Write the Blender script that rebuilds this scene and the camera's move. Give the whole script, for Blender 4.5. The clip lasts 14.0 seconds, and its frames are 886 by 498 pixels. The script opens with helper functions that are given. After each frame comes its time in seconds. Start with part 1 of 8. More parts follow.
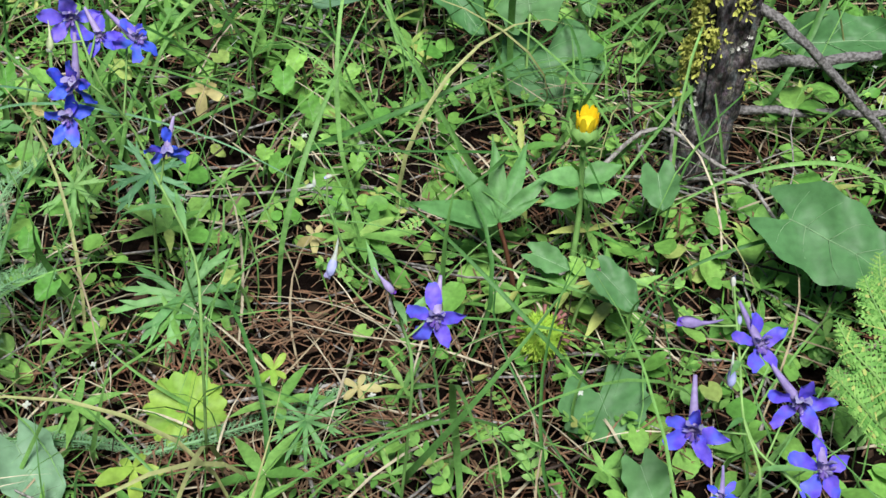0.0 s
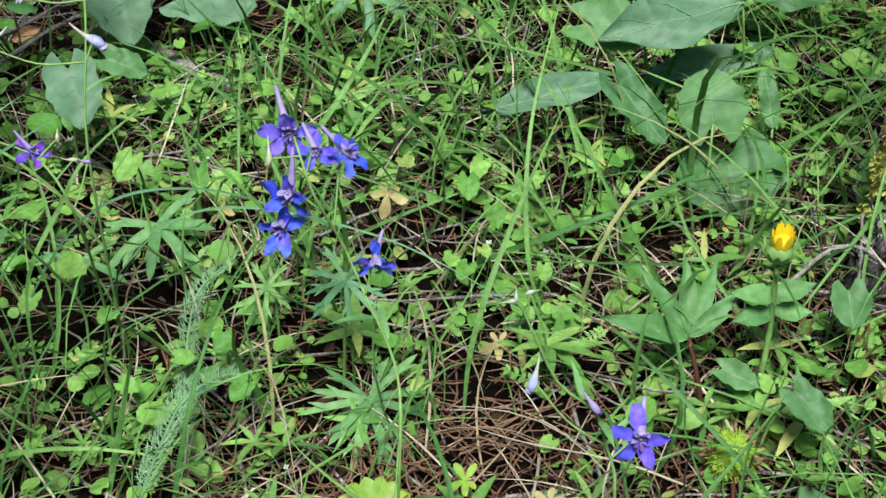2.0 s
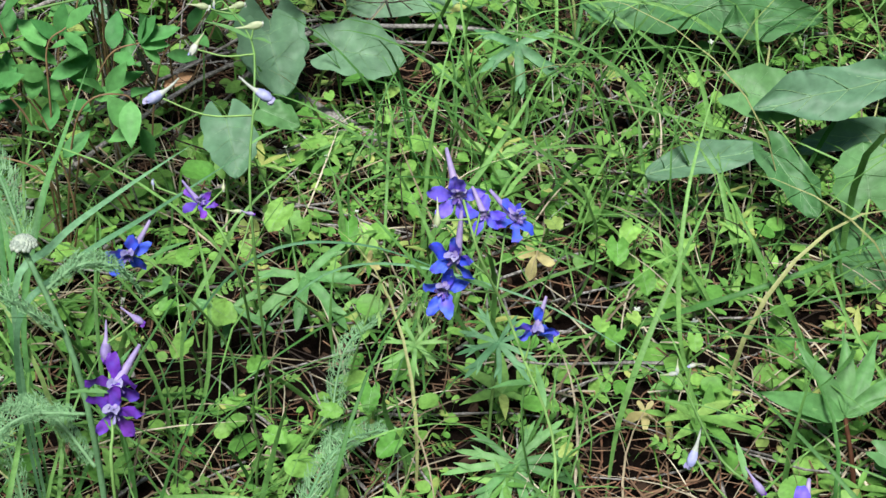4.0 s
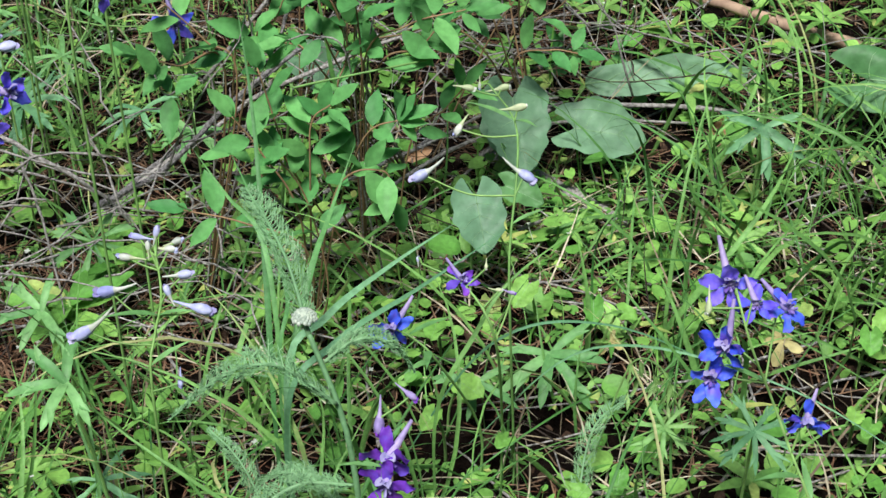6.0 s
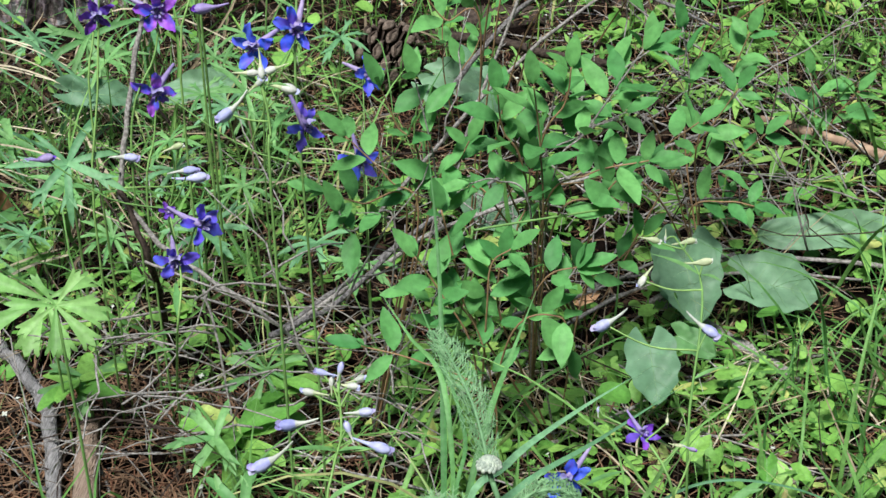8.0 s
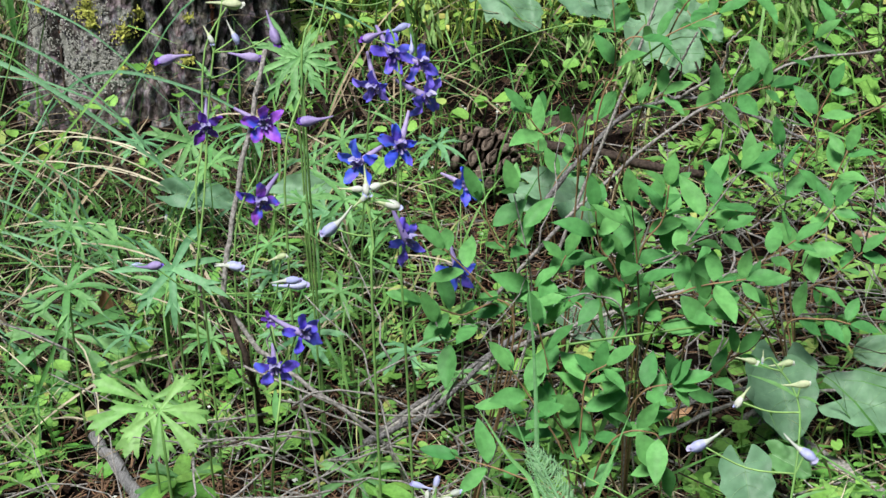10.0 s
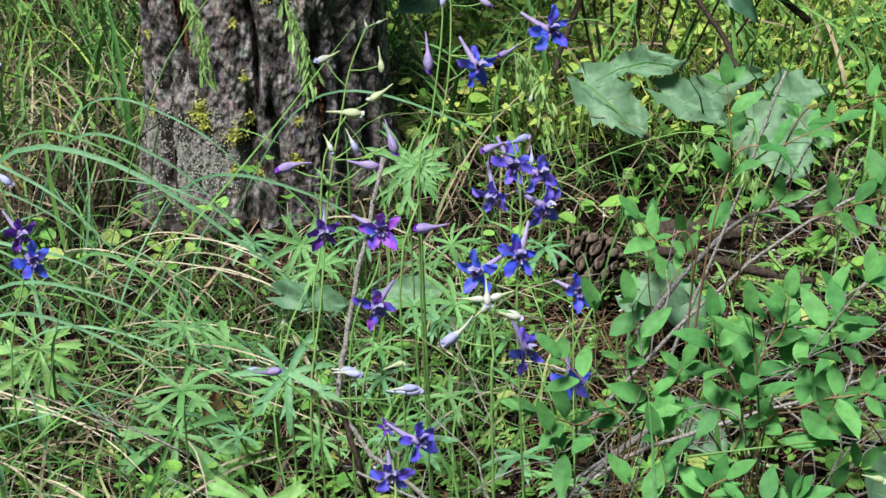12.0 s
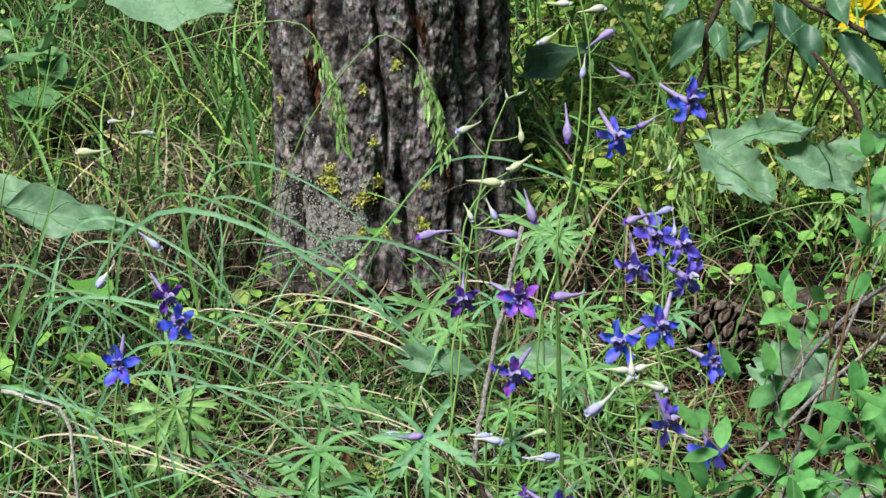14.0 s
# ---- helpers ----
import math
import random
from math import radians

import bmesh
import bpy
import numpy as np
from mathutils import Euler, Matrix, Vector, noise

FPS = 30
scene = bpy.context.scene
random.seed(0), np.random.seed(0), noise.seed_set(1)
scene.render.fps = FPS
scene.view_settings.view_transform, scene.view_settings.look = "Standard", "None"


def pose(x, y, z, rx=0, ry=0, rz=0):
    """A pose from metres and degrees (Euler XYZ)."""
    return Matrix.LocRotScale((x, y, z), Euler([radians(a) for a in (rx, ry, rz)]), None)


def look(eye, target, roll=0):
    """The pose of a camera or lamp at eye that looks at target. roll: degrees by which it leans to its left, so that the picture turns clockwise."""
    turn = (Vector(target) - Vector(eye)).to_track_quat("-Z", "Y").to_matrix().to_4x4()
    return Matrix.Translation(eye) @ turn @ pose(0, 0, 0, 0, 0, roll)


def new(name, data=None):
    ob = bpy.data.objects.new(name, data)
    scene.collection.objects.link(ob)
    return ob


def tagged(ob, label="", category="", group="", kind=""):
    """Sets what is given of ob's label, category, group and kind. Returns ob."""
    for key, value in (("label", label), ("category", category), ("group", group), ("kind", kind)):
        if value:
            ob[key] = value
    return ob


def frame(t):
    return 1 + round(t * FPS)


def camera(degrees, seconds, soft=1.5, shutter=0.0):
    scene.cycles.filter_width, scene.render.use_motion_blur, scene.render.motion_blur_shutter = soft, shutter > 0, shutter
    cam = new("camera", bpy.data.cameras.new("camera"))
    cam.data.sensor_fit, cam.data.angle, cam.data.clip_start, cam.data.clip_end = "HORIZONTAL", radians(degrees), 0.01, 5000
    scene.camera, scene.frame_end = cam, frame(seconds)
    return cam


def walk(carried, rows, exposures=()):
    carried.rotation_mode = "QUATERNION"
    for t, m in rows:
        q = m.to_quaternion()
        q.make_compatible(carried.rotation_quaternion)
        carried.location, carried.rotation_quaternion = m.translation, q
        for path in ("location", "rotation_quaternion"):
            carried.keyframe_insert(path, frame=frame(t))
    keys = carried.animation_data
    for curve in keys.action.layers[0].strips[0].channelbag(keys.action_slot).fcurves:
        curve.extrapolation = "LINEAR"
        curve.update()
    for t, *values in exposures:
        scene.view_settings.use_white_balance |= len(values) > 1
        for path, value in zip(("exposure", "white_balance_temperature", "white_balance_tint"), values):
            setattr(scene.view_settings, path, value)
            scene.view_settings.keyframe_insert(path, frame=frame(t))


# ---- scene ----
LENS = 34
PATH = [
    (0.0, pose(0.1078, -0.0263, 0.6180, 48.272, -4.615, -17.439)),
    (0.5, pose(0.0954, -0.0195, 0.6227, 49.360, -4.099, -15.843)),
    (1.0, pose(0.0871, -0.0143, 0.6271, 50.030, -3.569, -14.858)),
    (1.5, pose(0.0807, -0.0105, 0.6325, 50.546, -3.224, -13.876)),
    (2.0, pose(0.0681, -0.0072, 0.6331, 50.988, -2.949, -13.005)),
    (2.5, pose(0.0614, -0.0040, 0.6371, 51.587, -2.539, -12.157)),
    (2.7, pose(0.0570, -0.0023, 0.6387, 51.940, -2.698, -11.751)),
    (4.8, pose(0.0214, 0.0113, 0.6327, 53.001, -1.627, -6.328)),
    (5.0, pose(0.0154, 0.0130, 0.6298, 53.246, -1.340, -5.827)),
    (5.5, pose(0.0072, 0.0123, 0.6415, 54.114, -0.800, -3.805)),
    (6.0, pose(-0.0031, 0.0081, 0.6466, 55.088, 0.099, -1.475)),
    (6.5, pose(-0.0110, 0.0074, 0.6485, 56.041, 0.175, 0.295)),
    (7.0, pose(-0.0211, 0.0074, 0.6546, 57.759, 0.125, 2.251)),
    (7.5, pose(-0.0258, 0.0079, 0.6545, 58.745, 0.368, 3.415)),
    (8.0, pose(-0.0295, 0.0092, 0.6566, 60.239, 0.538, 4.508)),
    (8.2, pose(-0.0295, 0.0074, 0.6598, 60.699, 0.532, 4.875)),
    (10.3, pose(-0.0398, 0.0035, 0.6738, 64.886, 1.304, 8.542)),
    (10.5, pose(-0.0423, 0.0064, 0.6749, 65.506, 1.495, 8.889)),
    (11.0, pose(-0.0459, 0.0061, 0.6758, 66.382, 1.694, 9.923)),
    (11.5, pose(-0.0489, 0.0042, 0.6786, 67.106, 1.916, 10.688)),
    (12.0, pose(-0.0516, 0.0022, 0.6806, 67.944, 1.981, 11.645)),
    (12.5, pose(-0.0571, 0.0010, 0.6822, 68.771, 1.921, 12.671)),
    (13.0, pose(-0.0614, -0.0028, 0.6869, 69.558, 2.426, 13.821)),
    (13.5, pose(-0.0657, -0.0075, 0.6880, 70.225, 2.573, 14.765)),
    (14.0, pose(-0.0687, -0.0130, 0.6920, 70.469, 2.838, 15.941)),
]
cam = camera(LENS, 14.0, soft=1.5)
walk(cam, PATH, [(0.0, 0.57, 6100, 15), (5.0, 0.66, 6100, 15), (8.0, 0.66, 6100, 15), (14.0, 0.74, 6250, 14)])

# ---- light: bright open shade under a high, half-covered sky ----
w = bpy.data.worlds.new("world")
scene.world = w
w.use_nodes = True
sky = w.node_tree.nodes.new("ShaderNodeTexSky")
sky.sky_type, sky.sun_disc, sky.sun_elevation, sky.sun_rotation = "NISHITA", False, radians(58), radians(199)
w.node_tree.links.new(sky.outputs[0], w.node_tree.nodes["Background"].inputs[0])
w.node_tree.nodes["Background"].inputs[1].default_value = 0.058
sun = new("sun", bpy.data.lights.new("sun", "SUN"))
sun.data.energy, sun.data.angle, sun.data.color = 4.4, radians(18), (1.0, 0.96, 0.88)
sun.matrix_world = look((-0.35, -1.0, 2.1), (0, 0, 0))

# ---- materials ----
def nodes(name):
    m = bpy.data.materials.new(name)
    m.use_nodes = True
    return m, m.node_tree.nodes, m.node_tree.links, m.node_tree.nodes["Principled BSDF"]


def muted(c, keep=0.94):
    """Takes a little saturation out of a green."""
    if c is None or c[1] <= max(c[0], c[2]):
        return c
    grey = 0.25 * c[0] + 0.65 * c[1] + 0.10 * c[2]
    return tuple(grey + (x - grey) * keep for x in c)


def leaf_material(name, dark, light, odd=None, share=0.0, rough=0.5, through_light=0.22, grain=350.0, tint=None, sheen=0.22, cloud=0.4):
    """A living leaf: colour differs from leaf to leaf and in fine blotches, and some light passes through."""
    dark, light, odd = muted(dark), muted(light), muted(odd)
    m, N, L, b = nodes(name)
    geo, info = N.new("ShaderNodeNewGeometry"), N.new("ShaderNodeObjectInfo")
    add = N.new("ShaderNodeMath")
    add.operation = "ADD"
    L.new(geo.outputs["Random Per Island"], add.inputs[0])
    L.new(info.outputs["Random"], add.inputs[1])
    frac = N.new("ShaderNodeMath")
    frac.operation = "FRACT"
    L.new(add.outputs[0], frac.inputs[0])
    ramp = N.new("ShaderNodeValToRGB")
    e = ramp.color_ramp.elements
    e[0].color, e[1].color = (*dark, 1), (*light, 1)
    if odd:
        e[1].position = 1 - share - 0.02
        n = e.new(1 - share)
        n.color = (*odd, 1)
    L.new(frac.outputs[0], ramp.inputs[0])
    tex = N.new("ShaderNodeTexNoise")
    tex.inputs["Scale"].default_value, tex.inputs["Detail"].default_value = grain, 4
    L.new(geo.outputs["Position"], tex.inputs["Vector"])
    mix = N.new("ShaderNodeMixRGB")
    mix.blend_type, mix.inputs[0].default_value = "OVERLAY", 0.45
    L.new(ramp.outputs[0], mix.inputs[1])
    L.new(tex.outputs[0], mix.inputs[2])
    big = N.new("ShaderNodeTexNoise")
    big.inputs["Scale"].default_value = 38.0
    L.new(geo.outputs["Position"], big.inputs["Vector"])
    mix2 = N.new("ShaderNodeMixRGB")
    mix2.blend_type, mix2.inputs[0].default_value = "OVERLAY", cloud
    L.new(mix.outputs[0], mix2.inputs[1])
    L.new(big.outputs[0], mix2.inputs[2])
    if tint:
        # a second hue that runs over the petals in soft patches
        flow = N.new("ShaderNodeTexNoise")
        flow.inputs["Scale"].default_value, flow.inputs["Detail"].default_value = 110.0, 2
        L.new(geo.outputs["Position"], flow.inputs["Vector"])
        edge = N.new("ShaderNodeValToRGB")
        edge.color_ramp.elements[0].position, edge.color_ramp.elements[1].position = 0.46, 0.66
        L.new(flow.outputs[0], edge.inputs[0])
        blend = N.new("ShaderNodeMixRGB")
        blend.inputs[2].default_value = (*tint, 1)
        L.new(edge.outputs[0], blend.inputs[0])
        L.new(mix2.outputs[0], blend.inputs[1])
        mix2 = blend
    bump = N.new("ShaderNodeBump")
    bump.inputs["Strength"].default_value, bump.inputs["Distance"].default_value = 0.5, 0.0008
    L.new(tex.outputs[0], bump.inputs["Height"])
    L.new(mix2.outputs[0], b.inputs["Base Color"])
    L.new(bump.outputs[0], b.inputs["Normal"])
    b.inputs["Roughness"].default_value = rough
    b.inputs["Specular IOR Level"].default_value = sheen
    tr = N.new("ShaderNodeBsdfTranslucent")
    L.new(mix2.outputs[0], tr.inputs[0])
    sh = N.new("ShaderNodeMixShader")
    sh.inputs[0].default_value = through_light
    L.new(b.outputs[0], sh.inputs[1])
    L.new(tr.outputs[0], sh.inputs[2])
    L.new(sh.outputs[0], N["Material Output"].inputs[0])
    return m


def rough_material(name, dark, light, scale=80.0, stretch=(1, 1, 1), rough=0.85, relief=0.002, third=None, detail=8):
    """Bark, wood, soil or litter: two scales of mottling and a fine relief."""
    m, N, L, b = nodes(name)
    geo = N.new("ShaderNodeNewGeometry")
    mp = N.new("ShaderNodeMapping")
    mp.inputs["Scale"].default_value = stretch
    L.new(geo.outputs["Position"], mp.inputs["Vector"])
    t1, t2 = N.new("ShaderNodeTexNoise"), N.new("ShaderNodeTexNoise")
    t1.inputs["Scale"].default_value, t1.inputs["Detail"].default_value = scale, detail
    t2.inputs["Scale"].default_value, t2.inputs["Detail"].default_value = scale * 0.12, 3
    L.new(mp.outputs[0], t1.inputs["Vector"])
    L.new(mp.outputs[0], t2.inputs["Vector"])
    ramp = N.new("ShaderNodeValToRGB")
    e = ramp.color_ramp.elements
    e[0].color, e[1].color, e[0].position, e[1].position = (*dark, 1), (*light, 1), 0.40, 0.60
    L.new(t1.outputs[0], ramp.inputs[0])
    ad = N.new("ShaderNodeMath")
    ad.operation = "ADD"
    L.new(geo.outputs["Random Per Island"], ad.inputs[0])
    L.new(t2.outputs[0], ad.inputs[1])
    rp = N.new("ShaderNodeValToRGB")
    rp.color_ramp.elements[0].position, rp.color_ramp.elements[1].position = 0.55, 1.15 if third is None else 0.95
    L.new(ad.outputs[0], rp.inputs[0])
    mix = N.new("ShaderNodeMixRGB")
    mix.inputs[2].default_value = (*(third or tuple(0.5 * (a + c) for a, c in zip(dark, light))), 1)
    half = N.new("ShaderNodeMath")
    half.operation, half.inputs[1].default_value = "MULTIPLY", 0.5
    L.new(rp.outputs[0], half.inputs[0])
    L.new(half.outputs[0], mix.inputs[0])
    L.new(ramp.outputs[0], mix.inputs[1])
    L.new(mix.outputs[0], b.inputs["Base Color"])
    bump = N.new("ShaderNodeBump")
    bump.inputs["Strength"].default_value, bump.inputs["Distance"].default_value = 1.0, relief * 1.8
    L.new(t1.outputs[0], bump.inputs["Height"])
    L.new(bump.outputs[0], b.inputs["Normal"])
    b.inputs["Roughness"].default_value = rough
    b.inputs["Specular IOR Level"].default_value = 0.06
    return m


GRASS = leaf_material("grass_green", (0.045, 0.16, 0.03), (0.18, 0.39, 0.085), (0.34, 0.37, 0.14), 0.04)
GRASS_DARK = leaf_material("grass_dark_green", (0.055, 0.19, 0.05), (0.12, 0.31, 0.085))
GRASS_BLUE = leaf_material("grass_bluish", (0.08, 0.23, 0.10), (0.17, 0.38, 0.18))
STRAW = leaf_material("straw", (0.050, 0.036, 0.024), (0.38, 0.32, 0.20), (0.028, 0.02, 0.014), 0.42, rough=0.7, through_light=0.2)
STRAW_PALE = leaf_material("pale_straw", (0.34, 0.30, 0.20), (0.58, 0.53, 0.38), rough=0.6, through_light=0.15)
COVER = leaf_material("fresh_leaf", (0.09, 0.28, 0.035), (0.23, 0.47, 0.075), (0.33, 0.45, 0.10), 0.025)
SPRIG = leaf_material("sprig_leaf", (0.08, 0.24, 0.035), (0.21, 0.42, 0.08), (0.36, 0.42, 0.10), 0.06)
SHRUB = leaf_material("shrub_leaf", (0.062, 0.245, 0.062), (0.145, 0.41, 0.105), rough=0.5, through_light=0.28, grain=200, sheen=0.15)
BROAD = leaf_material("broad_leaf_green", (0.060, 0.185, 0.056), (0.115, 0.275, 0.088), rough=0.5, grain=160, sheen=0.24, cloud=0.12)
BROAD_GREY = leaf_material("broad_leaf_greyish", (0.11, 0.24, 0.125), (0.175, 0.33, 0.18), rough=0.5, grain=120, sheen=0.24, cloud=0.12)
VEIN = leaf_material("leaf_vein", (0.17, 0.33, 0.14), (0.24, 0.41, 0.20), grain=240, sheen=0.15)
PALM = leaf_material("cut_leaf", (0.085, 0.25, 0.065), (0.17, 0.38, 0.115), grain=240, sheen=0.25)
PALM_PALE = leaf_material("cut_leaf_pale", (0.14, 0.34, 0.075), (0.23, 0.45, 0.12), grain=240, sheen=0.25)
PALM_BLUE = leaf_material("cut_leaf_bluish", (0.085, 0.25, 0.10), (0.16, 0.37, 0.16), grain=240, sheen=0.25)
YELLOWISH = leaf_material("yellow_green_leaf", (0.20, 0.39, 0.035), (0.31, 0.46, 0.055), grain=220)
# moss, seedlings and blades with sunlight put into a brighter yellow-green
SUN_GREEN = leaf_material("sun_brightened_green", (0.20, 0.38, 0.05), (0.40, 0.52, 0.09), (0.50, 0.50, 0.14), 0.12, grain=220)
CREAM = leaf_material("withered_leaf", (0.40, 0.36, 0.14), (0.50, 0.46, 0.20), grain=220)
PANICLE = leaf_material("green_spikelet", (0.22, 0.42, 0.10), (0.36, 0.56, 0.20), grain=500)
YARROW = leaf_material("feathery_leaf", (0.13, 0.30, 0.125), (0.23, 0.43, 0.20), grain=300)
BUD_DOWNY = leaf_material("bud_downy", (0.32, 0.40, 0.32), (0.52, 0.60, 0.47), rough=0.7)
STEM = leaf_material("green_stem", (0.14, 0.30, 0.07), (0.22, 0.40, 0.10), through_light=0.1, grain=200)
STEM_RED = leaf_material("reddish_twig", (0.16, 0.11, 0.055), (0.30, 0.19, 0.10), through_light=0.0)
PETAL_BLUE = leaf_material("petal_blue", (0.055, 0.10, 0.88), (0.11, 0.20, 0.96), rough=0.45, through_light=0.35, tint=(0.20, 0.13, 0.86))
PETAL_VIOLET = leaf_material("petal_violet", (0.105, 0.075, 0.72), (0.20, 0.13, 0.80), rough=0.45, through_light=0.35, tint=(0.13, 0.16, 0.90))
PETAL_LIGHT = leaf_material("petal_light_violet", (0.18, 0.13, 0.84), (0.29, 0.20, 0.90), rough=0.45, through_light=0.35, tint=(0.14, 0.18, 0.92))
PETAL_DARK = leaf_material("petal_dark_purple", (0.13, 0.035, 0.40), (0.23, 0.065, 0.52), rough=0.45, through_light=0.35, tint=(0.16, 0.09, 0.60))
PETAL_INNER = leaf_material("petal_inner_violet", (0.12, 0.06, 0.34), (0.36, 0.28, 0.62), rough=0.5, through_light=0.3)
PETAL_MAGENTA = leaf_material("petal_magenta", (0.34, 0.11, 0.74), (0.44, 0.11, 0.70), rough=0.45, through_light=0.35, tint=(0.10, 0.13, 0.85))
PETAL_PALE = leaf_material("petal_pale_lilac", (0.34, 0.31, 0.62), (0.52, 0.50, 0.72), rough=0.5, through_light=0.4)
SPUR_LILAC = leaf_material("spur_lilac", (0.30, 0.24, 0.50), (0.44, 0.37, 0.60), rough=0.5, through_light=0.3)
BUD_WHITE = leaf_material("bud_white", (0.44, 0.50, 0.42), (0.60, 0.63, 0.54), rough=0.55)
BUD_GREEN = leaf_material("bud_pale_green", (0.42, 0.52, 0.26), (0.54, 0.60, 0.36), rough=0.55)
BUD_LILAC = leaf_material("bud_lavender", (0.33, 0.37, 0.64), (0.48, 0.51, 0.74), rough=0.55)
YELLOW = leaf_material("yellow_petal", (0.84, 0.60, 0.010), (0.88, 0.68, 0.02), rough=0.5)
BUR = leaf_material("green_seed_head", (0.22, 0.42, 0.02), (0.36, 0.52, 0.04))
PINKISH = leaf_material("dry_pink_style", (0.24, 0.10, 0.09), (0.34, 0.18, 0.15), rough=0.7, through_light=0.1)
NEEDLE = rough_material("dry_needles", (0.014, 0.006, 0.004), (0.165, 0.076, 0.043), 160, third=(0.27, 0.19, 0.115), rough=0.7, relief=0.0005)
# bark crumbs, with the shade between needles added to their dark colour
DUFF_SHADED = rough_material("bark_crumbs", (0.004, 0.0025, 0.002), (0.028, 0.016, 0.010), 260, third=(0.10, 0.065, 0.042), relief=0.001)
# soil near-black: the shade in the litter gaps is put into its colour
SOIL_SHADE = rough_material("shaded_soil", (0.002, 0.0014, 0.001), (0.009, 0.0055, 0.0035), 260, third=(0.008, 0.005, 0.0035), relief=0.004)
BARK_RED = rough_material("inner_bark", (0.035, 0.015, 0.009), (0.12, 0.055, 0.03), 120, (1, 1, 0.2), relief=0.003)
TWIG = rough_material("weathered_twig", (0.09, 0.088, 0.08), (0.42, 0.415, 0.385), 420, third=(0.24, 0.225, 0.20), relief=0.0008)
TWIG_GREY = rough_material("grey_branch", (0.06, 0.059, 0.057), (0.31, 0.306, 0.30), 420, third=(0.13, 0.125, 0.115), relief=0.0014)
TWIG_DARK = rough_material("dark_twig", (0.018, 0.014, 0.012), (0.09, 0.07, 0.055), 300, relief=0.0008)
WOOD = rough_material("bare_wood", (0.22, 0.12, 0.06), (0.44, 0.29, 0.17), 120, (1, 1, 0.3), third=(0.30, 0.24, 0.19), relief=0.001)
WOOD_GREY = rough_material("weathered_wood", (0.18, 0.182, 0.178), (0.46, 0.465, 0.455), 900, (1, 0.05, 1), third=(0.22, 0.22, 0.21), relief=0.003)
WOOD_PALE = rough_material("barkless_wood", (0.24, 0.165, 0.115), (0.46, 0.36, 0.27), 900, (1, 0.05, 1), third=(0.26, 0.21, 0.16), relief=0.003)
DARK_HERB = leaf_material("dark_glossy_leaf", (0.035, 0.11, 0.06), (0.09, 0.22, 0.10), rough=0.38, grain=60)
def bark_material(name, size, dark, light, patch):
    """Bark: dark grey, mottled at three scales, with a coarse flaky relief."""
    m = rough_material(name, dark, light, 110 * size, (1.1, 1.1, 0.8), third=patch, relief=0.0026 / size, detail=14)
    N, L, b = m.node_tree.nodes, m.node_tree.links, m.node_tree.nodes["Principled BSDF"]
    geo, mp = N.new("ShaderNodeNewGeometry"), N.new("ShaderNodeMapping")
    mp.inputs["Scale"].default_value = (1.0, 1.0, 0.75)
    L.new(geo.outputs["Position"], mp.inputs["Vector"])
    vor = N.new("ShaderNodeTexVoronoi")
    vor.inputs["Scale"].default_value = 120 * size
    L.new(mp.outputs[0], vor.inputs["Vector"])
    mid = N.new("ShaderNodeTexNoise")
    mid.inputs["Scale"].default_value, mid.inputs["Detail"].default_value = 34 * size, 6
    L.new(mp.outputs[0], mid.inputs["Vector"])
    ramp = N.new("ShaderNodeValToRGB")
    ramp.color_ramp.elements[0].color, ramp.color_ramp.elements[0].position = (0.26, 0.25, 0.245, 1), 0.38
    ramp.color_ramp.elements[1].color, ramp.color_ramp.elements[1].position = (1.45, 1.43, 1.42, 1), 0.62
    L.new(mid.outputs[0], ramp.inputs[0])
    mul = N.new("ShaderNodeMixRGB")
    mul.blend_type, mul.inputs[0].default_value = "MULTIPLY", 1.0
    L.new(b.inputs["Base Color"].links[0].from_socket, mul.inputs[1])
    L.new(ramp.outputs[0], mul.inputs[2])
    tone = N.new("ShaderNodeMixRGB")
    tone.blend_type, tone.inputs[0].default_value = "OVERLAY", 0.22
    L.new(mul.outputs[0], tone.inputs[1])
    L.new(vor.outputs["Color"], tone.inputs[2])
    # small cracked plates with dark joints
    bent = N.new("ShaderNodeMixRGB")
    bent.inputs[0].default_value = 0.035
    L.new(mp.outputs[0], bent.inputs[1])
    L.new(mid.outputs["Color"], bent.inputs[2])
    plate = N.new("ShaderNodeTexVoronoi")
    plate.feature = "DISTANCE_TO_EDGE"
    plate.inputs["Scale"].default_value = 85 * size
    L.new(bent.outputs[0], plate.inputs["Vector"])
    joint = N.new("ShaderNodeValToRGB")
    joint.color_ramp.elements[0].color, joint.color_ramp.elements[0].position = (0.30, 0.29, 0.28, 1), 0.0
    joint.color_ramp.elements[1].color, joint.color_ramp.elements[1].position = (1, 1, 1, 1), 0.13
    L.new(plate.outputs["Distance"], joint.inputs[0])
    split = N.new("ShaderNodeMixRGB")
    split.blend_type, split.inputs[0].default_value = "MULTIPLY", 0.8
    L.new(tone.outputs[0], split.inputs[1])
    L.new(joint.outputs[0], split.inputs[2])
    grey = N.new("ShaderNodeHueSaturation")
    grey.inputs["Saturation"].default_value = 0.6
    L.new(split.outputs[0], grey.inputs["Color"])
    L.new(grey.outputs[0], b.inputs["Base Color"])
    bump = N.new("ShaderNodeBump")
    bump.inputs["Strength"].default_value, bump.inputs["Distance"].default_value = 0.7, 0.0022 / size
    L.new(mid.outputs[0], bump.inputs["Height"])
    L.new(b.inputs["Normal"].links[0].from_socket, bump.inputs["Normal"])
    L.new(bump.outputs[0], b.inputs["Normal"])
    return m


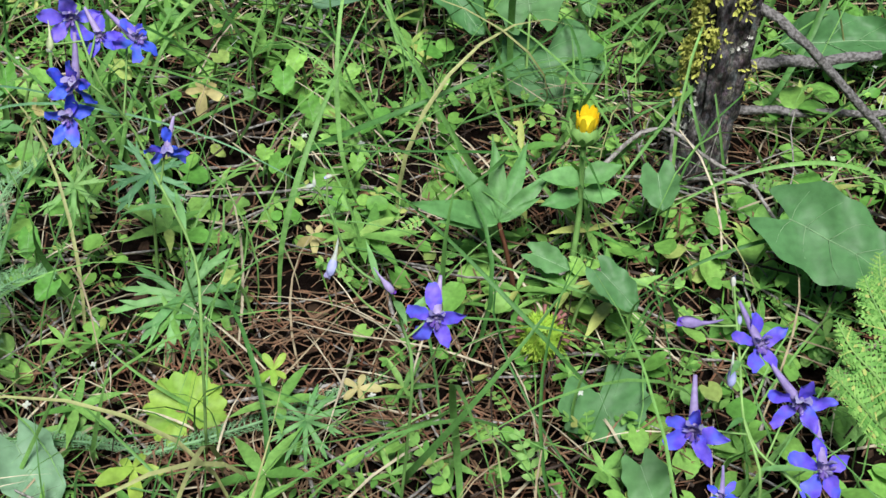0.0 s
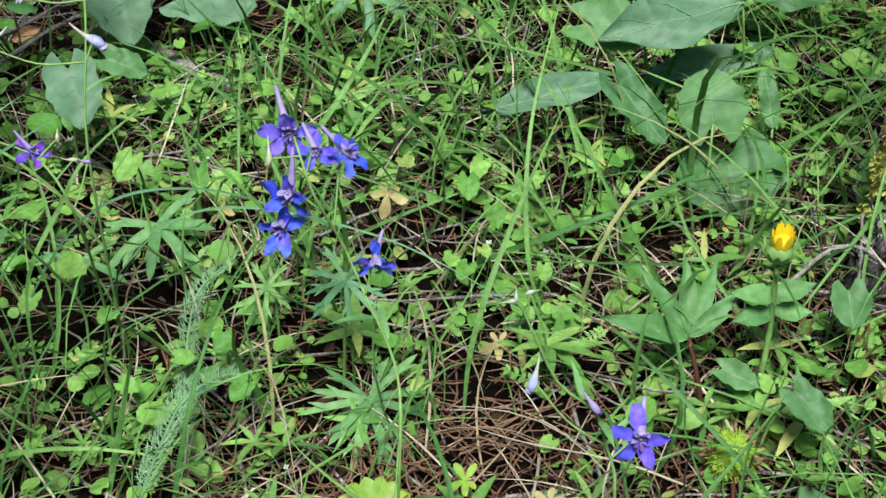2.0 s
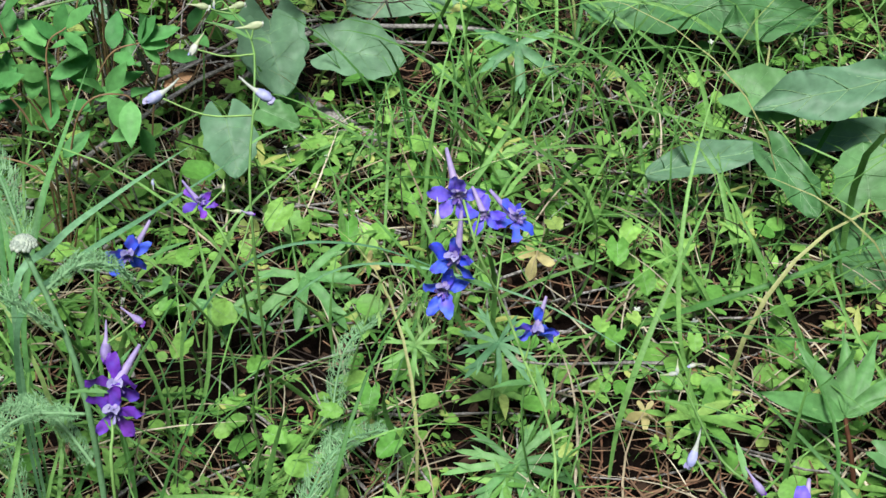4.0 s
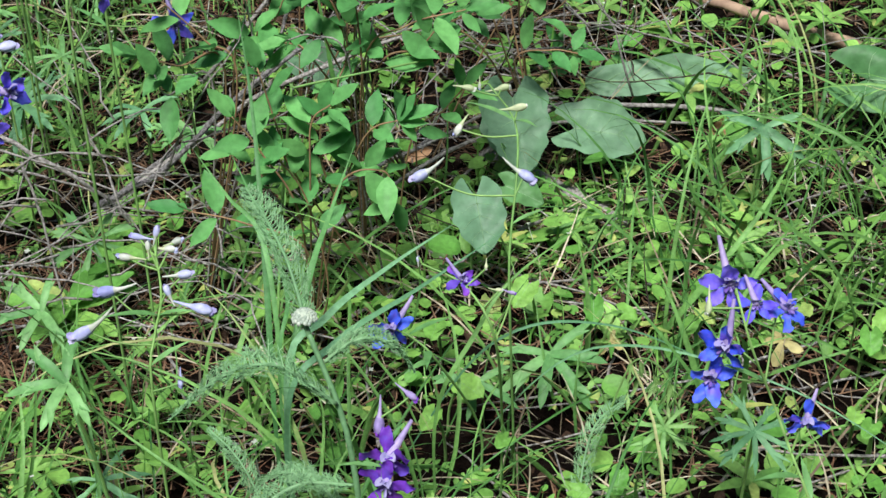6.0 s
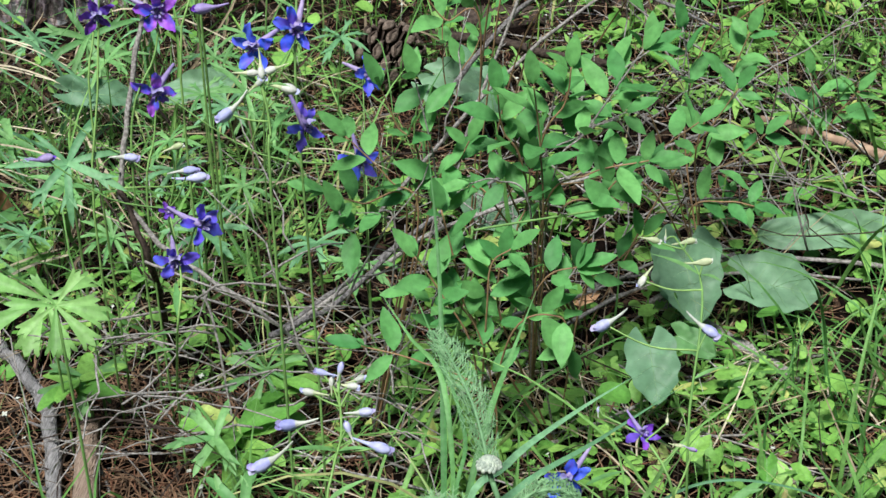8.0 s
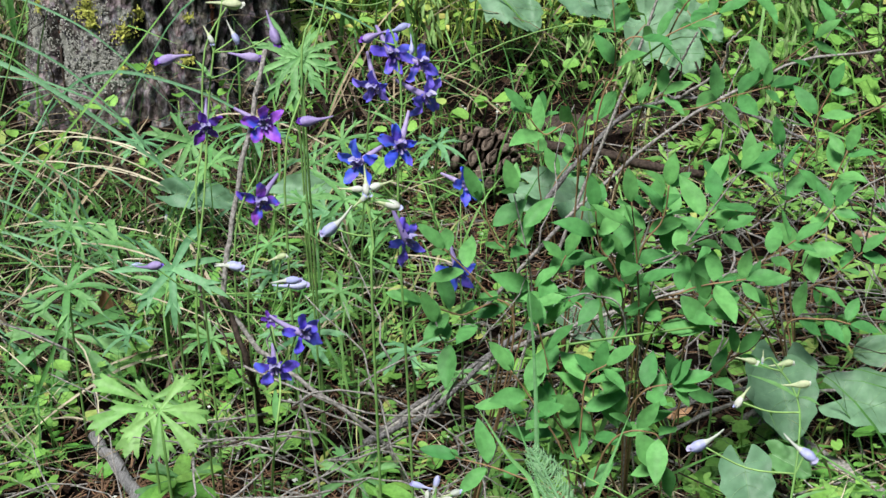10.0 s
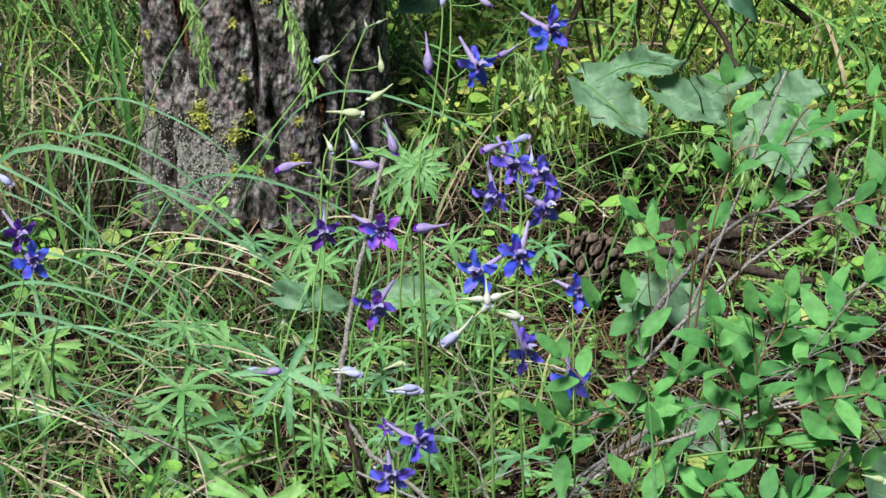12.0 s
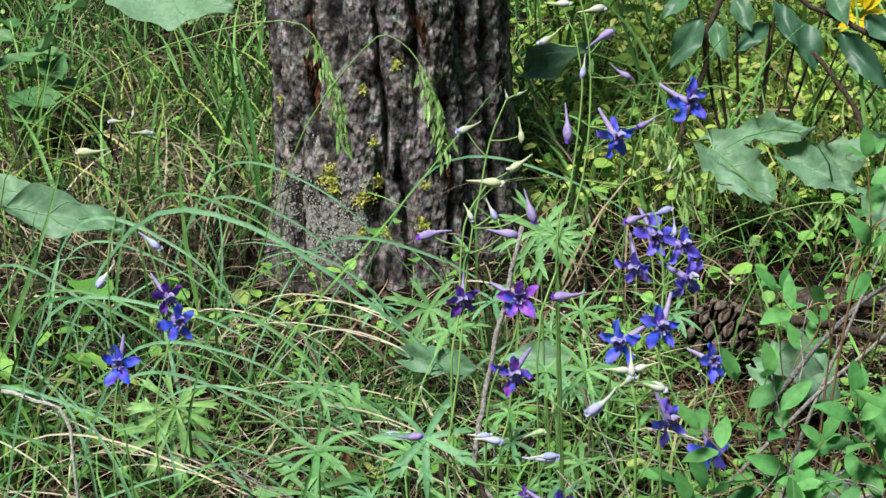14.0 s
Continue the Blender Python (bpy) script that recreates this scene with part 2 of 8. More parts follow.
BARK = bark_material("pine_bark", 1.0, (0.060, 0.055, 0.052), (0.29, 0.275, 0.268), (0.16, 0.132, 0.115))
BARK_SMALL = bark_material("sapling_bark", 3.2, (0.010, 0.0095, 0.009), (0.15, 0.145, 0.135), (0.08, 0.076, 0.07))
LICHEN = rough_material("yellow_lichen", (0.28, 0.31, 0.05), (0.50, 0.52, 0.13), 400, relief=0.001)
LICHEN_GREY = rough_material("grey_lichen", (0.22, 0.225, 0.20), (0.58, 0.59, 0.52), 500, relief=0.001)
# scale bodies near-black: the shade in the cone's gaps is in the colour
CONE = rough_material("cone_scale_shaded", (0.006, 0.004, 0.003), (0.045, 0.032, 0.024), 260, third=(0.07, 0.055, 0.042), relief=0.001)
CONE_TIP = rough_material("pine_cone_tip", (0.045, 0.034, 0.026), (0.22, 0.18, 0.14), 300, relief=0.001)
DEAD_LEAF = leaf_material("dead_brown_leaf", (0.30, 0.17, 0.08), (0.42, 0.26, 0.14), rough=0.7, through_light=0.15)
SKY_BLOCK = rough_material("sky_block_ring", (0.010, 0.022, 0.008), (0.03, 0.06, 0.02), 3.0, relief=0.05)

# ---- shapes ----
rng = random.Random(7)
nrg = np.random.default_rng(7)


def ground_z(x, y):
    """Height of the forest floor: a gentle slope, with small hollows."""
    near = np.exp(-((x * 0.35) ** 2) - ((y - 1) * 0.35) ** 2)
    return 0.0942 * x * np.exp(-np.abs(x) / 14) + 0.0305 * y * np.exp(-np.abs(y) / 14) + 0.005 * (np.sin(9.1 * x + 1.3) * np.sin(8.3 * y + 0.4)) * near - 0.004 + 0.10 * (1 - near) * np.sin(0.7 * x + 0.3 * y) * 0.5


class Geo:
    """Gathers loose pieces of surface; each added piece stays an island."""

    def __init__(self):
        self.v, self.f, self.n = [], [], 0

    def add(self, v, f):
        v = np.asarray(v, float)
        self.v.append(v)
        self.f.extend([[i + self.n for i in q] for q in f])
        self.n += len(v)
        return self

    def many(self, template, mats, places):
        """Adds the template once for each 3x3 turn-and-size matrix and place."""
        v, f = template
        v, f = np.asarray(v, float), [list(q) for q in f]
        allv = np.einsum("nij,kj->nki", mats, v) + places[:, None, :]
        k = len(v)
        self.v.append(allv.reshape(-1, 3))
        for n in range(len(places)):
            o = self.n + n * k
            self.f.extend([[i + o for i in q] for q in f])
        self.n += k * len(places)
        return self


def mesh_object(name, geo, material, origin=(0, 0, 0), smooth=True):
    me = bpy.data.meshes.new(name)
    v = np.concatenate(geo.v) - np.asarray(origin, float)
    me.from_pydata(v.tolist(), [], geo.f)
    if smooth:
        me.polygons.foreach_set("use_smooth", np.ones(len(me.polygons), bool))
    me.materials.append(material)
    me.update()
    return new(name, me)


def part(name, geo, material, parent, label=""):
    """One mesh under a thing or a part; the geometry is given in world places."""
    top = parent
    while top.parent:
        top = top.parent
    ob = mesh_object(name, geo, material, top.location)
    ob.parent = parent
    if label:
        ob["label"] = label
    return ob


def thing(name, base, label, category, group=""):
    ob = new(name)
    ob.location = base
    ob.empty_display_size = 0.02
    return tagged(ob, label, category, group)


def unit(v):
    v = np.asarray(v, float)
    return v / (np.linalg.norm(v) or 1)


def frame_of(axis, normal):
    """Columns: along, across, up."""
    a = unit(axis)
    n = np.asarray(normal, float)
    n = unit(n - a * (n @ a))
    return np.stack([a, np.cross(n, a), n], 1)


def curve(points, steps=8):
    """A smooth line through the points."""
    p = [np.asarray(q, float) for q in points]
    if len(p) == 2:
        return [p[0] + (p[1] - p[0]) * t for t in np.linspace(0, 1, steps + 1)]
    p = [2 * p[0] - p[1], *p, 2 * p[-1] - p[-2]]
    out = []
    per = max(2, steps // (len(p) - 3))
    for i in range(1, len(p) - 2):
        for t in np.linspace(0, 1, per, endpoint=False):
            a, b, c, d = p[i - 1], p[i], p[i + 1], p[i + 2]
            out.append(0.5 * (2 * b + (c - a) * t + (2 * a - 5 * b + 4 * c - d) * t * t + (3 * b - a - 3 * c + d) * t ** 3))
    out.append(p[-2])
    return out


def tube(points, r0, r1, sides=6, knots=None):
    """A tapered round stem along the points, closed at both ends."""
    p = np.asarray(points, float)
    n = len(p)
    d = np.gradient(p, axis=0)
    v, side = [], np.array([0.31, 0.87, 0.38])
    for i in range(n):
        t = unit(d[i])
        side = unit(side - t * (side @ t))
        other = np.cross(t, side)
        r = r0 + (r1 - r0) * i / (n - 1)
        if knots is not None:
            r *= knots[i % len(knots)]
        a = np.arange(sides) * 2 * math.pi / sides
        v.append(p[i] + r * (np.cos(a)[:, None] * side + np.sin(a)[:, None] * other))
    f = [[i * sides + k, i * sides + (k + 1) % sides, (i + 1) * sides + (k + 1) % sides, (i + 1) * sides + k] for i in range(n - 1) for k in range(sides)]
    f += [list(range(sides))[::-1], list(range((n - 1) * sides, n * sides))]
    return np.concatenate(v), f


def ribbon(points, width, normal=(0, 0, 1), fold=0.25, shape=None):
    """A grass blade or narrow lobe: three points across, folded along the middle."""
    p = np.asarray(points, float)
    n = len(p)
    d = np.gradient(p, axis=0)
    v = []
    for i in range(n):
        s = i / (n - 1)
        wd = width * (shape(s) if shape else max(0.04, (1 - s ** 2.2)) * (0.7 + 0.3 * min(1, s * 5)))
        t = unit(d[i])
        nn = np.asarray(normal, float)
        nn = nn - t * (nn @ t)
        if np.linalg.norm(nn) < 1e-3:
            nn = np.array([0.3, 0.9, 0.1]) - t * (0.3 * t[0] + 0.9 * t[1] + 0.1 * t[2])
        nn = unit(nn)
        c = np.cross(nn, t)
        v += [p[i] - c * wd / 2 + nn * wd * fold, p[i], p[i] + c * wd / 2 + nn * wd * fold]
    f = []
    for i in range(n - 1):
        a = 3 * i
        f += [[a, a + 1, a + 4, a + 3], [a + 1, a + 2, a + 5, a + 4]]
    return np.array(v), f


def oval(length, ratio, kind="oval", nl=9, nw=6, fold=0.18, droop=0.25, wave=0.0, seed=0):
    """A leaf surface along +x, its upper side +z. kind: oval, lance, petal, blunt, heart, lobed."""
    r = random.Random(seed)
    ph = r.uniform(0, 6)
    v, f = [], []
    for i in range(nl + 1):
        s = 0.5 - 0.5 * math.cos(math.pi * i / nl)
        if kind == "oval":
            half = math.sin(math.pi * s ** 0.85) ** 0.75
        elif kind == "ovate":
            half = math.sin(math.pi * s ** 0.82) ** 0.92
        elif kind == "lance":
            half = math.sin(math.pi * s ** 0.7) ** 1.05
        elif kind == "petal":
            half = math.sin(math.pi * (0.06 + 0.90 * s) ** 1.45) ** 0.62
        elif kind == "blunt":
            half = (1 - abs(2 * s - 1) ** 2.6) ** 0.5
        elif s > 0.34:
            # cordate, kidney-like or lobed: full at the base, drawn to a short tip
            half = max(0.0, 1 - ((s - 0.34) / 0.66) ** 2.1) ** 0.72
        else:
            half = 0.40 + 0.60 * max(0.0, 1 - ((0.34 - s) / 0.34) ** 2) ** 0.5
        half = max(half, 0.02) * ratio * 0.5
        for j in range(nw + 1):
            u = 2 * j / nw - 1
            x = s - ((0.26 + 0.22 * min(1.0, max(0.0, ratio - 0.7))) * (1 - s) ** 4 * abs(u) ** 1.2 if kind in ("heart", "lobed") else 0)
            y = u * half
            z = abs(u) * half * fold * 1.4 - droop * s * s * 0.5 + wave * 0.06 * math.sin(9 * s + ph + 2.5 * u) * abs(u) + 0.012 * math.sin(14 * s) * (1 - abs(u))
            y *= 1 + 0.06 * wave * math.sin(23 * s + ph)
            if kind == "lobed":
                # coarse teeth that point forward
                tooth = (4.6 * s + 0.3 * math.sin(ph)) % 1.0
                y *= 1 + 0.34 * (tooth - 0.55) * min(1, 6 * (1 - s)) * abs(u)
                x += 0.05 * tooth * abs(u)
            v.append((x * length, y * length, z * length))
    for i in range(nl):
        for j in range(nw):
            a = i * (nw + 1) + j
            f.append([a, a + nw + 1, a + nw + 2, a + 1])
    return np.array(v), f


def placed(shape, place, axis, normal):
    v, f = shape
    return v @ frame_of(axis, normal).T + np.asarray(place, float), f


def ball(place, r, squash=(1, 1, 1), n=6, m=8, rough=0.0, seed=0):
    rr = random.Random(seed)
    v = [(0, 0, 1)]
    for i in range(1, n):
        for k in range(m):
            a, b = math.pi * i / n, 2 * math.pi * k / m
            q = 1 + rr.uniform(-rough, rough)
            v.append((q * math.sin(a) * math.cos(b), q * math.sin(a) * math.sin(b), q * math.cos(a)))
    v.append((0, 0, -1))
    f = [[0, 1 + k, 1 + (k + 1) % m] for k in range(m)]
    for i in range(n - 2):
        for k in range(m):
            a = 1 + i * m
            f.append([a + k, a + m + k, a + m + (k + 1) % m, a + (k + 1) % m])
    e = len(v) - 1
    f += [[e, e - m + (k + 1) % m, e - m + k] for k in range(m)]
    return np.array(v) * r * np.array(squash) + np.asarray(place, float), f


def turn(yaw, pitch=0.0, roll=0.0):
    return np.array(Euler((roll, pitch, yaw), "XYZ").to_matrix())


# ---- the forest floor ----
def floor_sheet():
    g = Geo()
    def axis(lo, hi, near_lo, near_hi, fine):
        a = list(np.arange(near_lo, near_hi + 1e-6, fine))
        step, x = fine, near_hi
        while x < hi:
            step *= 1.35
            x += step
            a.append(x)
        step, x = fine, near_lo
        while x > lo:
            step *= 1.35
            x -= step
            a.insert(0, x)
        return np.array(a)
    xs, ys = axis(-400, 400, -1.6, 1.2, 0.02), axis(-400, 400, -0.3, 3.0, 0.02)
    X, Y = np.meshgrid(xs, ys)
    near = np.exp(-((X * 0.6) ** 2) - ((Y - 1) * 0.6) ** 2)
    Z = ground_z(X, Y) + near * (0.0035 * np.sin(61 * X + 13 * Y) * np.sin(53 * Y - 17 * X) + 0.003 * np.sin(131 * X) * np.sin(117 * Y)) - 0.004
    for hx, hy, hr in SHADE_HOLLOWS:
        Z = Z - 0.022 * np.exp(-((X - hx) ** 2 + (Y - hy) ** 2) / (0.8 * hr * hr))
    v = np.stack([X, Y, Z], -1).reshape(-1, 3)
    nx = len(xs)
    f = [[j * nx + i, j * nx + i + 1, (j + 1) * nx + i + 1, (j + 1) * nx + i] for j in range(len(ys) - 1) for i in range(nx - 1)]
    g.add(v, f)
    return tagged(mesh_object("ground", g, SOIL_SHADE), "forest soil under brown needle litter, coloured near-black as gap shade", "ground", kind="structure")



def sky_block_ring():
    """A dark tree-high ring, out of sight all round, added to block low sky light."""
    g = Geo()
    n = 120
    v = []
    for k in range(n):
        a = 2 * math.pi * k / n
        R = 11 + 1.5 * math.sin(5 * a) + 0.8 * math.sin(17 * a)
        h = 8.0 + 2.2 * math.sin(11 * a + 1) + 1.8 * math.sin(29 * a)
        v += [(R * math.cos(a), R * math.sin(a), -1.5), (R * math.cos(a), R * math.sin(a), h), (R * 1.04 * math.cos(a), R * 1.04 * math.sin(a), h), (R * 1.04 * math.cos(a), R * 1.04 * math.sin(a), -1.5)]
    f = [[4 * k + j, 4 * ((k + 1) % n) + j, 4 * ((k + 1) % n) + (j + 1) % 4, 4 * k + (j + 1) % 4] for k in range(n) for j in range(4)]
    g.add(v, f)
    tagged(mesh_object("backdrop", g, SKY_BLOCK), "unseen dark ring added as forest to block low sky light", "forest", kind="structure")


sky_block_ring()


def spread(n, x0, x1, y0, y1, clump=0.0, scale=7.0, seed=1, power=1.0):
    """n places on the floor; clump 0..1 gathers them in patches."""
    r = np.random.default_rng(seed)
    out = np.zeros((0, 2))
    while len(out) < n:
        x, y = r.uniform(x0, x1, 4 * n), y0 + (y1 - y0) * r.uniform(0, 1, 4 * n) ** power
        k = 0.5 + 0.25 * (np.sin(scale * x + 1.7 * seed) + np.sin(scale * 1.13 * y + 0.6 * scale * x + seed)) 
        k = np.clip(k, 0, 1) ** 2 + 0.25 * np.clip(np.sin(2.6 * scale * x - scale * y + 2 * seed), 0, 1)
        ok = r.uniform(0, 1, 4 * n) < (1 - clump) + clump * k
        out = np.concatenate([out, np.stack([x, y], 1)[ok]])
    out = out[:n]
    return np.column_stack([out, ground_z(out[:, 0], out[:, 1])])


def in_view(p):
    """Keeps, far off, the floor that lies open to the clearing."""
    return p[(p[:, 0] > -0.82 * p[:, 1] - 0.1) & (p[:, 0] < 0.30 * p[:, 1] + 0.15)]


def keep_clear(p, holes):
    """Leaves out the places inside the given discs (x, y, radius)."""
    ok = np.ones(len(p), bool)
    for x, y, r in holes:
        ok &= (p[:, 0] - x) ** 2 + (p[:, 1] - y) ** 2 > r * r
    return p[ok]


TRUNK = (-0.728, 1.92, 0.185)
BARE = [(-0.37, 0.83, 0.10), (-0.26, 0.84, 0.05), (-0.45, 0.90, 0.06), (0.24, 0.50, 0.035), (0.05, 0.76, 0.03)]
HOLES = [TRUNK, (0.512, 0.59, 0.024)]
FOOT = [(-0.66, 1.64, 0.16), (-0.60, 1.50, 0.10)]
OPEN_WOOD = [(0.10, 1.14, 0.20), (-0.08, 1.02, 0.12), (0.28, 1.20, 0.14), (-0.02, 1.32, 0.16), (0.10, 1.45, 0.14)]
SHOWN = [(0.231, 0.72, 0.024), (0.126, 0.75, 0.018), (0.27, 0.585, 0.018), (0.26, 0.455, 0.016), (0.22, 0.468, 0.014), (0.187, 0.545, 0.02)]
CONE_GAP = [(-0.20, 1.40, 0.10), (-0.21, 1.30, 0.05)]


# small hollows added and cleared of litter, so black soil shows as shade
SHADE_HOLLOWS = [(0.075, 0.693, 0.035), (0.026, 0.699, 0.030), (0.174, 0.582, 0.020), (0.014, 0.677, 0.035), (0.077, 0.698, 0.030), (-0.061, 0.667, 0.030), (0.200, 0.942, 0.025), (0.243, 0.672, 0.020), (-0.318, 0.842, 0.030), (0.012, 1.020, 0.025), (-0.318, 0.844, 0.030), (-0.184, 1.024, 0.035), (-0.069, 1.229, 0.030), (0.067, 1.320, 0.040), (0.122, 1.029, 0.030), (-0.075, 1.572, 0.050), (-0.141, 1.689, 0.050), (-0.389, 1.442, 0.040), (-0.184, 1.114, 0.030), (-0.680, 1.325, 0.040), (-0.257, 1.007, 0.030), (-0.478, 1.321, 0.040), (-0.555, 1.537, 0.050), (-0.167, 1.429, 0.035), (-0.790, 1.399, 0.050), (-0.604, 1.244, 0.040), (-0.809, 1.240, 0.040), (-0.758, 1.548, 0.050), (-0.603, 1.423, 0.040), (0.252, 0.563, 0.020), (0.331, 0.462, 0.015), (0.164, 0.541, 0.020), (-0.559, 2.159, 0.060), (-0.639, 1.631, 0.050)]


def turns(n, seed, lo=0.7, hi=1.3, lean=0.25, flat=1.0):
    r = np.random.default_rng(seed)
    a, s = r.uniform(0, 2 * math.pi, n), r.uniform(lo, hi, n)
    lx, ly = r.normal(0, lean, n), r.normal(0, lean, n)
    m = np.zeros((n, 3, 3))
    ca, sa = np.cos(a), np.sin(a)
    z = np.stack([lx, ly, np.ones(n)], 1)
    z /= np.linalg.norm(z, axis=1)[:, None]
    x = np.stack([ca, sa, np.zeros(n)], 1)
    x -= z * (x * z).sum(1)[:, None]
    x /= np.linalg.norm(x, axis=1)[:, None]
    y = np.cross(z, x)
    m[:, :, 0], m[:, :, 1], m[:, :, 2] = x, y, z * flat
    return m * s[:, None, None]


def scatter(name, label, category, material, templates, p, seed, lo=0.7, hi=1.3, lean=0.25, lift=0.0, clear=()):
    g = Geo()
    r = np.random.default_rng(seed)
    far = p[:, 1].max() > 3
    p = keep_clear(p, HOLES + list(clear) + ([(hx, hy, 0.7 * hr) for hx, hy, hr in SHADE_HOLLOWS if hy > 0.8] if name == "grass" else [] if name == "bark_crumbs" else [(hx, hy, 0.6 * hr) for hx, hy, hr in SHADE_HOLLOWS] if name == "needle_litter" else SHADE_HOLLOWS))
    if far:
        p = in_view(p)
    which = r.integers(0, len(templates), len(p))
    for k, t in enumerate(templates):
        q = p[which == k].copy()
        if len(q):
            q[:, 2] += r.uniform(0, lift, len(q)) if lift else 0
            g.many(t, turns(len(q), seed * 31 + k, lo, hi, lean), q)
    return tagged(mesh_object(name, g, material), label, category, kind="stuff")


floor_sheet()


# needles: three-sided slivers, gently bent, lying every way
def needle(length, bend):
    t = np.linspace(-0.5, 0.5, 3)
    return ribbon([(length * s, bend * length * (0.25 - s * s) * 2, 0.0006 + 0.002 * abs(s)) for s in t], 0.0010, fold=0.5, shape=lambda s: 1.0)


NEEDLES = [needle(rng.uniform(0.02, 0.042), rng.uniform(-0.2, 0.2)) for _ in range(8)]
scatter("needle_litter", "rust-brown fallen pine needles covering the soil", "needle litter", NEEDLE, NEEDLES, spread(21000, -0.9, 0.9, 0.28, 1.6, 0.65, 17, 3), 3, 0.6, 1.25, 0.25, 0.012)
for k, (px, py, pr, n) in enumerate(((-0.38, 0.83, 0.13, 1250), (-0.25, 0.83, 0.10, 700), (0.25, 0.50, 0.10, 520), (0.36, 0.44, 0.08, 300), (0.16, 0.50, 0.07, 200), (0.42, 0.56, 0.09, 260), (-0.20, 1.40, 0.12, 140))):
    heap = spread(n, px - pr, px + pr, py - pr, py + pr, 0.2, 30, 300 + k)
    heap = heap[(heap[:, 0] - px) ** 2 + (heap[:, 1] - py) ** 2 < pr * pr]
    scatter("needle_litter", "deep bed of rust-brown needles on bare floor", "needle litter", NEEDLE, NEEDLES, heap, 300 + k, 0.7, 1.2, 0.3, 0.016)
scatter("needle_litter", "rust-brown fallen pine needles under distant grass", "needle litter", NEEDLE, NEEDLES, spread(8000, -2.2, 1.2, 1.5, 4.5, 0.5, 6, 4, 1.4), 4, 0.8, 1.5, 0.16, 0.012)

CRUMBS = [oval(rng.uniform(0.004, 0.012), rng.uniform(0.4, 0.9), "blunt", 3, 2, 0.4, 0.3, 1.5, k) for k in range(8)]
scatter("bark_crumbs", "crumbs of bark and rotten leaves, darkened as shade between needles", "litter", DUFF_SHADED, CRUMBS, spread(4500, -0.9, 0.9, 0.28, 1.7, 0.2, 9, 51), 51, 0.6, 1.5, 0.35, 0.006)
scatter("bark_crumbs", "crumbs of bark darkened as shade under the far grass", "litter", DUFF_SHADED, CRUMBS, spread(5000, -2.0, 1.0, 1.6, 4.0, 0.2, 7, 52, 1.3), 52, 1.0, 2.4, 0.35, 0.008)

# dry straw, bent and lying
def straw(length, bend, rise):
    s = np.linspace(0, 1, 7)
    return ribbon([(length * a, bend * length * a * a, rise * length * math.sin(math.pi * a) + 0.002) for a in s], 0.0016, fold=0.3)


STRAW_THICK = [ribbon(curve([(0, 0, 0.004), (L * 0.3, b * L * 0.1, L * h), (L * 0.7, b * L * 0.5, L * h * 0.8), (L, b * L, 0.004)], 9), w, fold=0.3) for L, b, h, w in [(rng.uniform(0.12, 0.30), rng.uniform(-0.6, 0.6), rng.uniform(0.06, 0.3), rng.uniform(0.0026, 0.0042)) for _ in range(12)]]
STRAWS = [straw(rng.uniform(0.07, 0.2), rng.uniform(-0.5, 0.5), rng.uniform(0.02, 0.3)) for _ in range(9)]
scatter("dry_grass", "dry straw-coloured grass lying on the litter", "dry grass", STRAW, STRAWS, spread(2600, -0.9, 0.9, 0.28, 1.6, 0.7, 9, 5), 5, 0.4, 1.1, 0.22, 0.01)
scatter("dry_grass", "pale straw caught between the low herbs", "dry grass", STRAW_PALE, [straw(rng.uniform(0.03, 0.12), rng.uniform(-0.5, 0.5), rng.uniform(0.02, 0.22)) for _ in range(8)], spread(750, -0.2, 0.62, 0.36, 0.98, 0.5, 11, 81), 81, 0.4, 1.1, 0.25, 0.015)
scatter("dry_grass", "pale dry grass round the trunk foot", "dry grass", STRAW, STRAW_THICK, spread(560, -1.45, -0.35, 1.1, 2.5, 0.8, 6, 6), 6, 0.6, 1.15, 0.3, 0.02, [(-0.68, 1.70, 0.10)])
scatter("dry_grass", "pale dry grass on the distant floor", "dry grass", STRAW, STRAW_THICK, spread(3000, -3.4, 1.3, 1.9, 6.0, 0.6, 3, 8), 8, 0.8, 1.8, 0.3, 0.01)


# living grass
def blade(length, lean, width, side=0.0):
    """An upright blade that arches over to +x."""
    pts, x, z, a = [], 0.0, 0.0, math.pi / 2 - 0.1
    n = 8
    for i in range(n + 1):
        pts.append((x, side * x * x / length, z))
        x += length / n * math.cos(a)
        z += length / n * math.sin(a)
        a -= lean / n
    return ribbon(pts, width, normal=(-0.6, 0.1, 0.8), fold=0.22)


BLADES = [blade(rng.uniform(0.09, 0.25), rng.uniform(0.9, 2.7), rng.uniform(0.0018, 0.0050), rng.uniform(-0.4, 0.4)) for _ in range(16)]
WIDE = [blade(rng.uniform(0.16, 0.34), rng.uniform(0.6, 2.4), rng.uniform(0.004, 0.0075), rng.uniform(-0.4, 0.4)) for _ in range(12)]
LONG = [blade(rng.uniform(0.18, 0.36), rng.uniform(1.0, 2.5), rng.uniform(0.0028, 0.0056), rng.uniform(-0.4, 0.4)) for _ in range(14)]
scatter("grass", "thin green grass blades arching over the litter", "grass", GRASS, BLADES, spread(2500, -0.85, 0.85, 0.33, 1.5, 0.75, 8, 11), 11, 0.4, 0.95, 0.5, 0.0, BARE + OPEN_WOOD + SHOWN)
scatter("grass", "long arching green grass round the trunk", "grass", GRASS, LONG, spread(330, -1.4, -0.42, 0.95, 2.2, 0.85, 7, 12), 12, 0.5, 1.0, 0.35, 0.0, FOOT)
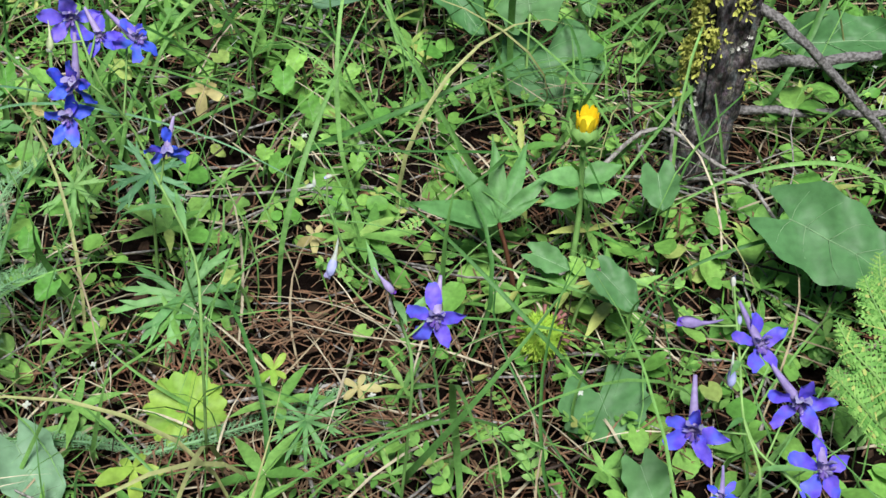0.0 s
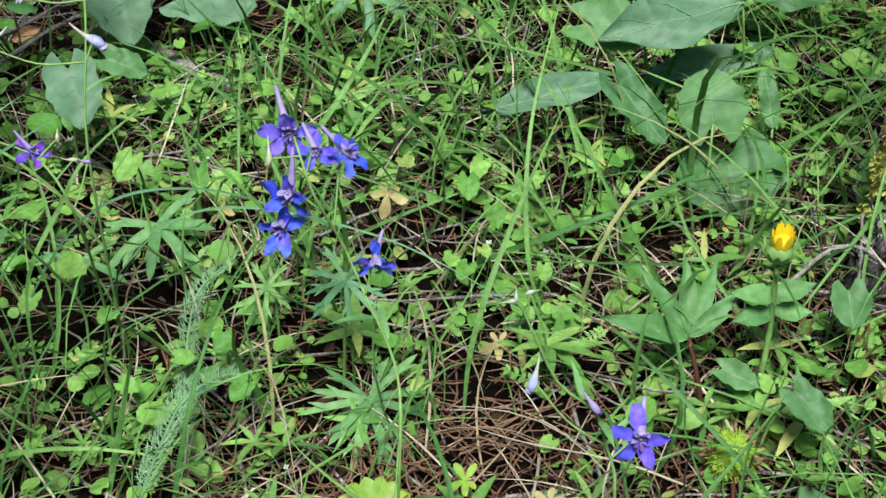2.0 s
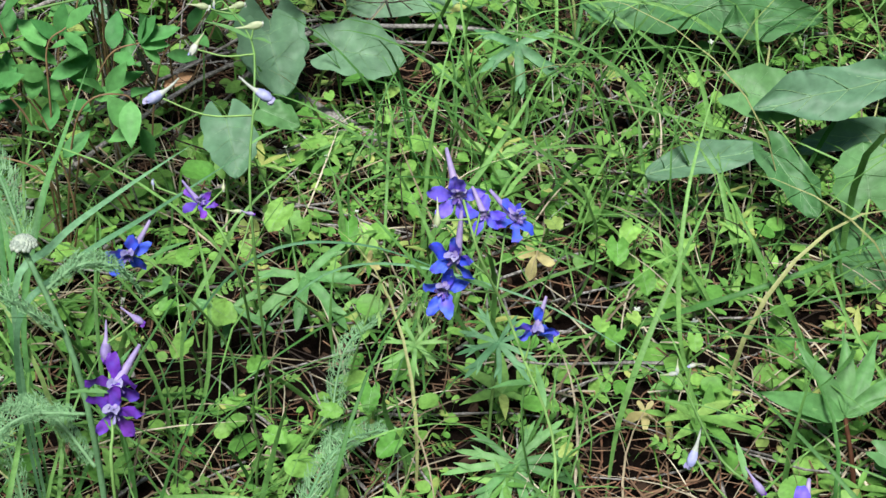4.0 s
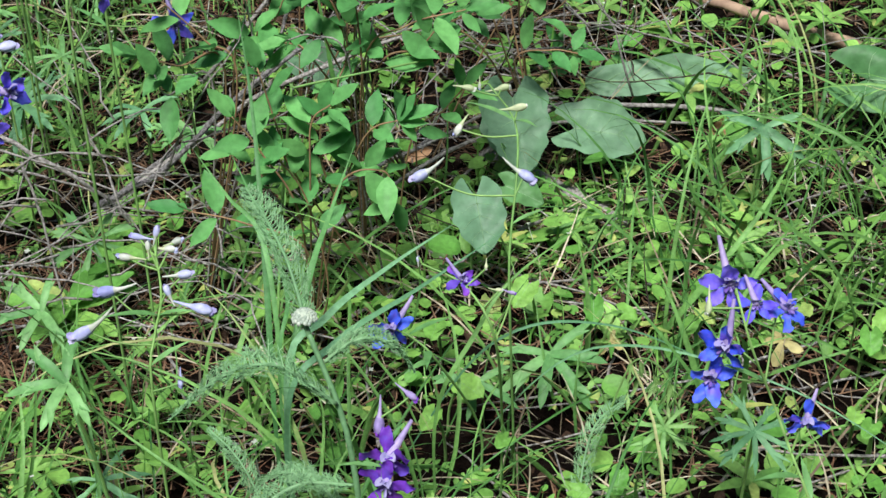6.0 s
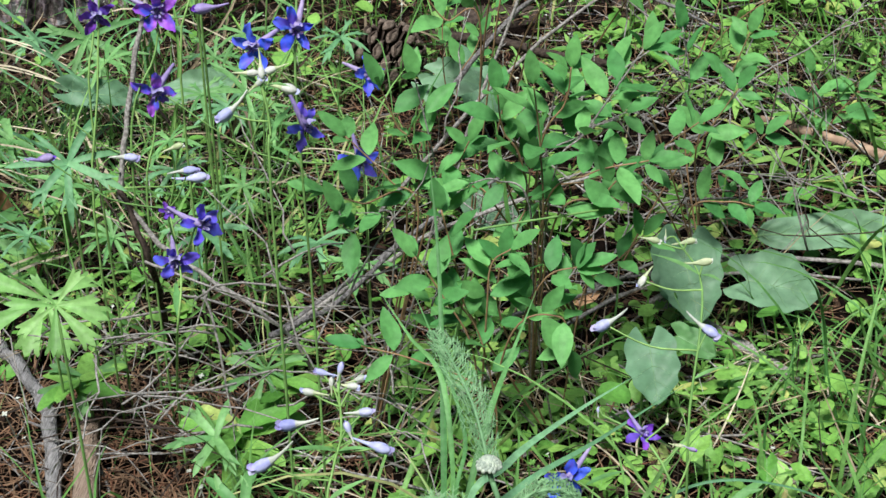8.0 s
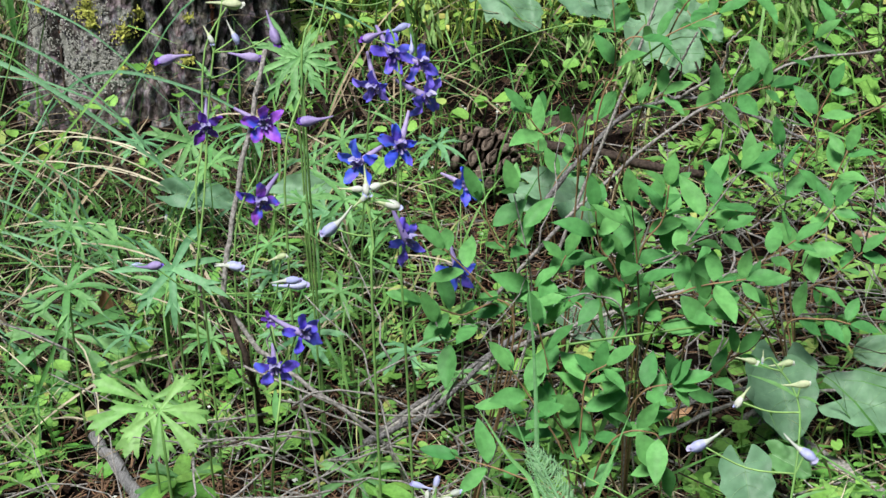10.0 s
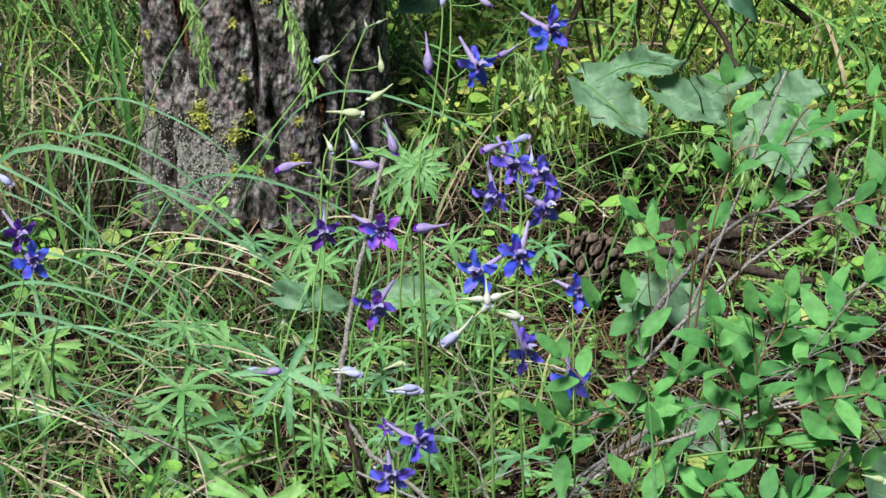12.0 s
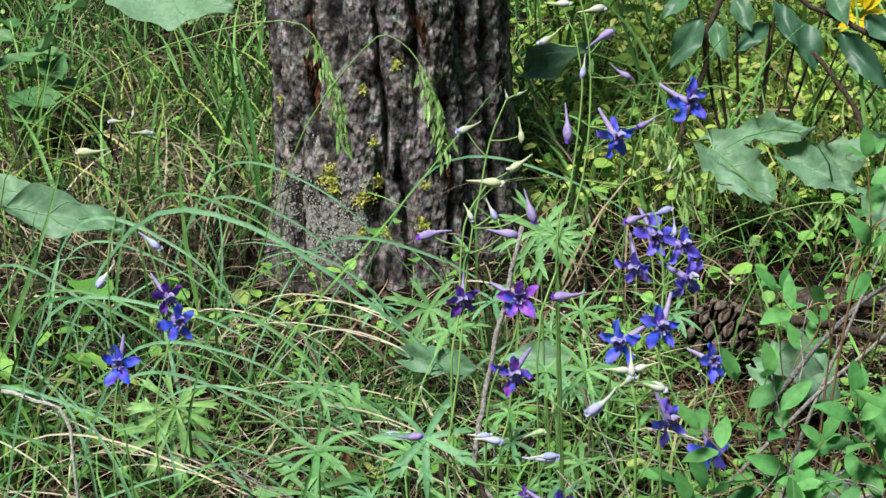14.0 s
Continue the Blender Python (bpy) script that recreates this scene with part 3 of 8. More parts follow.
scatter("grass", "long bluish grass blades arching by the trunk", "grass", GRASS_BLUE, LONG, spread(140, -1.1, -0.5, 0.9, 1.75, 0.5, 6, 13), 13, 0.6, 1.0, 0.35, 0.0, FOOT)
scatter("grass", "long green grass crossing under broad leaves", "grass", GRASS, LONG, spread(120, 0.15, 0.75, 0.6, 1.2, 0.5, 6, 14), 14, 0.5, 0.95, 0.4)
scatter("grass", "sunlit green grass on the far floor", "grass", GRASS, WIDE, spread(5000, -3.6, 1.3, 1.85, 6.0, 0.75, 5, 15, 1.25), 15, 0.6, 1.3, 0.3)


scatter("grass", "tangled green grass beside the yarrow", "grass", GRASS, LONG, spread(150, -0.28, 0.06, 0.42, 0.74, 0.3, 6, 16), 16, 0.35, 0.75, 0.4)
scatter("grass", "fine green grass lying over the litter", "grass", GRASS, [straw(rng.uniform(0.08, 0.2), rng.uniform(-0.6, 0.6), rng.uniform(0.15, 0.4)) for _ in range(8)], spread(600, -0.85, 0.85, 0.33, 1.5, 0.7, 7, 17), 17, 0.5, 1.1, 0.25, 0.02, BARE + OPEN_WOOD + SHOWN)
scatter("dry_grass", "arching pale dead grass at the trunk foot", "dry grass", STRAW, LONG, spread(200, -1.3, -0.42, 1.15, 2.2, 0.6, 6, 18), 18, 0.45, 0.95, 0.45, 0.0, FOOT)


scatter("dry_grass", "matted pale grass beside the trunk", "dry grass", STRAW, STRAW_THICK + LONG, spread(420, -1.6, -0.85, 1.45, 2.7, 0.8, 5, 19), 19, 0.5, 1.1, 0.5)


scatter("dry_grass", "dry straw and dead stems behind the cone", "dry grass", STRAW, STRAW_THICK + STRAWS, spread(170, -0.62, -0.05, 1.48, 1.95, 0.6, 9, 71), 71, 0.4, 0.8, 0.3, 0.02)
scatter("grass", "green grass blades beside the trunk foot", "grass", GRASS, BLADES, spread(160, -0.55, -0.05, 1.50, 1.95, 0.5, 9, 72), 72, 0.5, 1.0, 0.4)
scatter("needle_litter", "rust-brown needles behind the cone", "needle litter", NEEDLE, NEEDLES, spread(420, -0.62, 0.05, 1.42, 2.0, 0.6, 12, 73), 73, 0.8, 1.4, 0.25, 0.015)


scatter("dry_grass", "pale bent straw hanging beside the trunk", "dry grass", STRAW_PALE, LONG, spread(130, -1.50, -0.93, 1.55, 2.35, 0.4, 8, 76), 76, 0.45, 0.95, 0.55)
scatter("grass", "blades beside the trunk coloured bright yellow-green as if sunlit", "grass", SUN_GREEN, LONG, spread(170, -1.95, -0.98, 1.8, 3.0, 0.4, 7, 77), 77, 0.6, 1.1, 0.4)
scatter("dry_grass", "pale flattened straw before the trunk", "dry grass", STRAW_PALE, STRAW_THICK + STRAWS, spread(190, -0.95, -0.28, 0.92, 1.55, 0.6, 9, 78), 78, 0.4, 0.9, 0.3, 0.03, FOOT)
scatter("dry_grass", "brown dead strands hanging beside the trunk", "dry grass", STRAW, LONG, spread(190, -1.12, -0.90, 1.62, 2.0, 0.3, 9, 74), 74, 0.45, 0.9, 0.5)
scatter("grass", "olive grass in the sun beside the trunk", "grass", GRASS, LONG, spread(160, -1.75, -0.95, 1.9, 2.9, 0.4, 6, 75), 75, 0.7, 1.1, 0.4)


# small round stalked leaves and other low herbs
def stalked(leaf, height, lean, tip_down=0.3):
    """A leaf on its own thin stalk, as one template."""
    g = Geo()
    top = np.array([lean, 0, height])
    g.add(*ribbon([(0, 0, 0), (lean * 0.3, 0, height * 0.6), tuple(top)], 0.0011, normal=(0, 1, 0.2), fold=0.1, shape=lambda s: 1.0))
    g.add(*placed(leaf, top, (1, 0.1, -tip_down), (tip_down, 0, 1)))
    return np.concatenate(g.v), g.f


ROUND = [stalked(oval(rng.uniform(0.007, 0.017), rng.uniform(0.85, 1.1), "heart" if k % 2 else "blunt", 6, 4, 0.15, 0.2, 0.5, k), rng.uniform(0.008, 0.045), rng.uniform(-0.01, 0.02), rng.uniform(-0.2, 0.6)) for k in range(12)]
ROUND_FAR = [stalked(oval(rng.uniform(0.009, 0.018), rng.uniform(0.6, 1.1), "oval" if k % 2 else "blunt", 4, 2, 0.2, 0.25), rng.uniform(0.01, 0.07), rng.uniform(-0.01, 0.03), rng.uniform(-0.2, 0.7)) for k in range(8)]
scatter("ground_cover", "fresh green round-leaved herbs carpeting the floor", "ground cover", COVER, ROUND, spread(4000, -0.8, 0.9, 0.30, 1.5, 0.9, 7, 21), 21, 0.5, 1.25, 0.25, 0.0, BARE + CONE_GAP + SHOWN + [(-0.33, 0.86, 0.13), (0.26, 0.53, 0.07), (-0.20, 0.84, 0.10), (0.15, 0.50, 0.06), (-0.48, 0.80, 0.12), (0.05, 0.72, 0.05), (0.36, 0.44, 0.05), (-0.60, 1.2, 0.15)])
scatter("ground_cover", "bright yellow-green herbs on the far floor", "ground cover", COVER, ROUND_FAR, spread(9000, -3.6, 1.3, 1.45, 6.0, 0.9, 5, 22, 1.25), 22, 0.8, 1.9, 0.35, 0.0, CONE_GAP + [(-1.12, 1.75, 0.25)])

scatter("ground_cover", "fresh heart-leaved seedlings between needles and grass", "ground cover", COVER, ROUND, spread(1300, -0.12, 0.66, 0.40, 1.0, 0.55, 13, 82), 82, 0.45, 0.95, 0.3, 0.0, BARE + SHOWN + [(0.10, 0.50, 0.07), (0.17, 0.46, 0.05), (0.13, 0.68, 0.05), (0.05, 0.66, 0.05)])


scatter("ground_cover", "green herbs growing under the shrub twigs", "ground cover", COVER, ROUND, spread(300, -0.14, 0.26, 0.76, 1.18, 0.5, 12, 83), 83, 0.7, 1.5, 0.3)


scatter("ground_cover", "green herbs beyond the pine cone", "ground cover", COVER, ROUND, spread(420, -0.2, 0.3, 1.5, 2.0, 0.5, 7, 23), 23, 0.8, 1.7, 0.35)
scatter("grass", "green grass blades beyond the pine cone", "grass", GRASS, WIDE, spread(60, -0.2, 0.3, 1.55, 2.1, 0.4, 7, 24), 24, 0.4, 0.9, 0.4)
scatter("dry_grass", "pale dry grass beyond the pine cone", "dry grass", STRAW, STRAW_THICK, spread(260, -0.25, 0.3, 1.5, 2.1, 0.4, 7, 25), 25, 0.4, 0.9, 0.3, 0.02)


# the yellow-green here carries the sunlight of the ground behind the trunk
scatter("ground_cover", "yellow-green herbs behind the trunk, coloured as if sunlit", "ground cover", YELLOWISH, ROUND_FAR, spread(3200, -0.9, 1.4, 2.2, 5.0, 0.7, 5, 26), 26, 1.0, 2.2, 0.35)


scatter("ground_cover", "yellow-green moss and seedlings, coloured bright as if sunlit", "ground cover", SUN_GREEN, ROUND_FAR, spread(8500, -0.62, 0.9, 1.95, 3.8, 0.4, 6, 27, 1.2), 27, 0.8, 1.8, 0.4)


def sprig(n, length, pairs):
    """A small compound leaf with paired leaflets on a rising stalk."""
    g = Geo()
    line = [(length * s, 0, 0.5 * length * s * (1.6 - s)) for s in np.linspace(0, 1, 5)]
    g.add(*ribbon(line, 0.0009, fold=0.1, shape=lambda s: 1.0))
    for i in range(pairs):
        s = 0.35 + 0.65 * i / max(1, pairs - 1)
        p = np.array([length * s, 0, 0.5 * length * s * (1.6 - s)])
        for sd in ((-1, 1) if i < pairs - 1 else (-0.7, 0.0, 0.7)):
            g.add(*placed(oval(length * 0.22 * (1.1 - 0.3 * s), 0.6, "oval", 4, 2, 0.1, 0.2), p, (0.6, sd, 0.1), (0, 0.1 * sd, 1)))
    return np.concatenate(g.v), g.f


SPRIGS = [sprig(k, rng.uniform(0.025, 0.05), rng.choice((3, 4, 5))) for k in range(6)]
scatter("herb_sprigs", "small compound-leaved herbs between the grass", "herb", SPRIG, SPRIGS, spread(2500, -0.75, 0.85, 0.32, 1.5, 0.75, 8, 31), 31, 0.5, 1.1, 0.3, 0.02, BARE + OPEN_WOOD[:2] + SHOWN)


def whorl(n, length, ratio):
    g = Geo()
    g.add(*ribbon([(0, 0, 0), (0.002, 0, length * 0.5), (0.002, 0, length)], 0.0011, normal=(0, 1, 0), shape=lambda s: 1.0))
    for k in range(n):
        a = 2 * math.pi * k / n + 0.3
        g.add(*placed(oval(length * (0.85 + 0.2 * math.sin(5 * a)), ratio, "lance", 5, 2, 0.3, 0.4), (0.002, 0, length), (math.cos(a), math.sin(a), 0.35), (-0.3 * math.cos(a), -0.3 * math.sin(a), 1)))
    return np.concatenate(g.v), g.f


WHORLS = [whorl(rng.choice((4, 5, 6)), rng.uniform(0.018, 0.032), rng.uniform(0.18, 0.32)) for _ in range(5)]
scatter("herb_whorls", "narrow-leaved green herbs in small whorls", "herb", SPRIG, WHORLS, spread(650, -0.85, 0.85, 0.32, 1.6, 0.7, 8, 33), 33, 0.5, 1.2, 0.3, 0.0, BARE)


def flowerlet(k):
    """A tiny white flower on a hair-thin stalk."""
    g = Geo()
    h = rng.uniform(0.02, 0.05)
    g.add(*ribbon([(0, 0, 0), (0.004, 0, h * 0.6), (0.006, 0.002, h)], 0.0007, normal=(0, 1, 0), shape=lambda s: 1.0))
    for q in range(4):
        a = q * 1.571 + k
        g.add(*placed(oval(0.0019, 0.7, "blunt", 3, 2, 0.2, 0.2), (0.006, 0.002, h), (math.cos(a), math.sin(a), 0.25), (0, 0, 1)))
    return np.concatenate(g.v), g.f


scatter("white_flowerlets", "tiny white flowers dotting the ground cover", "wild flowers", BUD_WHITE, [flowerlet(k) for k in range(4)], spread(420, -0.7, 0.85, 0.35, 1.7, 0.7, 7, 35), 35, 0.8, 1.4, 0.2)


def twiglet(k):
    p, d = [np.zeros(3)], np.array([1, 0, 0.03])
    for i in range(5):
        d = unit(d + np.array([0, rng.uniform(-0.25, 0.25), rng.uniform(-0.05, 0.07)]))
        p.append(p[-1] + d * rng.uniform(0.012, 0.028))
    return tube(p, 0.0012, 0.0005, 5)


TWIGLETS = [twiglet(k) for k in range(6)]
scatter("twig_litter", "thin grey twigs lying in the litter", "twigs", TWIG, TWIGLETS, spread(800, -0.8, 0.8, 0.3, 1.6, 0.6, 6, 41), 41, 0.6, 1.3, 0.06, 0.010)
scatter("twig_litter", "fine dark dead twigs lying in the litter", "twigs", TWIG_DARK, TWIGLETS, spread(260, -0.8, 0.8, 0.3, 1.6, 0.6, 6, 42), 42, 0.6, 1.3, 0.08, 0.012)



# the same floor goes on all round, out of sight
def around(n, seed, outer=5.5):
    r = np.random.default_rng(seed)
    a, d = r.uniform(0, 2 * math.pi, n), outer * r.uniform(0.0, 1, n) ** 0.85
    x, y = d * np.cos(a) - 0.2, d * np.sin(a) + 1.0
    inside = (x > -0.82 * y - 0.12) & (x < 0.30 * y + 0.15) & (y > 1.4)
    p = np.column_stack([x, y, ground_z(x, y)])[~inside & ~((abs(x) < 0.9) & (y > 0.25) & (y < 1.5))]
    return p[(p[:, 0] ** 2 + p[:, 1] ** 2 > 0.09)]


def scatter_around(name, label, category, material, templates, n, seed, lo, hi, lean, outer=5.5):
    p = around(n, seed, outer)
    g, r = Geo(), np.random.default_rng(seed)
    which = r.integers(0, len(templates), len(p))
    for k, t in enumerate(templates):
        q = p[which == k]
        g.many(t, turns(len(q), seed * 31 + k, lo, hi, lean), q)
    tagged(mesh_object(name, g, material), label, category, kind="stuff")


scatter_around("grass", "green grass all round the clearing", "grass", GRASS, WIDE, 9000, 61, 0.6, 1.3, 0.4)
scatter_around("ground_cover", "low green herbs all round the clearing", "ground cover", COVER, ROUND_FAR, 15000, 62, 1.4, 3.6, 0.35)
scatter_around("dry_grass", "dry straw all round the clearing", "dry grass", STRAW, STRAW_THICK, 4000, 63, 0.6, 1.3, 0.3)
scatter_around("needle_litter", "fallen needles all round the clearing", "needle litter", NEEDLE, NEEDLES, 12000, 64, 1.2, 2.4, 0.15)
# thicker where it borders on the clearing
scatter_around("grass", "thin green grass bordering the clearing", "grass", GRASS, BLADES, 7000, 65, 0.5, 1.1, 0.45, 2.4)
scatter_around("ground_cover", "round-leaved herbs bordering the clearing", "ground cover", COVER, ROUND_FAR, 12000, 66, 0.7, 1.6, 0.3, 2.4)
scatter_around("needle_litter", "rust-brown needles bordering the clearing", "needle litter", NEEDLE, NEEDLES, 14000, 67, 0.8, 1.5, 0.2, 2.4)
scatter_around("dry_grass", "dry straw bordering the clearing", "dry grass", STRAW, STRAWS, 3500, 68, 0.6, 1.2, 0.25, 2.4)
# ---- the pine trunk ----
# furrows of the bark: azimuth, lower and upper end, width
FURROWS = ((-2.08, 0.06, 0.20, 0.055), (-2.72, 0.05, 0.60, 0.10), (-1.89, 0.22, 0.42, 0.045), (-1.40, 0.0, 0.14, 0.075), (-1.01, 0.28, 0.60, 0.04),
           (-0.80, 0.05, 0.24, 0.055), (-0.52, 0.0, 0.60, 0.06), (-1.62, 0.34, 0.6, 0.035), (-1.16, 0.02, 0.16, 0.035), (-0.30, 0.05, 0.5, 0.06), (-2.35, 0.28, 0.55, 0.04), (-1.30, 0.2, 0.34, 0.025))


def pine_trunk():
    cx, cy, R = -0.728, 1.92, 0.170
    base = (cx, cy, float(ground_z(cx, cy)))
    t = thing("pine_tree", base, "thick pine trunk with grey furrowed bark and lichen", "tree")
    g, cracks = Geo(), Geo()
    nz, H = 260, 3.2
    angles = np.concatenate([np.linspace(-math.pi, 0, 400, endpoint=False), np.linspace(0, math.pi, 40, endpoint=False)])
    na = len(angles)
    zs = np.concatenate([np.linspace(-0.06, 0.62, nz - 20), np.linspace(0.66, H, 20)])
    v = []
    for z in zs:
        flare = 1 + 0.30 * math.exp(-(z + 0.06) / 0.09) - 0.03 * z
        for a in angles:
            fl = flare + 0.10 * math.exp(-(z + 0.06) / 0.12) * math.sin(5 * a + 1)
            x, y = math.cos(a), math.sin(a)
            # deep long furrows at their own places, then plates, then ragged flakes
            wob = 0.10 * noise.noise(Vector((x * 2.5, y * 2.5, z * 9))) + 0.05 * noise.noise(Vector((x * 5, y * 5, z * 26)))
            fur = 0.0
            for fa, z0, z1, wide in FURROWS:
                if z0 - 0.06 < z < z1 + 0.06:
                    ends = min(1.0, max(0.0, (z - z0 + 0.05) / 0.05), max(0.0, (z1 + 0.05 - z) / 0.05))
                    fur = max(fur, ends * math.exp(-((a - fa - wob) / wide) ** 2))
            n1 = noise.noise(Vector((x * 5.1 + 3 * wob, y * 5.1, z * 3.0)))
            n2 = noise.noise(Vector((x * 16 + 3 * wob, y * 16, z * 34 + 5)))
            crack = 0.45 * max(0.0, 1 - abs(n1) * 6) + 0.30 * max(0.0, 1 - abs(n2) * 5)
            n3 = noise.fractal(Vector((x * 26, y * 26, z * 90)), 0.7, 2.1, 4)
            n4 = noise.noise(Vector((x * 9, y * 9, z * 22)))
            r = R * fl - 0.026 * fur - 0.0045 * crack * (1 - fur) + 0.0032 * n3 + 0.0016 * n4 + 0.010 * noise.noise(Vector((x * 2, y * 2, z * 1.6)))
            v.append((cx + 0.012 * z + r * x, cy + r * y, base[2] + z))
    f = [[j * na + k, j * na + (k + 1) % na, (j + 1) * na + (k + 1) % na, (j + 1) * na + k] for j in range(nz - 1) for k in range(na)]
    f.append(list(range((nz - 1) * na, nz * na)))
    g.add(v, f)
    part("bark", g, BARK, t)
    V = np.array(v).reshape(nz, na, 3)
    # rusty inner bark showing along a few furrows
    inner = Geo()
    r = random.Random(4)
    for az, z0, z1, n in ((-1.90, 0.26, 0.36, 44), (-1.85, 0.23, 0.27, 22), (-1.0, 0.31, 0.42, 34), (-0.80, 0.08, 0.22, 44), (-0.50, 0.3, 0.45, 20), (-2.08, 0.10, 0.16, 14)):
        for i in range(n):
            z = r.uniform(z0, z1)
            a = az + r.gauss(0, 0.022)
            k, j = int(np.argmin(abs(angles - a))), int(np.argmin(abs(zs - z)))
            out = np.array([math.cos(a), math.sin(a), 0])
            inner.add(*placed(oval(r.uniform(0.012, 0.035), r.uniform(0.12, 0.26), "blunt", 5, 2, 0.1, 0.0, 2, i), V[j, k] + 0.0008 * out, (r.gauss(0, 0.05), 0.0, 1), out))
    tagged(part("inner_bark", inner, BARK_RED, t, "rusty strips of inner bark"), kind="stuff")
    for nm, mt, spots in (("yellow_lichen", LICHEN, ((-1.76, 0.157, 0.012, 150), (-1.73, 0.14, 0.008, 60), (-2.24, 0.151, 0.008, 50), (-1.49, 0.127, 0.011, 90), (-1.38, 0.145, 0.007, 40), (-1.06, 0.091, 0.008, 60), (-1.33, 0.075, 0.007, 40), (-2.25, 0.254, 0.006, 30),
                                                     (-2.75, 0.29, 0.018, 110), (-2.7, 0.34, 0.014, 60), (-1.18, 0.309, 0.006, 30), (-1.45, 0.278, 0.005, 20), (-1.4, 0.204, 0.005, 24), (-1.02, 0.145, 0.005, 20), (-1.52, 0.08, 0.006, 24))),
                          ("grey_lichen", LICHEN_GREY, ((-2.3, 0.115, 0.028, 260), (-2.0, 0.095, 0.03, 300), (-1.72, 0.09, 0.026, 220), (-1.55, 0.075, 0.02, 120), (-1.96, 0.05, 0.022, 160), (-2.5, 0.06, 0.03, 160), (-1.9, 0.206, 0.007, 50), (-2.11, 0.15, 0.012, 70), (-1.68, 0.156, 0.010, 40), (-1.49, 0.149, 0.008, 30), (-2.2, 0.2, 0.008, 30)))):
        lg = Geo()
        for az, z, s, n in spots:
            for i in range(3 * n if nm[0] == "y" else 5 * n):
                q, w = r.uniform(0, 6.28), abs(r.gauss(0, 0.75))
                a, zz = az + s * 6 * w * math.cos(q) * 0.8, z + s * w * math.sin(q)
                k, j = int(np.argmin(abs(angles - a))), int(np.argmin(abs(zs - zz)))
                out = np.array([math.cos(a), math.sin(a), 0.0])
                across = np.array([-math.sin(a), math.cos(a), 0.0])
                if nm[0] == "y":
                    tip = unit(across * math.cos(3 * q) + np.array([0, 0, math.sin(3 * q)]) + out * r.uniform(0.1, 0.6))
                    lg.add(*placed(oval(r.uniform(0.002, 0.0050), r.uniform(0.3, 0.6), "blunt", 4, 2, 0.4, -0.2, 1.5, i), V[j, k] + across * r.gauss(0, 0.0012) + np.array([0, 0, r.gauss(0, 0.0012)]) + out * r.uniform(0.001, 0.005), tip, out + np.array([0, 0, 0.4])))
                else:
                    # a thin crust that hugs the bark
                    tip = unit(across * math.cos(q) + np.array([0, 0, math.sin(q)]) + out * r.gauss(0.05, 0.12))
                    size = r.uniform(0.0012, 0.0042)
                    lg.add(*placed(oval(size, r.uniform(0.5, 1.0), "blunt", 4, 2, 0.15, -0.1, 2.5, i), V[j, k] + across * r.gauss(0, 0.0014) + np.array([0, 0, r.gauss(0, 0.0014)]) + out * r.uniform(0.0004, 0.0016) - tip * size * 0.5, tip, out))
        tagged(part(nm, lg, mt, t, nm.replace("_", " ") + (" tufts on bark" if nm[0] == "y" else " crust on bark")), kind="stuff")


pine_trunk()


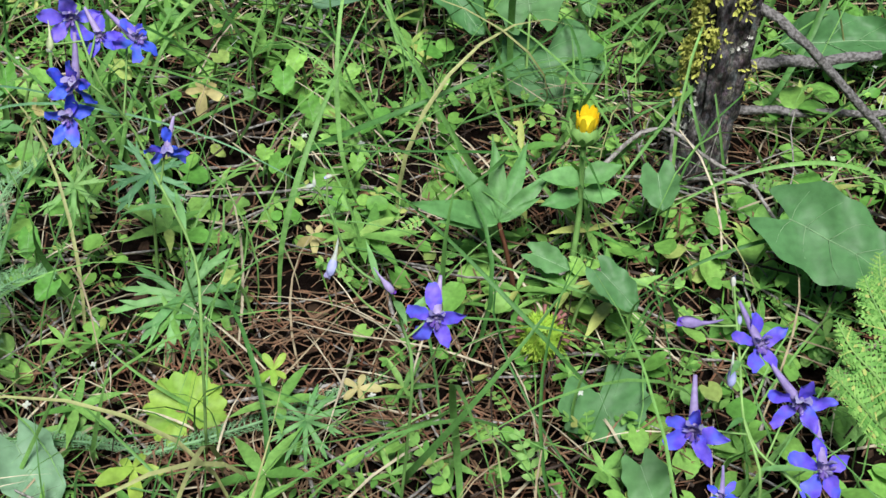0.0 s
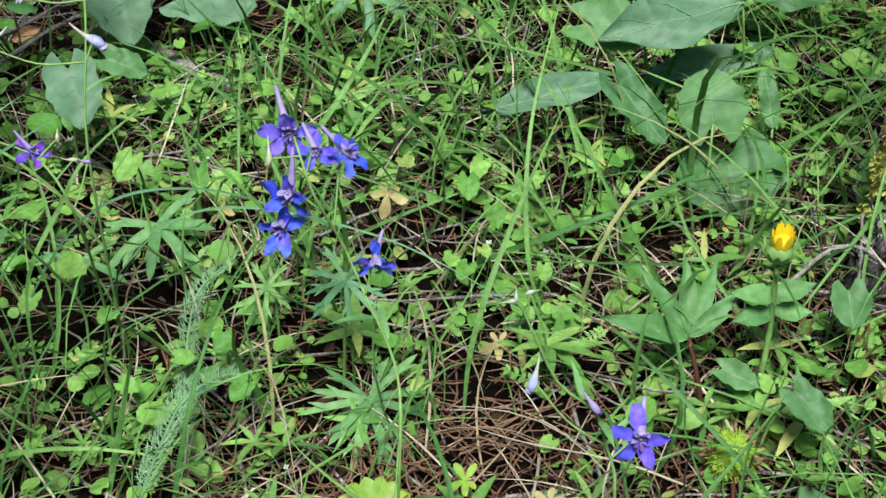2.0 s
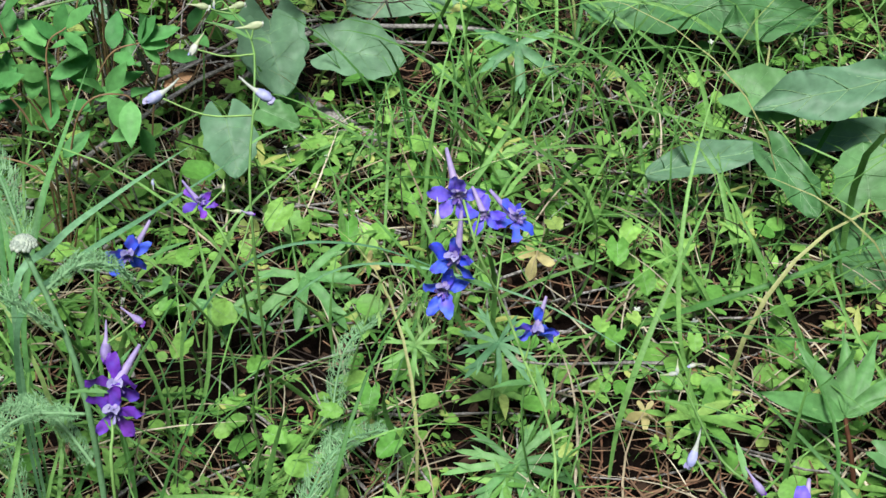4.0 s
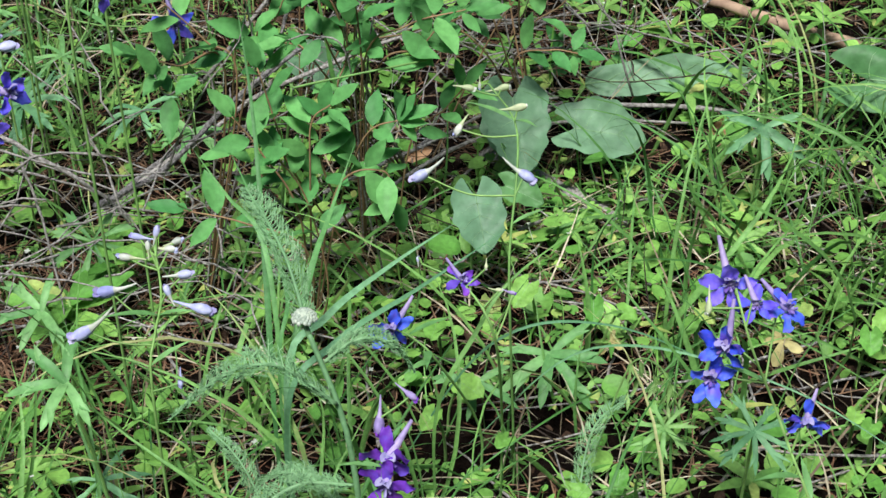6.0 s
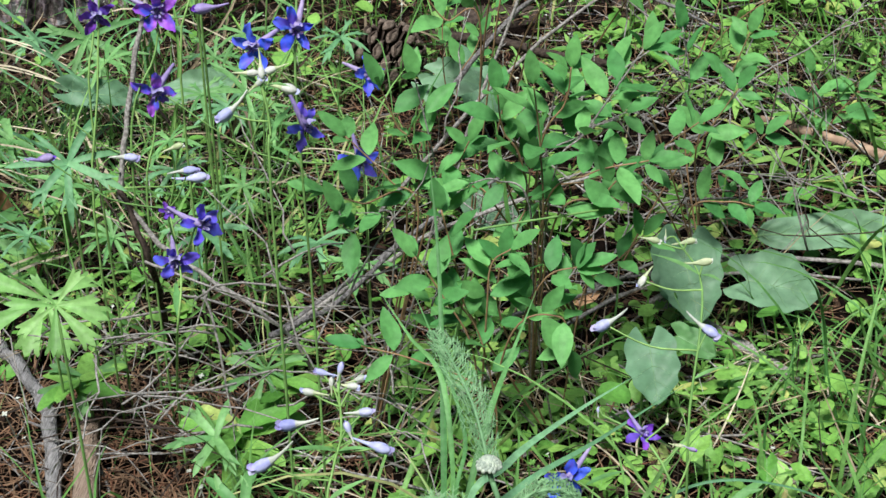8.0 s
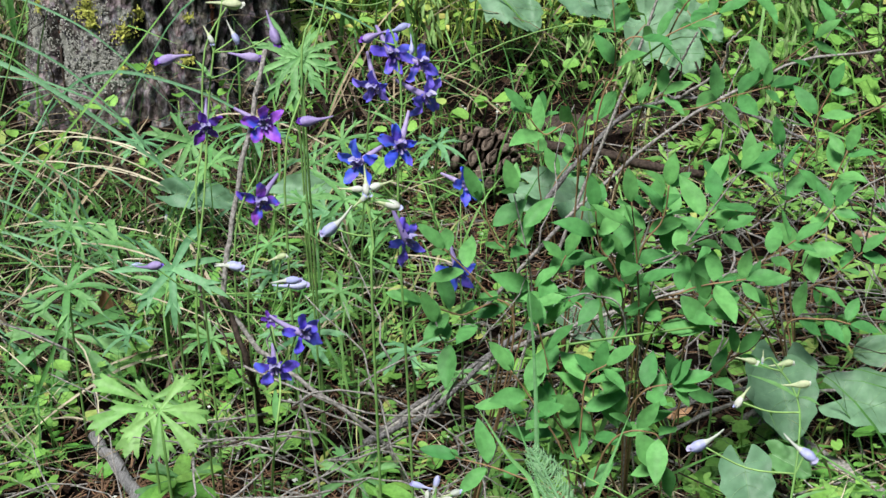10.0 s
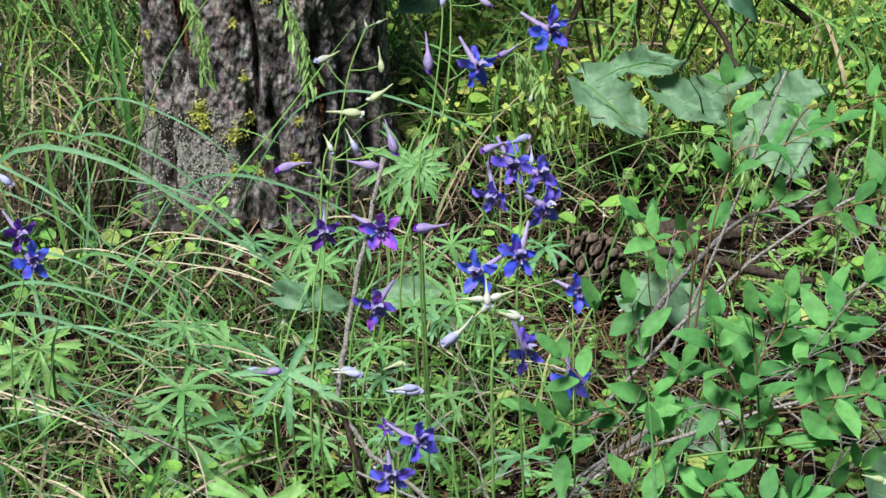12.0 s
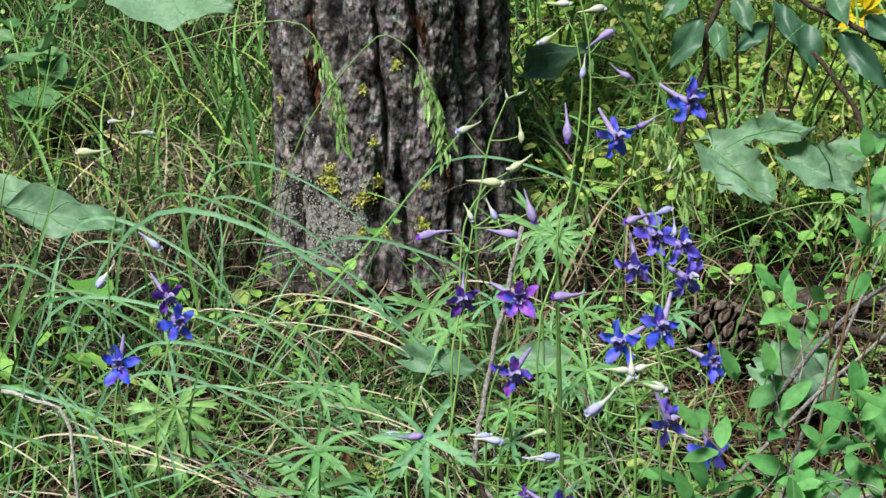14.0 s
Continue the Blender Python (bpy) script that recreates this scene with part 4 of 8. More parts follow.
# ---- the dead sapling with its fallen branches ----
def dead_sapling():
    base = (0.508, 0.588, float(ground_z(0.508, 0.588)))
    t = thing("dead_sapling", base, "dead sapling trunk with dark cracked bark and yellow lichen", "dead tree")
    na, nz = 90, 200
    v = []
    for j in range(nz):
        z = -0.01 + 0.62 * j / (nz - 1)
        for k in range(na):
            a = 2 * math.pi * k / na
            x, y = math.cos(a), math.sin(a)
            n1 = noise.noise(Vector((x * 2.2, y * 2.2, z * 10)))
            n2 = noise.noise(Vector((x * 4, y * 4, z * 30 + 3)))
            r = 0.0175 * (1 + 0.5 * math.exp(-(z + 0.01) / 0.02)) - 0.0050 * max(0, 1 - abs(n1) * 4) - 0.0028 * max(0, 1 - abs(n2) * 5) + 0.0012 * noise.fractal(Vector((x * 7, y * 7, z * 80)), 0.7, 2.1, 3)
            v.append((base[0] + 0.06 * z + r * x + 0.004 * math.sin(20 * z), base[1] + 0.10 * z + r * y, base[2] + z))
    f = [[j * na + k, j * na + (k + 1) % na, (j + 1) * na + (k + 1) % na, (j + 1) * na + k] for j in range(nz - 1) for k in range(na)]
    f.append(list(range((nz - 1) * na, nz * na)))
    part("bark", Geo().add(v, f), BARK_SMALL, t)
    V = np.array(v).reshape(nz, na, 3)
    r = random.Random(5)
    for nm, mt, spots in (("yellow_lichen", LICHEN, ((0.135, -2.8, 30), (0.125, -3.4, 70), (0.113, -3.5, 130), (0.106, -2.6, 40), (0.095, -3.6, 150), (0.086, -3.6, 150), (0.076, -3.5, 60), (0.090, -3.1, 40), (0.13, -1.7, 16), (0.08, -0.9, 10), (0.055, -3.4, 20))),
                          ("grey_lichen", LICHEN_GREY, ((0.065, -3.3, 90), (0.05, -3.2, 90), (0.10, -1.3, 20), (0.04, -3.0, 40)))):
        g = Geo()
        for h, az, n in spots:
            for i in range(3 * n if nm[0] == "y" else n // 2):
                a = az + r.gauss(0, 0.24)
                j, k = int((h + 0.01 + r.gauss(0, 0.005)) / 0.62 * nz), int(a / (2 * math.pi) * na) % na
                out = np.array([math.cos(a), math.sin(a), 0.0])
                w = 0.9 if nm[0] == "y" else 0.15
                g.add(*placed(oval(r.uniform(0.0022, 0.0048), r.uniform(0.3, 0.5) if nm[0] == "y" else 0.8, "blunt", 4, 2, 0.4, 0.3, 1.0, i), V[j, k] + out * (abs(r.gauss(0, 0.0022)) if nm[0] == "y" else 0.0003), unit(np.array([r.gauss(0, 0.8), r.gauss(0, 0.8), r.gauss(0, 0.8)]) * (1 - 0.5 * abs(out)) + out * w * 0.6), out + 0.4 * np.array([0, 0, 1])))
        tagged(part(nm, g, mt, t, nm.replace("_", " ") + " tufts on bark"), kind="stuff")
    for pts, r0 in (([(0.520, 0.612, 0.178), (0.532, 0.600, 0.180), (0.542, 0.585, 0.176), (0.558, 0.575, 0.163), (0.58, 0.565, 0.142), (0.61, 0.552, 0.112), (0.63, 0.545, 0.080)], 0.0034),
                    ([(0.520, 0.600, 0.128), (0.548, 0.598, 0.136), (0.575, 0.590, 0.140), (0.62, 0.585, 0.142)], 0.0044),
                    ([(0.515, 0.598, 0.098), (0.543, 0.590, 0.108), (0.585, 0.575, 0.110), (0.64, 0.565, 0.112)], 0.0030)):
        line = np.array(curve(pts, 16))
        line[1:-1] += np.array([[r.gauss(0, r0 * 0.2) for _ in range(3)] for _ in line[1:-1]])
        part("side_branch", Geo().add(*tube(line, r0, r0 * 0.7, 8, [1, 1.1, 0.93, 1.05])), TWIG_GREY, t, "bare grey branch")


def stick(label, pts, r0, r1, mat=None, name="fallen_stick", sides=8):
    """A fallen stick or branch, knotty and a little crooked."""
    pts = [np.array(p, float) for p in pts]
    line = np.array(curve(pts, 16))
    r = random.Random(label)
    line[1:-1] += np.array([[r.gauss(0, r0 * (0.25 if r0 < 0.006 else 0.06)) for _ in range(3)] for _ in line[1:-1]])
    base = tuple(line[0])
    t = thing(name, base, label, "stick")
    part("wood", Geo().add(*tube(line, r0, r1, sides, [1, 1.08, 0.94, 1.02, 1.12, 0.97] if r0 < 0.006 else [1, 1.03, 0.98, 1.01, 1.02])), mat or TWIG, t)
    for i in range(3 if r0 < 0.006 else 2):
        k = r.randrange(2, len(line) - 2)
        r0 = min(r0, 0.004)
        d = unit([r.gauss(0, 1), r.gauss(0, 1), abs(r.gauss(0, 0.6))])
        part("side_shoot", Geo().add(*tube([line[k], line[k] + d * r0 * 2.2, line[k] + d * r0 * 4 + np.array([0, 0, r0])], r0 * 0.4, r0 * 0.2, 5)), mat or TWIG, t)
    return t


dead_sapling()
stick("thin grey twig arching to litter by the dead sapling", [(0.426, 0.56, 0.100), (0.456, 0.565, 0.122), (0.472, 0.56, 0.125), (0.488, 0.55, 0.114), (0.511, 0.52, 0.106), (0.525, 0.48, 0.085)], 0.0014, 0.0009, name="fallen_branch")
stick("thin pale twig standing by the dead sapling", [(0.478, 0.548, 0.062), (0.480, 0.566, 0.10), (0.487, 0.59, 0.125)], 0.0014, 0.0008)
stick("thin grey twig across dry grass", [(0.43, 0.60, 0.066), (0.50, 0.56, 0.085), (0.56, 0.53, 0.082), (0.60, 0.50, 0.06)], 0.0012, 0.0007)
stick("grey weathered stick across litter", [(0.06, 1.005, 0.042), (0.10, 0.958, 0.046), (0.156, 0.895, 0.046)], 0.0068, 0.005)
stick("thin brown branch across litter", [(0.05, 0.99, 0.05), (0.113, 1.036, 0.066), (0.229, 1.024, 0.072), (0.33, 1.0, 0.07)], 0.0026, 0.0015, TWIG)
stick("long dead branch under shrub leaves", [(-0.24, 0.98, 0.018), (-0.17, 1.01, 0.06), (-0.113, 1.014, 0.10), (0.0, 1.05, 0.13), (0.10, 1.12, 0.14)], 0.0022, 0.0012, TWIG)
stick("dead grey branch crossing the litter", [(-0.12, 0.86, 0.02), (-0.056, 0.917, 0.040), (0.042, 0.987, 0.066), (0.139, 1.006, 0.072), (0.22, 1.02, 0.06)], 0.0020, 0.0011, TWIG)
stick("dead grey branch low over the litter", [(-0.05, 0.82, 0.022), (0.03, 0.86, 0.040), (0.10, 0.90, 0.052), (0.19, 0.93, 0.05)], 0.0017, 0.0009, TWIG)
stick("peeled orange-brown log end on the slope", [(0.17, 1.30, 0.070), (0.23, 1.245, 0.078), (0.32, 1.165, 0.078), (0.42, 1.10, 0.07)], 0.0044, 0.0056, WOOD, "fallen_log", 12)
stick("grey weathered branch on needle litter", [(-0.488, 0.988, -0.004), (-0.451, 0.943, -0.001), (-0.414, 0.890, 0.001), (-0.389, 0.837, -0.001), (-0.357, 0.741, -0.003)], 0.0048, 0.0060, WOOD_GREY, sides=12)
stick("pale brown barkless stub in litter", [(-0.369, 0.864, 0.005), (-0.354, 0.801, 0.003), (-0.334, 0.727, 0.002)], 0.0078, 0.0098, WOOD_PALE, "fallen_log", 12)
stick("upright dead grey twig before the trunk", [(-0.328, 0.880, 0.190), (-0.322, 0.895, 0.235), (-0.314, 0.915, 0.285), (-0.301, 0.947, 0.357)], 0.0021, 0.0017, TWIG, "dead_twig")
stick("dark bent dead twig rooted in litter", [(-0.330, 0.968, -0.006), (-0.318, 0.915, 0.075), (-0.308, 0.868, 0.147), (-0.328, 0.880, 0.196)], 0.0028, 0.0020, TWIG_DARK, "dead_twig")
stick("pale dead twig arching to the ground", [(-0.328, 0.880, 0.192), (-0.30, 0.87, 0.160), (-0.262, 0.862, 0.135), (-0.215, 0.86, 0.10), (-0.19, 0.88, 0.03)], 0.0020, 0.0011, TWIG, "dead_twig")
for k, q in enumerate((((-0.31, 0.862, 0.150), (-0.27, 0.85, 0.142), (-0.22, 0.85, 0.125), (-0.17, 0.86, 0.12)), ((-0.30, 0.90, 0.10), (-0.26, 0.88, 0.105), (-0.21, 0.87, 0.085), (-0.18, 0.85, 0.04)), ((-0.31, 0.91, 0.08), (-0.34, 0.88, 0.09), (-0.39, 0.87, 0.085), (-0.42, 0.88, 0.04)), ((-0.27, 0.86, 0.13), (-0.26, 0.85, 0.09), (-0.25, 0.83, 0.04), (-0.23, 0.82, 0.0)))):
    stick("hair-thin grey dead twiglet on a dry plant", q, 0.0011, 0.0006, TWIG, "dead_twig", 5)
stick("long brown shrub stem rising to the light", [(-0.13, 1.12, 0.03), (-0.10, 1.15, 0.13), (-0.06, 1.17, 0.24), (-0.02, 1.19, 0.36)], 0.0018, 0.0011, TWIG)
stick("long grey branch across shrub and litter", [(-0.18, 1.10, 0.06), (-0.10, 1.13, 0.15), (-0.02, 1.16, 0.22), (0.08, 1.20, 0.27), (0.16, 1.22, 0.28)], 0.0019, 0.0010, TWIG)
stick("grey rotting wood beside the cone", [(-0.18, 1.66, 0.02), (-0.05, 1.66, 0.03), (0.12, 1.68, 0.04)], 0.022, 0.017, TWIG_DARK, "fallen_log", 12)
stick("bone-white dry forked twig in grass", [(-0.605, 0.736, 0.300), (-0.58, 0.735, 0.296), (-0.562, 0.739, 0.283), (-0.556, 0.73, 0.245), (-0.55, 0.72, 0.10), (-0.55, 0.72, -0.04)], 0.0016, 0.0008, LICHEN_GREY, "dead_twig", 6)
stick("dark leaning branch beyond the clearing", [(-0.011, 1.920, 0.087), (-0.038, 1.940, 0.123), (-0.067, 1.960, 0.157), (-0.092, 1.980, 0.206), (-0.142, 2.000, 0.261)], 0.0048, 0.0032, TWIG_DARK, "fallen_branch")
stick("long dark branch beyond the clearing", [(0.028, 2.000, 0.211), (-0.018, 2.000, 0.249), (-0.087, 2.020, 0.291), (-0.145, 2.030, 0.316), (-0.204, 2.050, 0.360)], 0.0050, 0.0030, TWIG_DARK, "fallen_branch")
stick("dark sapling stem beyond the clearing", [(-0.323, 2.000, 0.110), (-0.316, 2.020, 0.155), (-0.291, 2.050, 0.223), (-0.289, 2.060, 0.278), (-0.261, 2.080, 0.339)], 0.0050, 0.0040, TWIG_DARK, "sapling_stem")


stick("long bare branch rising through the shrub", [(-0.225, 0.860, 0.093), (-0.185, 0.920, 0.086), (-0.140, 0.980, 0.108), (-0.099, 1.020, 0.124), (-0.069, 1.040, 0.133)], 0.0024, 0.0015, TWIG_GREY, "fallen_branch")
stick("long bare branch leaning over the shrub", [(-0.136, 1.160, 0.128), (-0.101, 1.180, 0.172), (-0.063, 1.200, 0.214), (-0.028, 1.200, 0.233), (0.013, 1.200, 0.240), (0.070, 1.190, 0.222), (0.108, 1.180, 0.207)], 0.0026, 0.0012, TWIG_GREY, "fallen_branch")
stick("thin forked branch above the shrub", [(-0.028, 1.200, 0.233), (-0.010, 1.200, 0.267), (0.004, 1.190, 0.301)], 0.0014, 0.0008, TWIG, "fallen_branch")
stick("thin pale branch above the shrub", [(-0.006, 1.200, 0.239), (0.027, 1.190, 0.271), (0.030, 1.180, 0.295), (0.040, 1.180, 0.307)], 0.0014, 0.0008, TWIG, "fallen_branch")
stick("dark rotting branch behind the cone", [(-0.143, 1.420, 0.101), (-0.096, 1.440, 0.091), (-0.042, 1.450, 0.073), (0.029, 1.450, 0.062)], 0.0060, 0.0045, TWIG_DARK, "fallen_branch")
stick("thin dead branch low in the shrub", [(-0.252, 0.980, 0.011), (-0.201, 1.020, 0.037), (-0.139, 1.060, 0.072), (-0.097, 1.080, 0.098)], 0.0022, 0.0013, TWIG_GREY, "fallen_branch")
stick("dead grey branch through low leaves", [(-0.059, 0.950, 0.059), (-0.011, 0.980, 0.058), (0.015, 1.000, 0.062), (0.055, 1.000, 0.074), (0.115, 1.000, 0.092)], 0.0018, 0.0011, TWIG_GREY, "fallen_branch")
stick("fine grey branch over the litter", [(-0.070, 0.920, 0.063), (-0.033, 0.950, 0.065), (0.019, 0.980, 0.074), (0.067, 1.000, 0.090), (0.113, 1.020, 0.085)], 0.0015, 0.0009, TWIG, "fallen_branch")


def dead_shrub(label, base, reach, n, seed, r0=0.0012, height=0.14):
    """A tangle of fine dead twigs, forking and crossing."""
    t = thing("dead_shrub", base, label, "dead plant", "dead shrubs")
    r = random.Random(seed)
    for k in range(n):
        p = np.array(base) + np.array([r.gauss(0, reach * 0.35), r.gauss(0, reach * 0.25), abs(r.gauss(0, height * 0.4))])
        a = r.uniform(0, 6.28)
        d = np.array([math.cos(a), 0.6 * math.sin(a), r.uniform(0.0, 0.7)])
        line = [p]
        for i in range(7):
            d = unit(d + np.array([r.gauss(0, 0.22), r.gauss(0, 0.22), r.gauss(-0.06, 0.16)]))
            q = line[-1] + d * reach * 0.11
            q[2] = max(q[2], ground_z(q[0], q[1]) + 0.004)
            line.append(q)
        g = Geo().add(*tube(line, r0, r0 * 0.45, 5, [1, 1.15, 0.9]))
        part("twig", g, TWIG if r.random() < 0.75 else TWIG_DARK, t)
        for j in (2, 4):
            e = unit(line[j + 1] - line[j] + np.array([r.gauss(0, 0.02), r.gauss(0, 0.02), r.gauss(0, 0.02)]))
            s = [line[j], line[j] + e * reach * 0.10, line[j] + e * reach * 0.2 + np.array([0, 0, r.gauss(0, 0.008)])]
            part("twig", Geo().add(*tube(s, r0 * 0.6, r0 * 0.35, 4)), TWIG, t)


dead_shrub("grey tangle of fine dead twigs over needles", (-0.265, 0.835, 0.03), 0.17, 26, 11, 0.0009, 0.12)
dead_shrub("pale tangle of hair-thin twigs above litter", (-0.215, 0.83, 0.06), 0.15, 15, 18, 0.0008, 0.10)
dead_shrub("grey tangle of dead twigs behind the shrub", (0.09, 1.16, 0.06), 0.26, 30, 12, 0.0009, 0.12)
dead_shrub("grey tangle of dead twigs on the slope", (0.20, 1.10, 0.06), 0.18, 15, 16, 0.0008, 0.07)
dead_shrub("grey tangle of dead twigs among shrub leaves", (0.0, 1.06, 0.06), 0.2, 22, 13, 0.0008, 0.12)
dead_shrub("loose dead twigs at the litter edge", (-0.46, 0.86, 0.0), 0.16, 22, 14, 0.0008, 0.04)
dead_shrub("loose dead twigs by the dead sapling", (0.47, 0.58, 0.06), 0.12, 16, 15, 0.0008, 0.03)


# ---- the pine cone ----
def shield(half, high, swell):
    """The rhombic outer face of a cone scale, with a cross ridge and a turned-in rim."""
    v = []
    for ring, (q, z) in enumerate(((0.72, -1.6), (1.0, 0.0), (0.66, 0.5))):
        for k in range(12):
            a = k * math.pi / 6
            c, w = math.cos(a), math.sin(a)
            r = 1 / (abs(c) ** 1.35 + abs(w) ** 1.35) ** (1 / 1.35)
            v.append((high * q * r * c, half * q * r * w, swell * (z + 0.35 * q * abs(w) - 0.25 * c * q)))
    v.append((0.0, 0.0, swell * 0.9))
    f = [[12 * j + k, 12 * j + (k + 1) % 12, 12 * j + 12 + (k + 1) % 12, 12 * j + 12 + k] for j in range(2) for k in range(12)]
    f += [[24 + k, 24 + (k + 1) % 12, 36] for k in range(12)]
    return np.array(v), f


def pine_cone(place, axis, length, width):
    t = thing("pine_cone", place, "brown open pine cone lying in litter", "pine cone")
    fr = frame_of(axis, (0, 0, 1))
    core = Geo().add(*tube([np.array(place) + fr[:, 0] * length * s for s in np.linspace(0.02, 0.95, 6)], width * 0.22, width * 0.1, 8))
    part("core", core, CONE, t)
    n = 56
    for i in range(n):
        s = (i + 0.5) / n
        a = i * 2.399
        R = width * 0.5 * math.sin(math.pi * (0.16 + 0.76 * s)) ** 0.7
        out = math.cos(a) * fr[:, 1] + math.sin(a) * fr[:, 2]
        p = np.array(place) + fr[:, 0] * length * (0.02 + 0.80 * s) + out * R * 0.25
        # scales gape at the stalk end and lie close at the tip
        close = 0.12 + 0.75 * s
        d = unit(out * 0.9 + fr[:, 0] * close)
        up = unit(out * close - fr[:, 0] * 0.9)
        L = R * 0.95
        v, f = oval(L, 0.80, "petal", 6, 4, -0.2, -0.25)
        low = v.copy()
        low[:, 2] -= width * 0.03
        k = len(v)
        border = [i2 * 5 for i2 in range(7)] + [6 * 5 + j for j in range(1, 5)] + [i2 * 5 + 4 for i2 in range(5, -1, -1)]
        f2 = f + [[q + k for q in reversed(x)] for x in f] + [[a1, a2, a2 + k, a1 + k] for a1, a2 in zip(border, border[1:])]
        scale = part("scale", Geo().add(*placed((np.concatenate([v, low]), f2), p, d, up)), CONE, t)
        part("scale_tip", Geo().add(*placed(shield(R * (0.31 + 0.04 * math.sin(7 * i)), R * 0.155, R * 0.09), p + d * L * (0.92 + 0.06 * math.sin(3 * i)), unit(up * 0.8 + d * 0.35), unit(d - 0.25 * up))), CONE_TIP, scale)


pine_cone((-0.245, 1.487, 0.056), (0.90, -0.36, -0.08), 0.080, 0.076)


# ---- larkspur ----
PETALS = {"fb": PETAL_BLUE, "fv": PETAL_VIOLET, "fd": PETAL_DARK, "fm": PETAL_MAGENTA, "fl": PETAL_LIGHT}
BUDS = {"bp": SPUR_LILAC, "bl": BUD_LILAC, "bw": BUD_WHITE, "bg": BUD_GREEN}
PETAL_WORDS = {"fb": "deep blue open flower", "fv": "blue-violet open flower", "fd": "dark purple open flower", "fm": "magenta and blue open flower", "fl": "light violet-blue open flower"}
BUD_WORDS = {"bp": "purple spurred bud", "bl": "lavender spurred bud", "bw": "white closed bud", "bg": "pale green spurred bud"}


def spur_line(p, back, length, bend):
    b = unit(back)
    side = unit(np.cross(b, (0.2, 0.9, 0.4)))
    return [np.array(p) + b * length * s + np.array([0, 0, 1]) * bend * length * s * s + side * bend * 0.3 * length * s * s for s in np.linspace(0, 1, 7)]


def open_flower(plant, kind, p, back, size, seed):
    """Five spreading sepals round a pale tuft, with a long spur behind."""
    p, b = np.array(p), unit(back)
    r = random.Random(seed)
    toward = unit((-0.05 - p[0], -p[1], 0.66 - p[2]))
    # the face looks away from the spur, and partly to the open side
    face = unit(-b * 0.50 + 0.80 * toward + 0.30 * np.array([r.gauss(0, 1), r.gauss(0, 0.6), r.gauss(0, 0.8)]))
    fr = frame_of(face, (0.0, 0.0, 1.0))
    L = 0.0140 * size
    tuft = Geo()
    inner = Geo()
    for i in range(16):
        a = i * 0.9
        d = unit(face * 1.0 + 0.6 * (math.cos(a) * fr[:, 1] + math.sin(a) * fr[:, 2]))
        (inner if i % 3 else tuft).add(*placed(oval(L * r.uniform(0.24, 0.46), 0.42, "petal", 5, 3, 0.5, -0.4, 2, i), p + face * L * 0.05, d, fr[:, 1] * math.cos(a + 1) + fr[:, 2] * math.sin(a + 1)))
    for sd in (-1, 1):
        # the two upper petals stand forward, pale
        tuft.add(*placed(oval(L * 0.62, 0.5, "petal", 6, 3, 0.5, 0.3, 1, sd + 2), p + fr[:, 2] * L * 0.10, face + 0.35 * fr[:, 2] + 0.35 * sd * fr[:, 1], fr[:, 2] - 0.3 * sd * fr[:, 1]))
    fl = part("flower", tuft, PETAL_PALE, plant, PETAL_WORDS[kind])
    part("petal_tuft", inner, PETAL_INNER, fl, "crumpled violet inner petals")
    part("spur", Geo().add(*tube(spur_line(p + face * L * 0.1, unit(b + np.array([r.gauss(0, 0.35), 0, r.uniform(0.2, 0.75)])), L * 1.5, r.uniform(-0.1, 0.25)), L * 0.19, L * 0.06, 7)), SPUR_LILAC, fl, "lilac spur")
    for i, a in enumerate((90, 162, 18, 234, 306)):
        a = radians(a + r.uniform(-15, 15))
        out = math.cos(a) * fr[:, 1] * -1 + math.sin(a) * fr[:, 2]
        lean = r.uniform(-0.25, 0.7)
        k = r.uniform(0.86, 1.08)
        part("sepal", Geo().add(*placed(oval(L * k, r.uniform(0.42, 0.58), "oval" if i % 2 else "petal", 9, 5, r.uniform(-0.1, 0.55), r.uniform(-0.6, 0.6), 1.8, seed + i), p + out * L * 0.08, out + face * lean, face - out * lean)), PETALS[kind], fl)


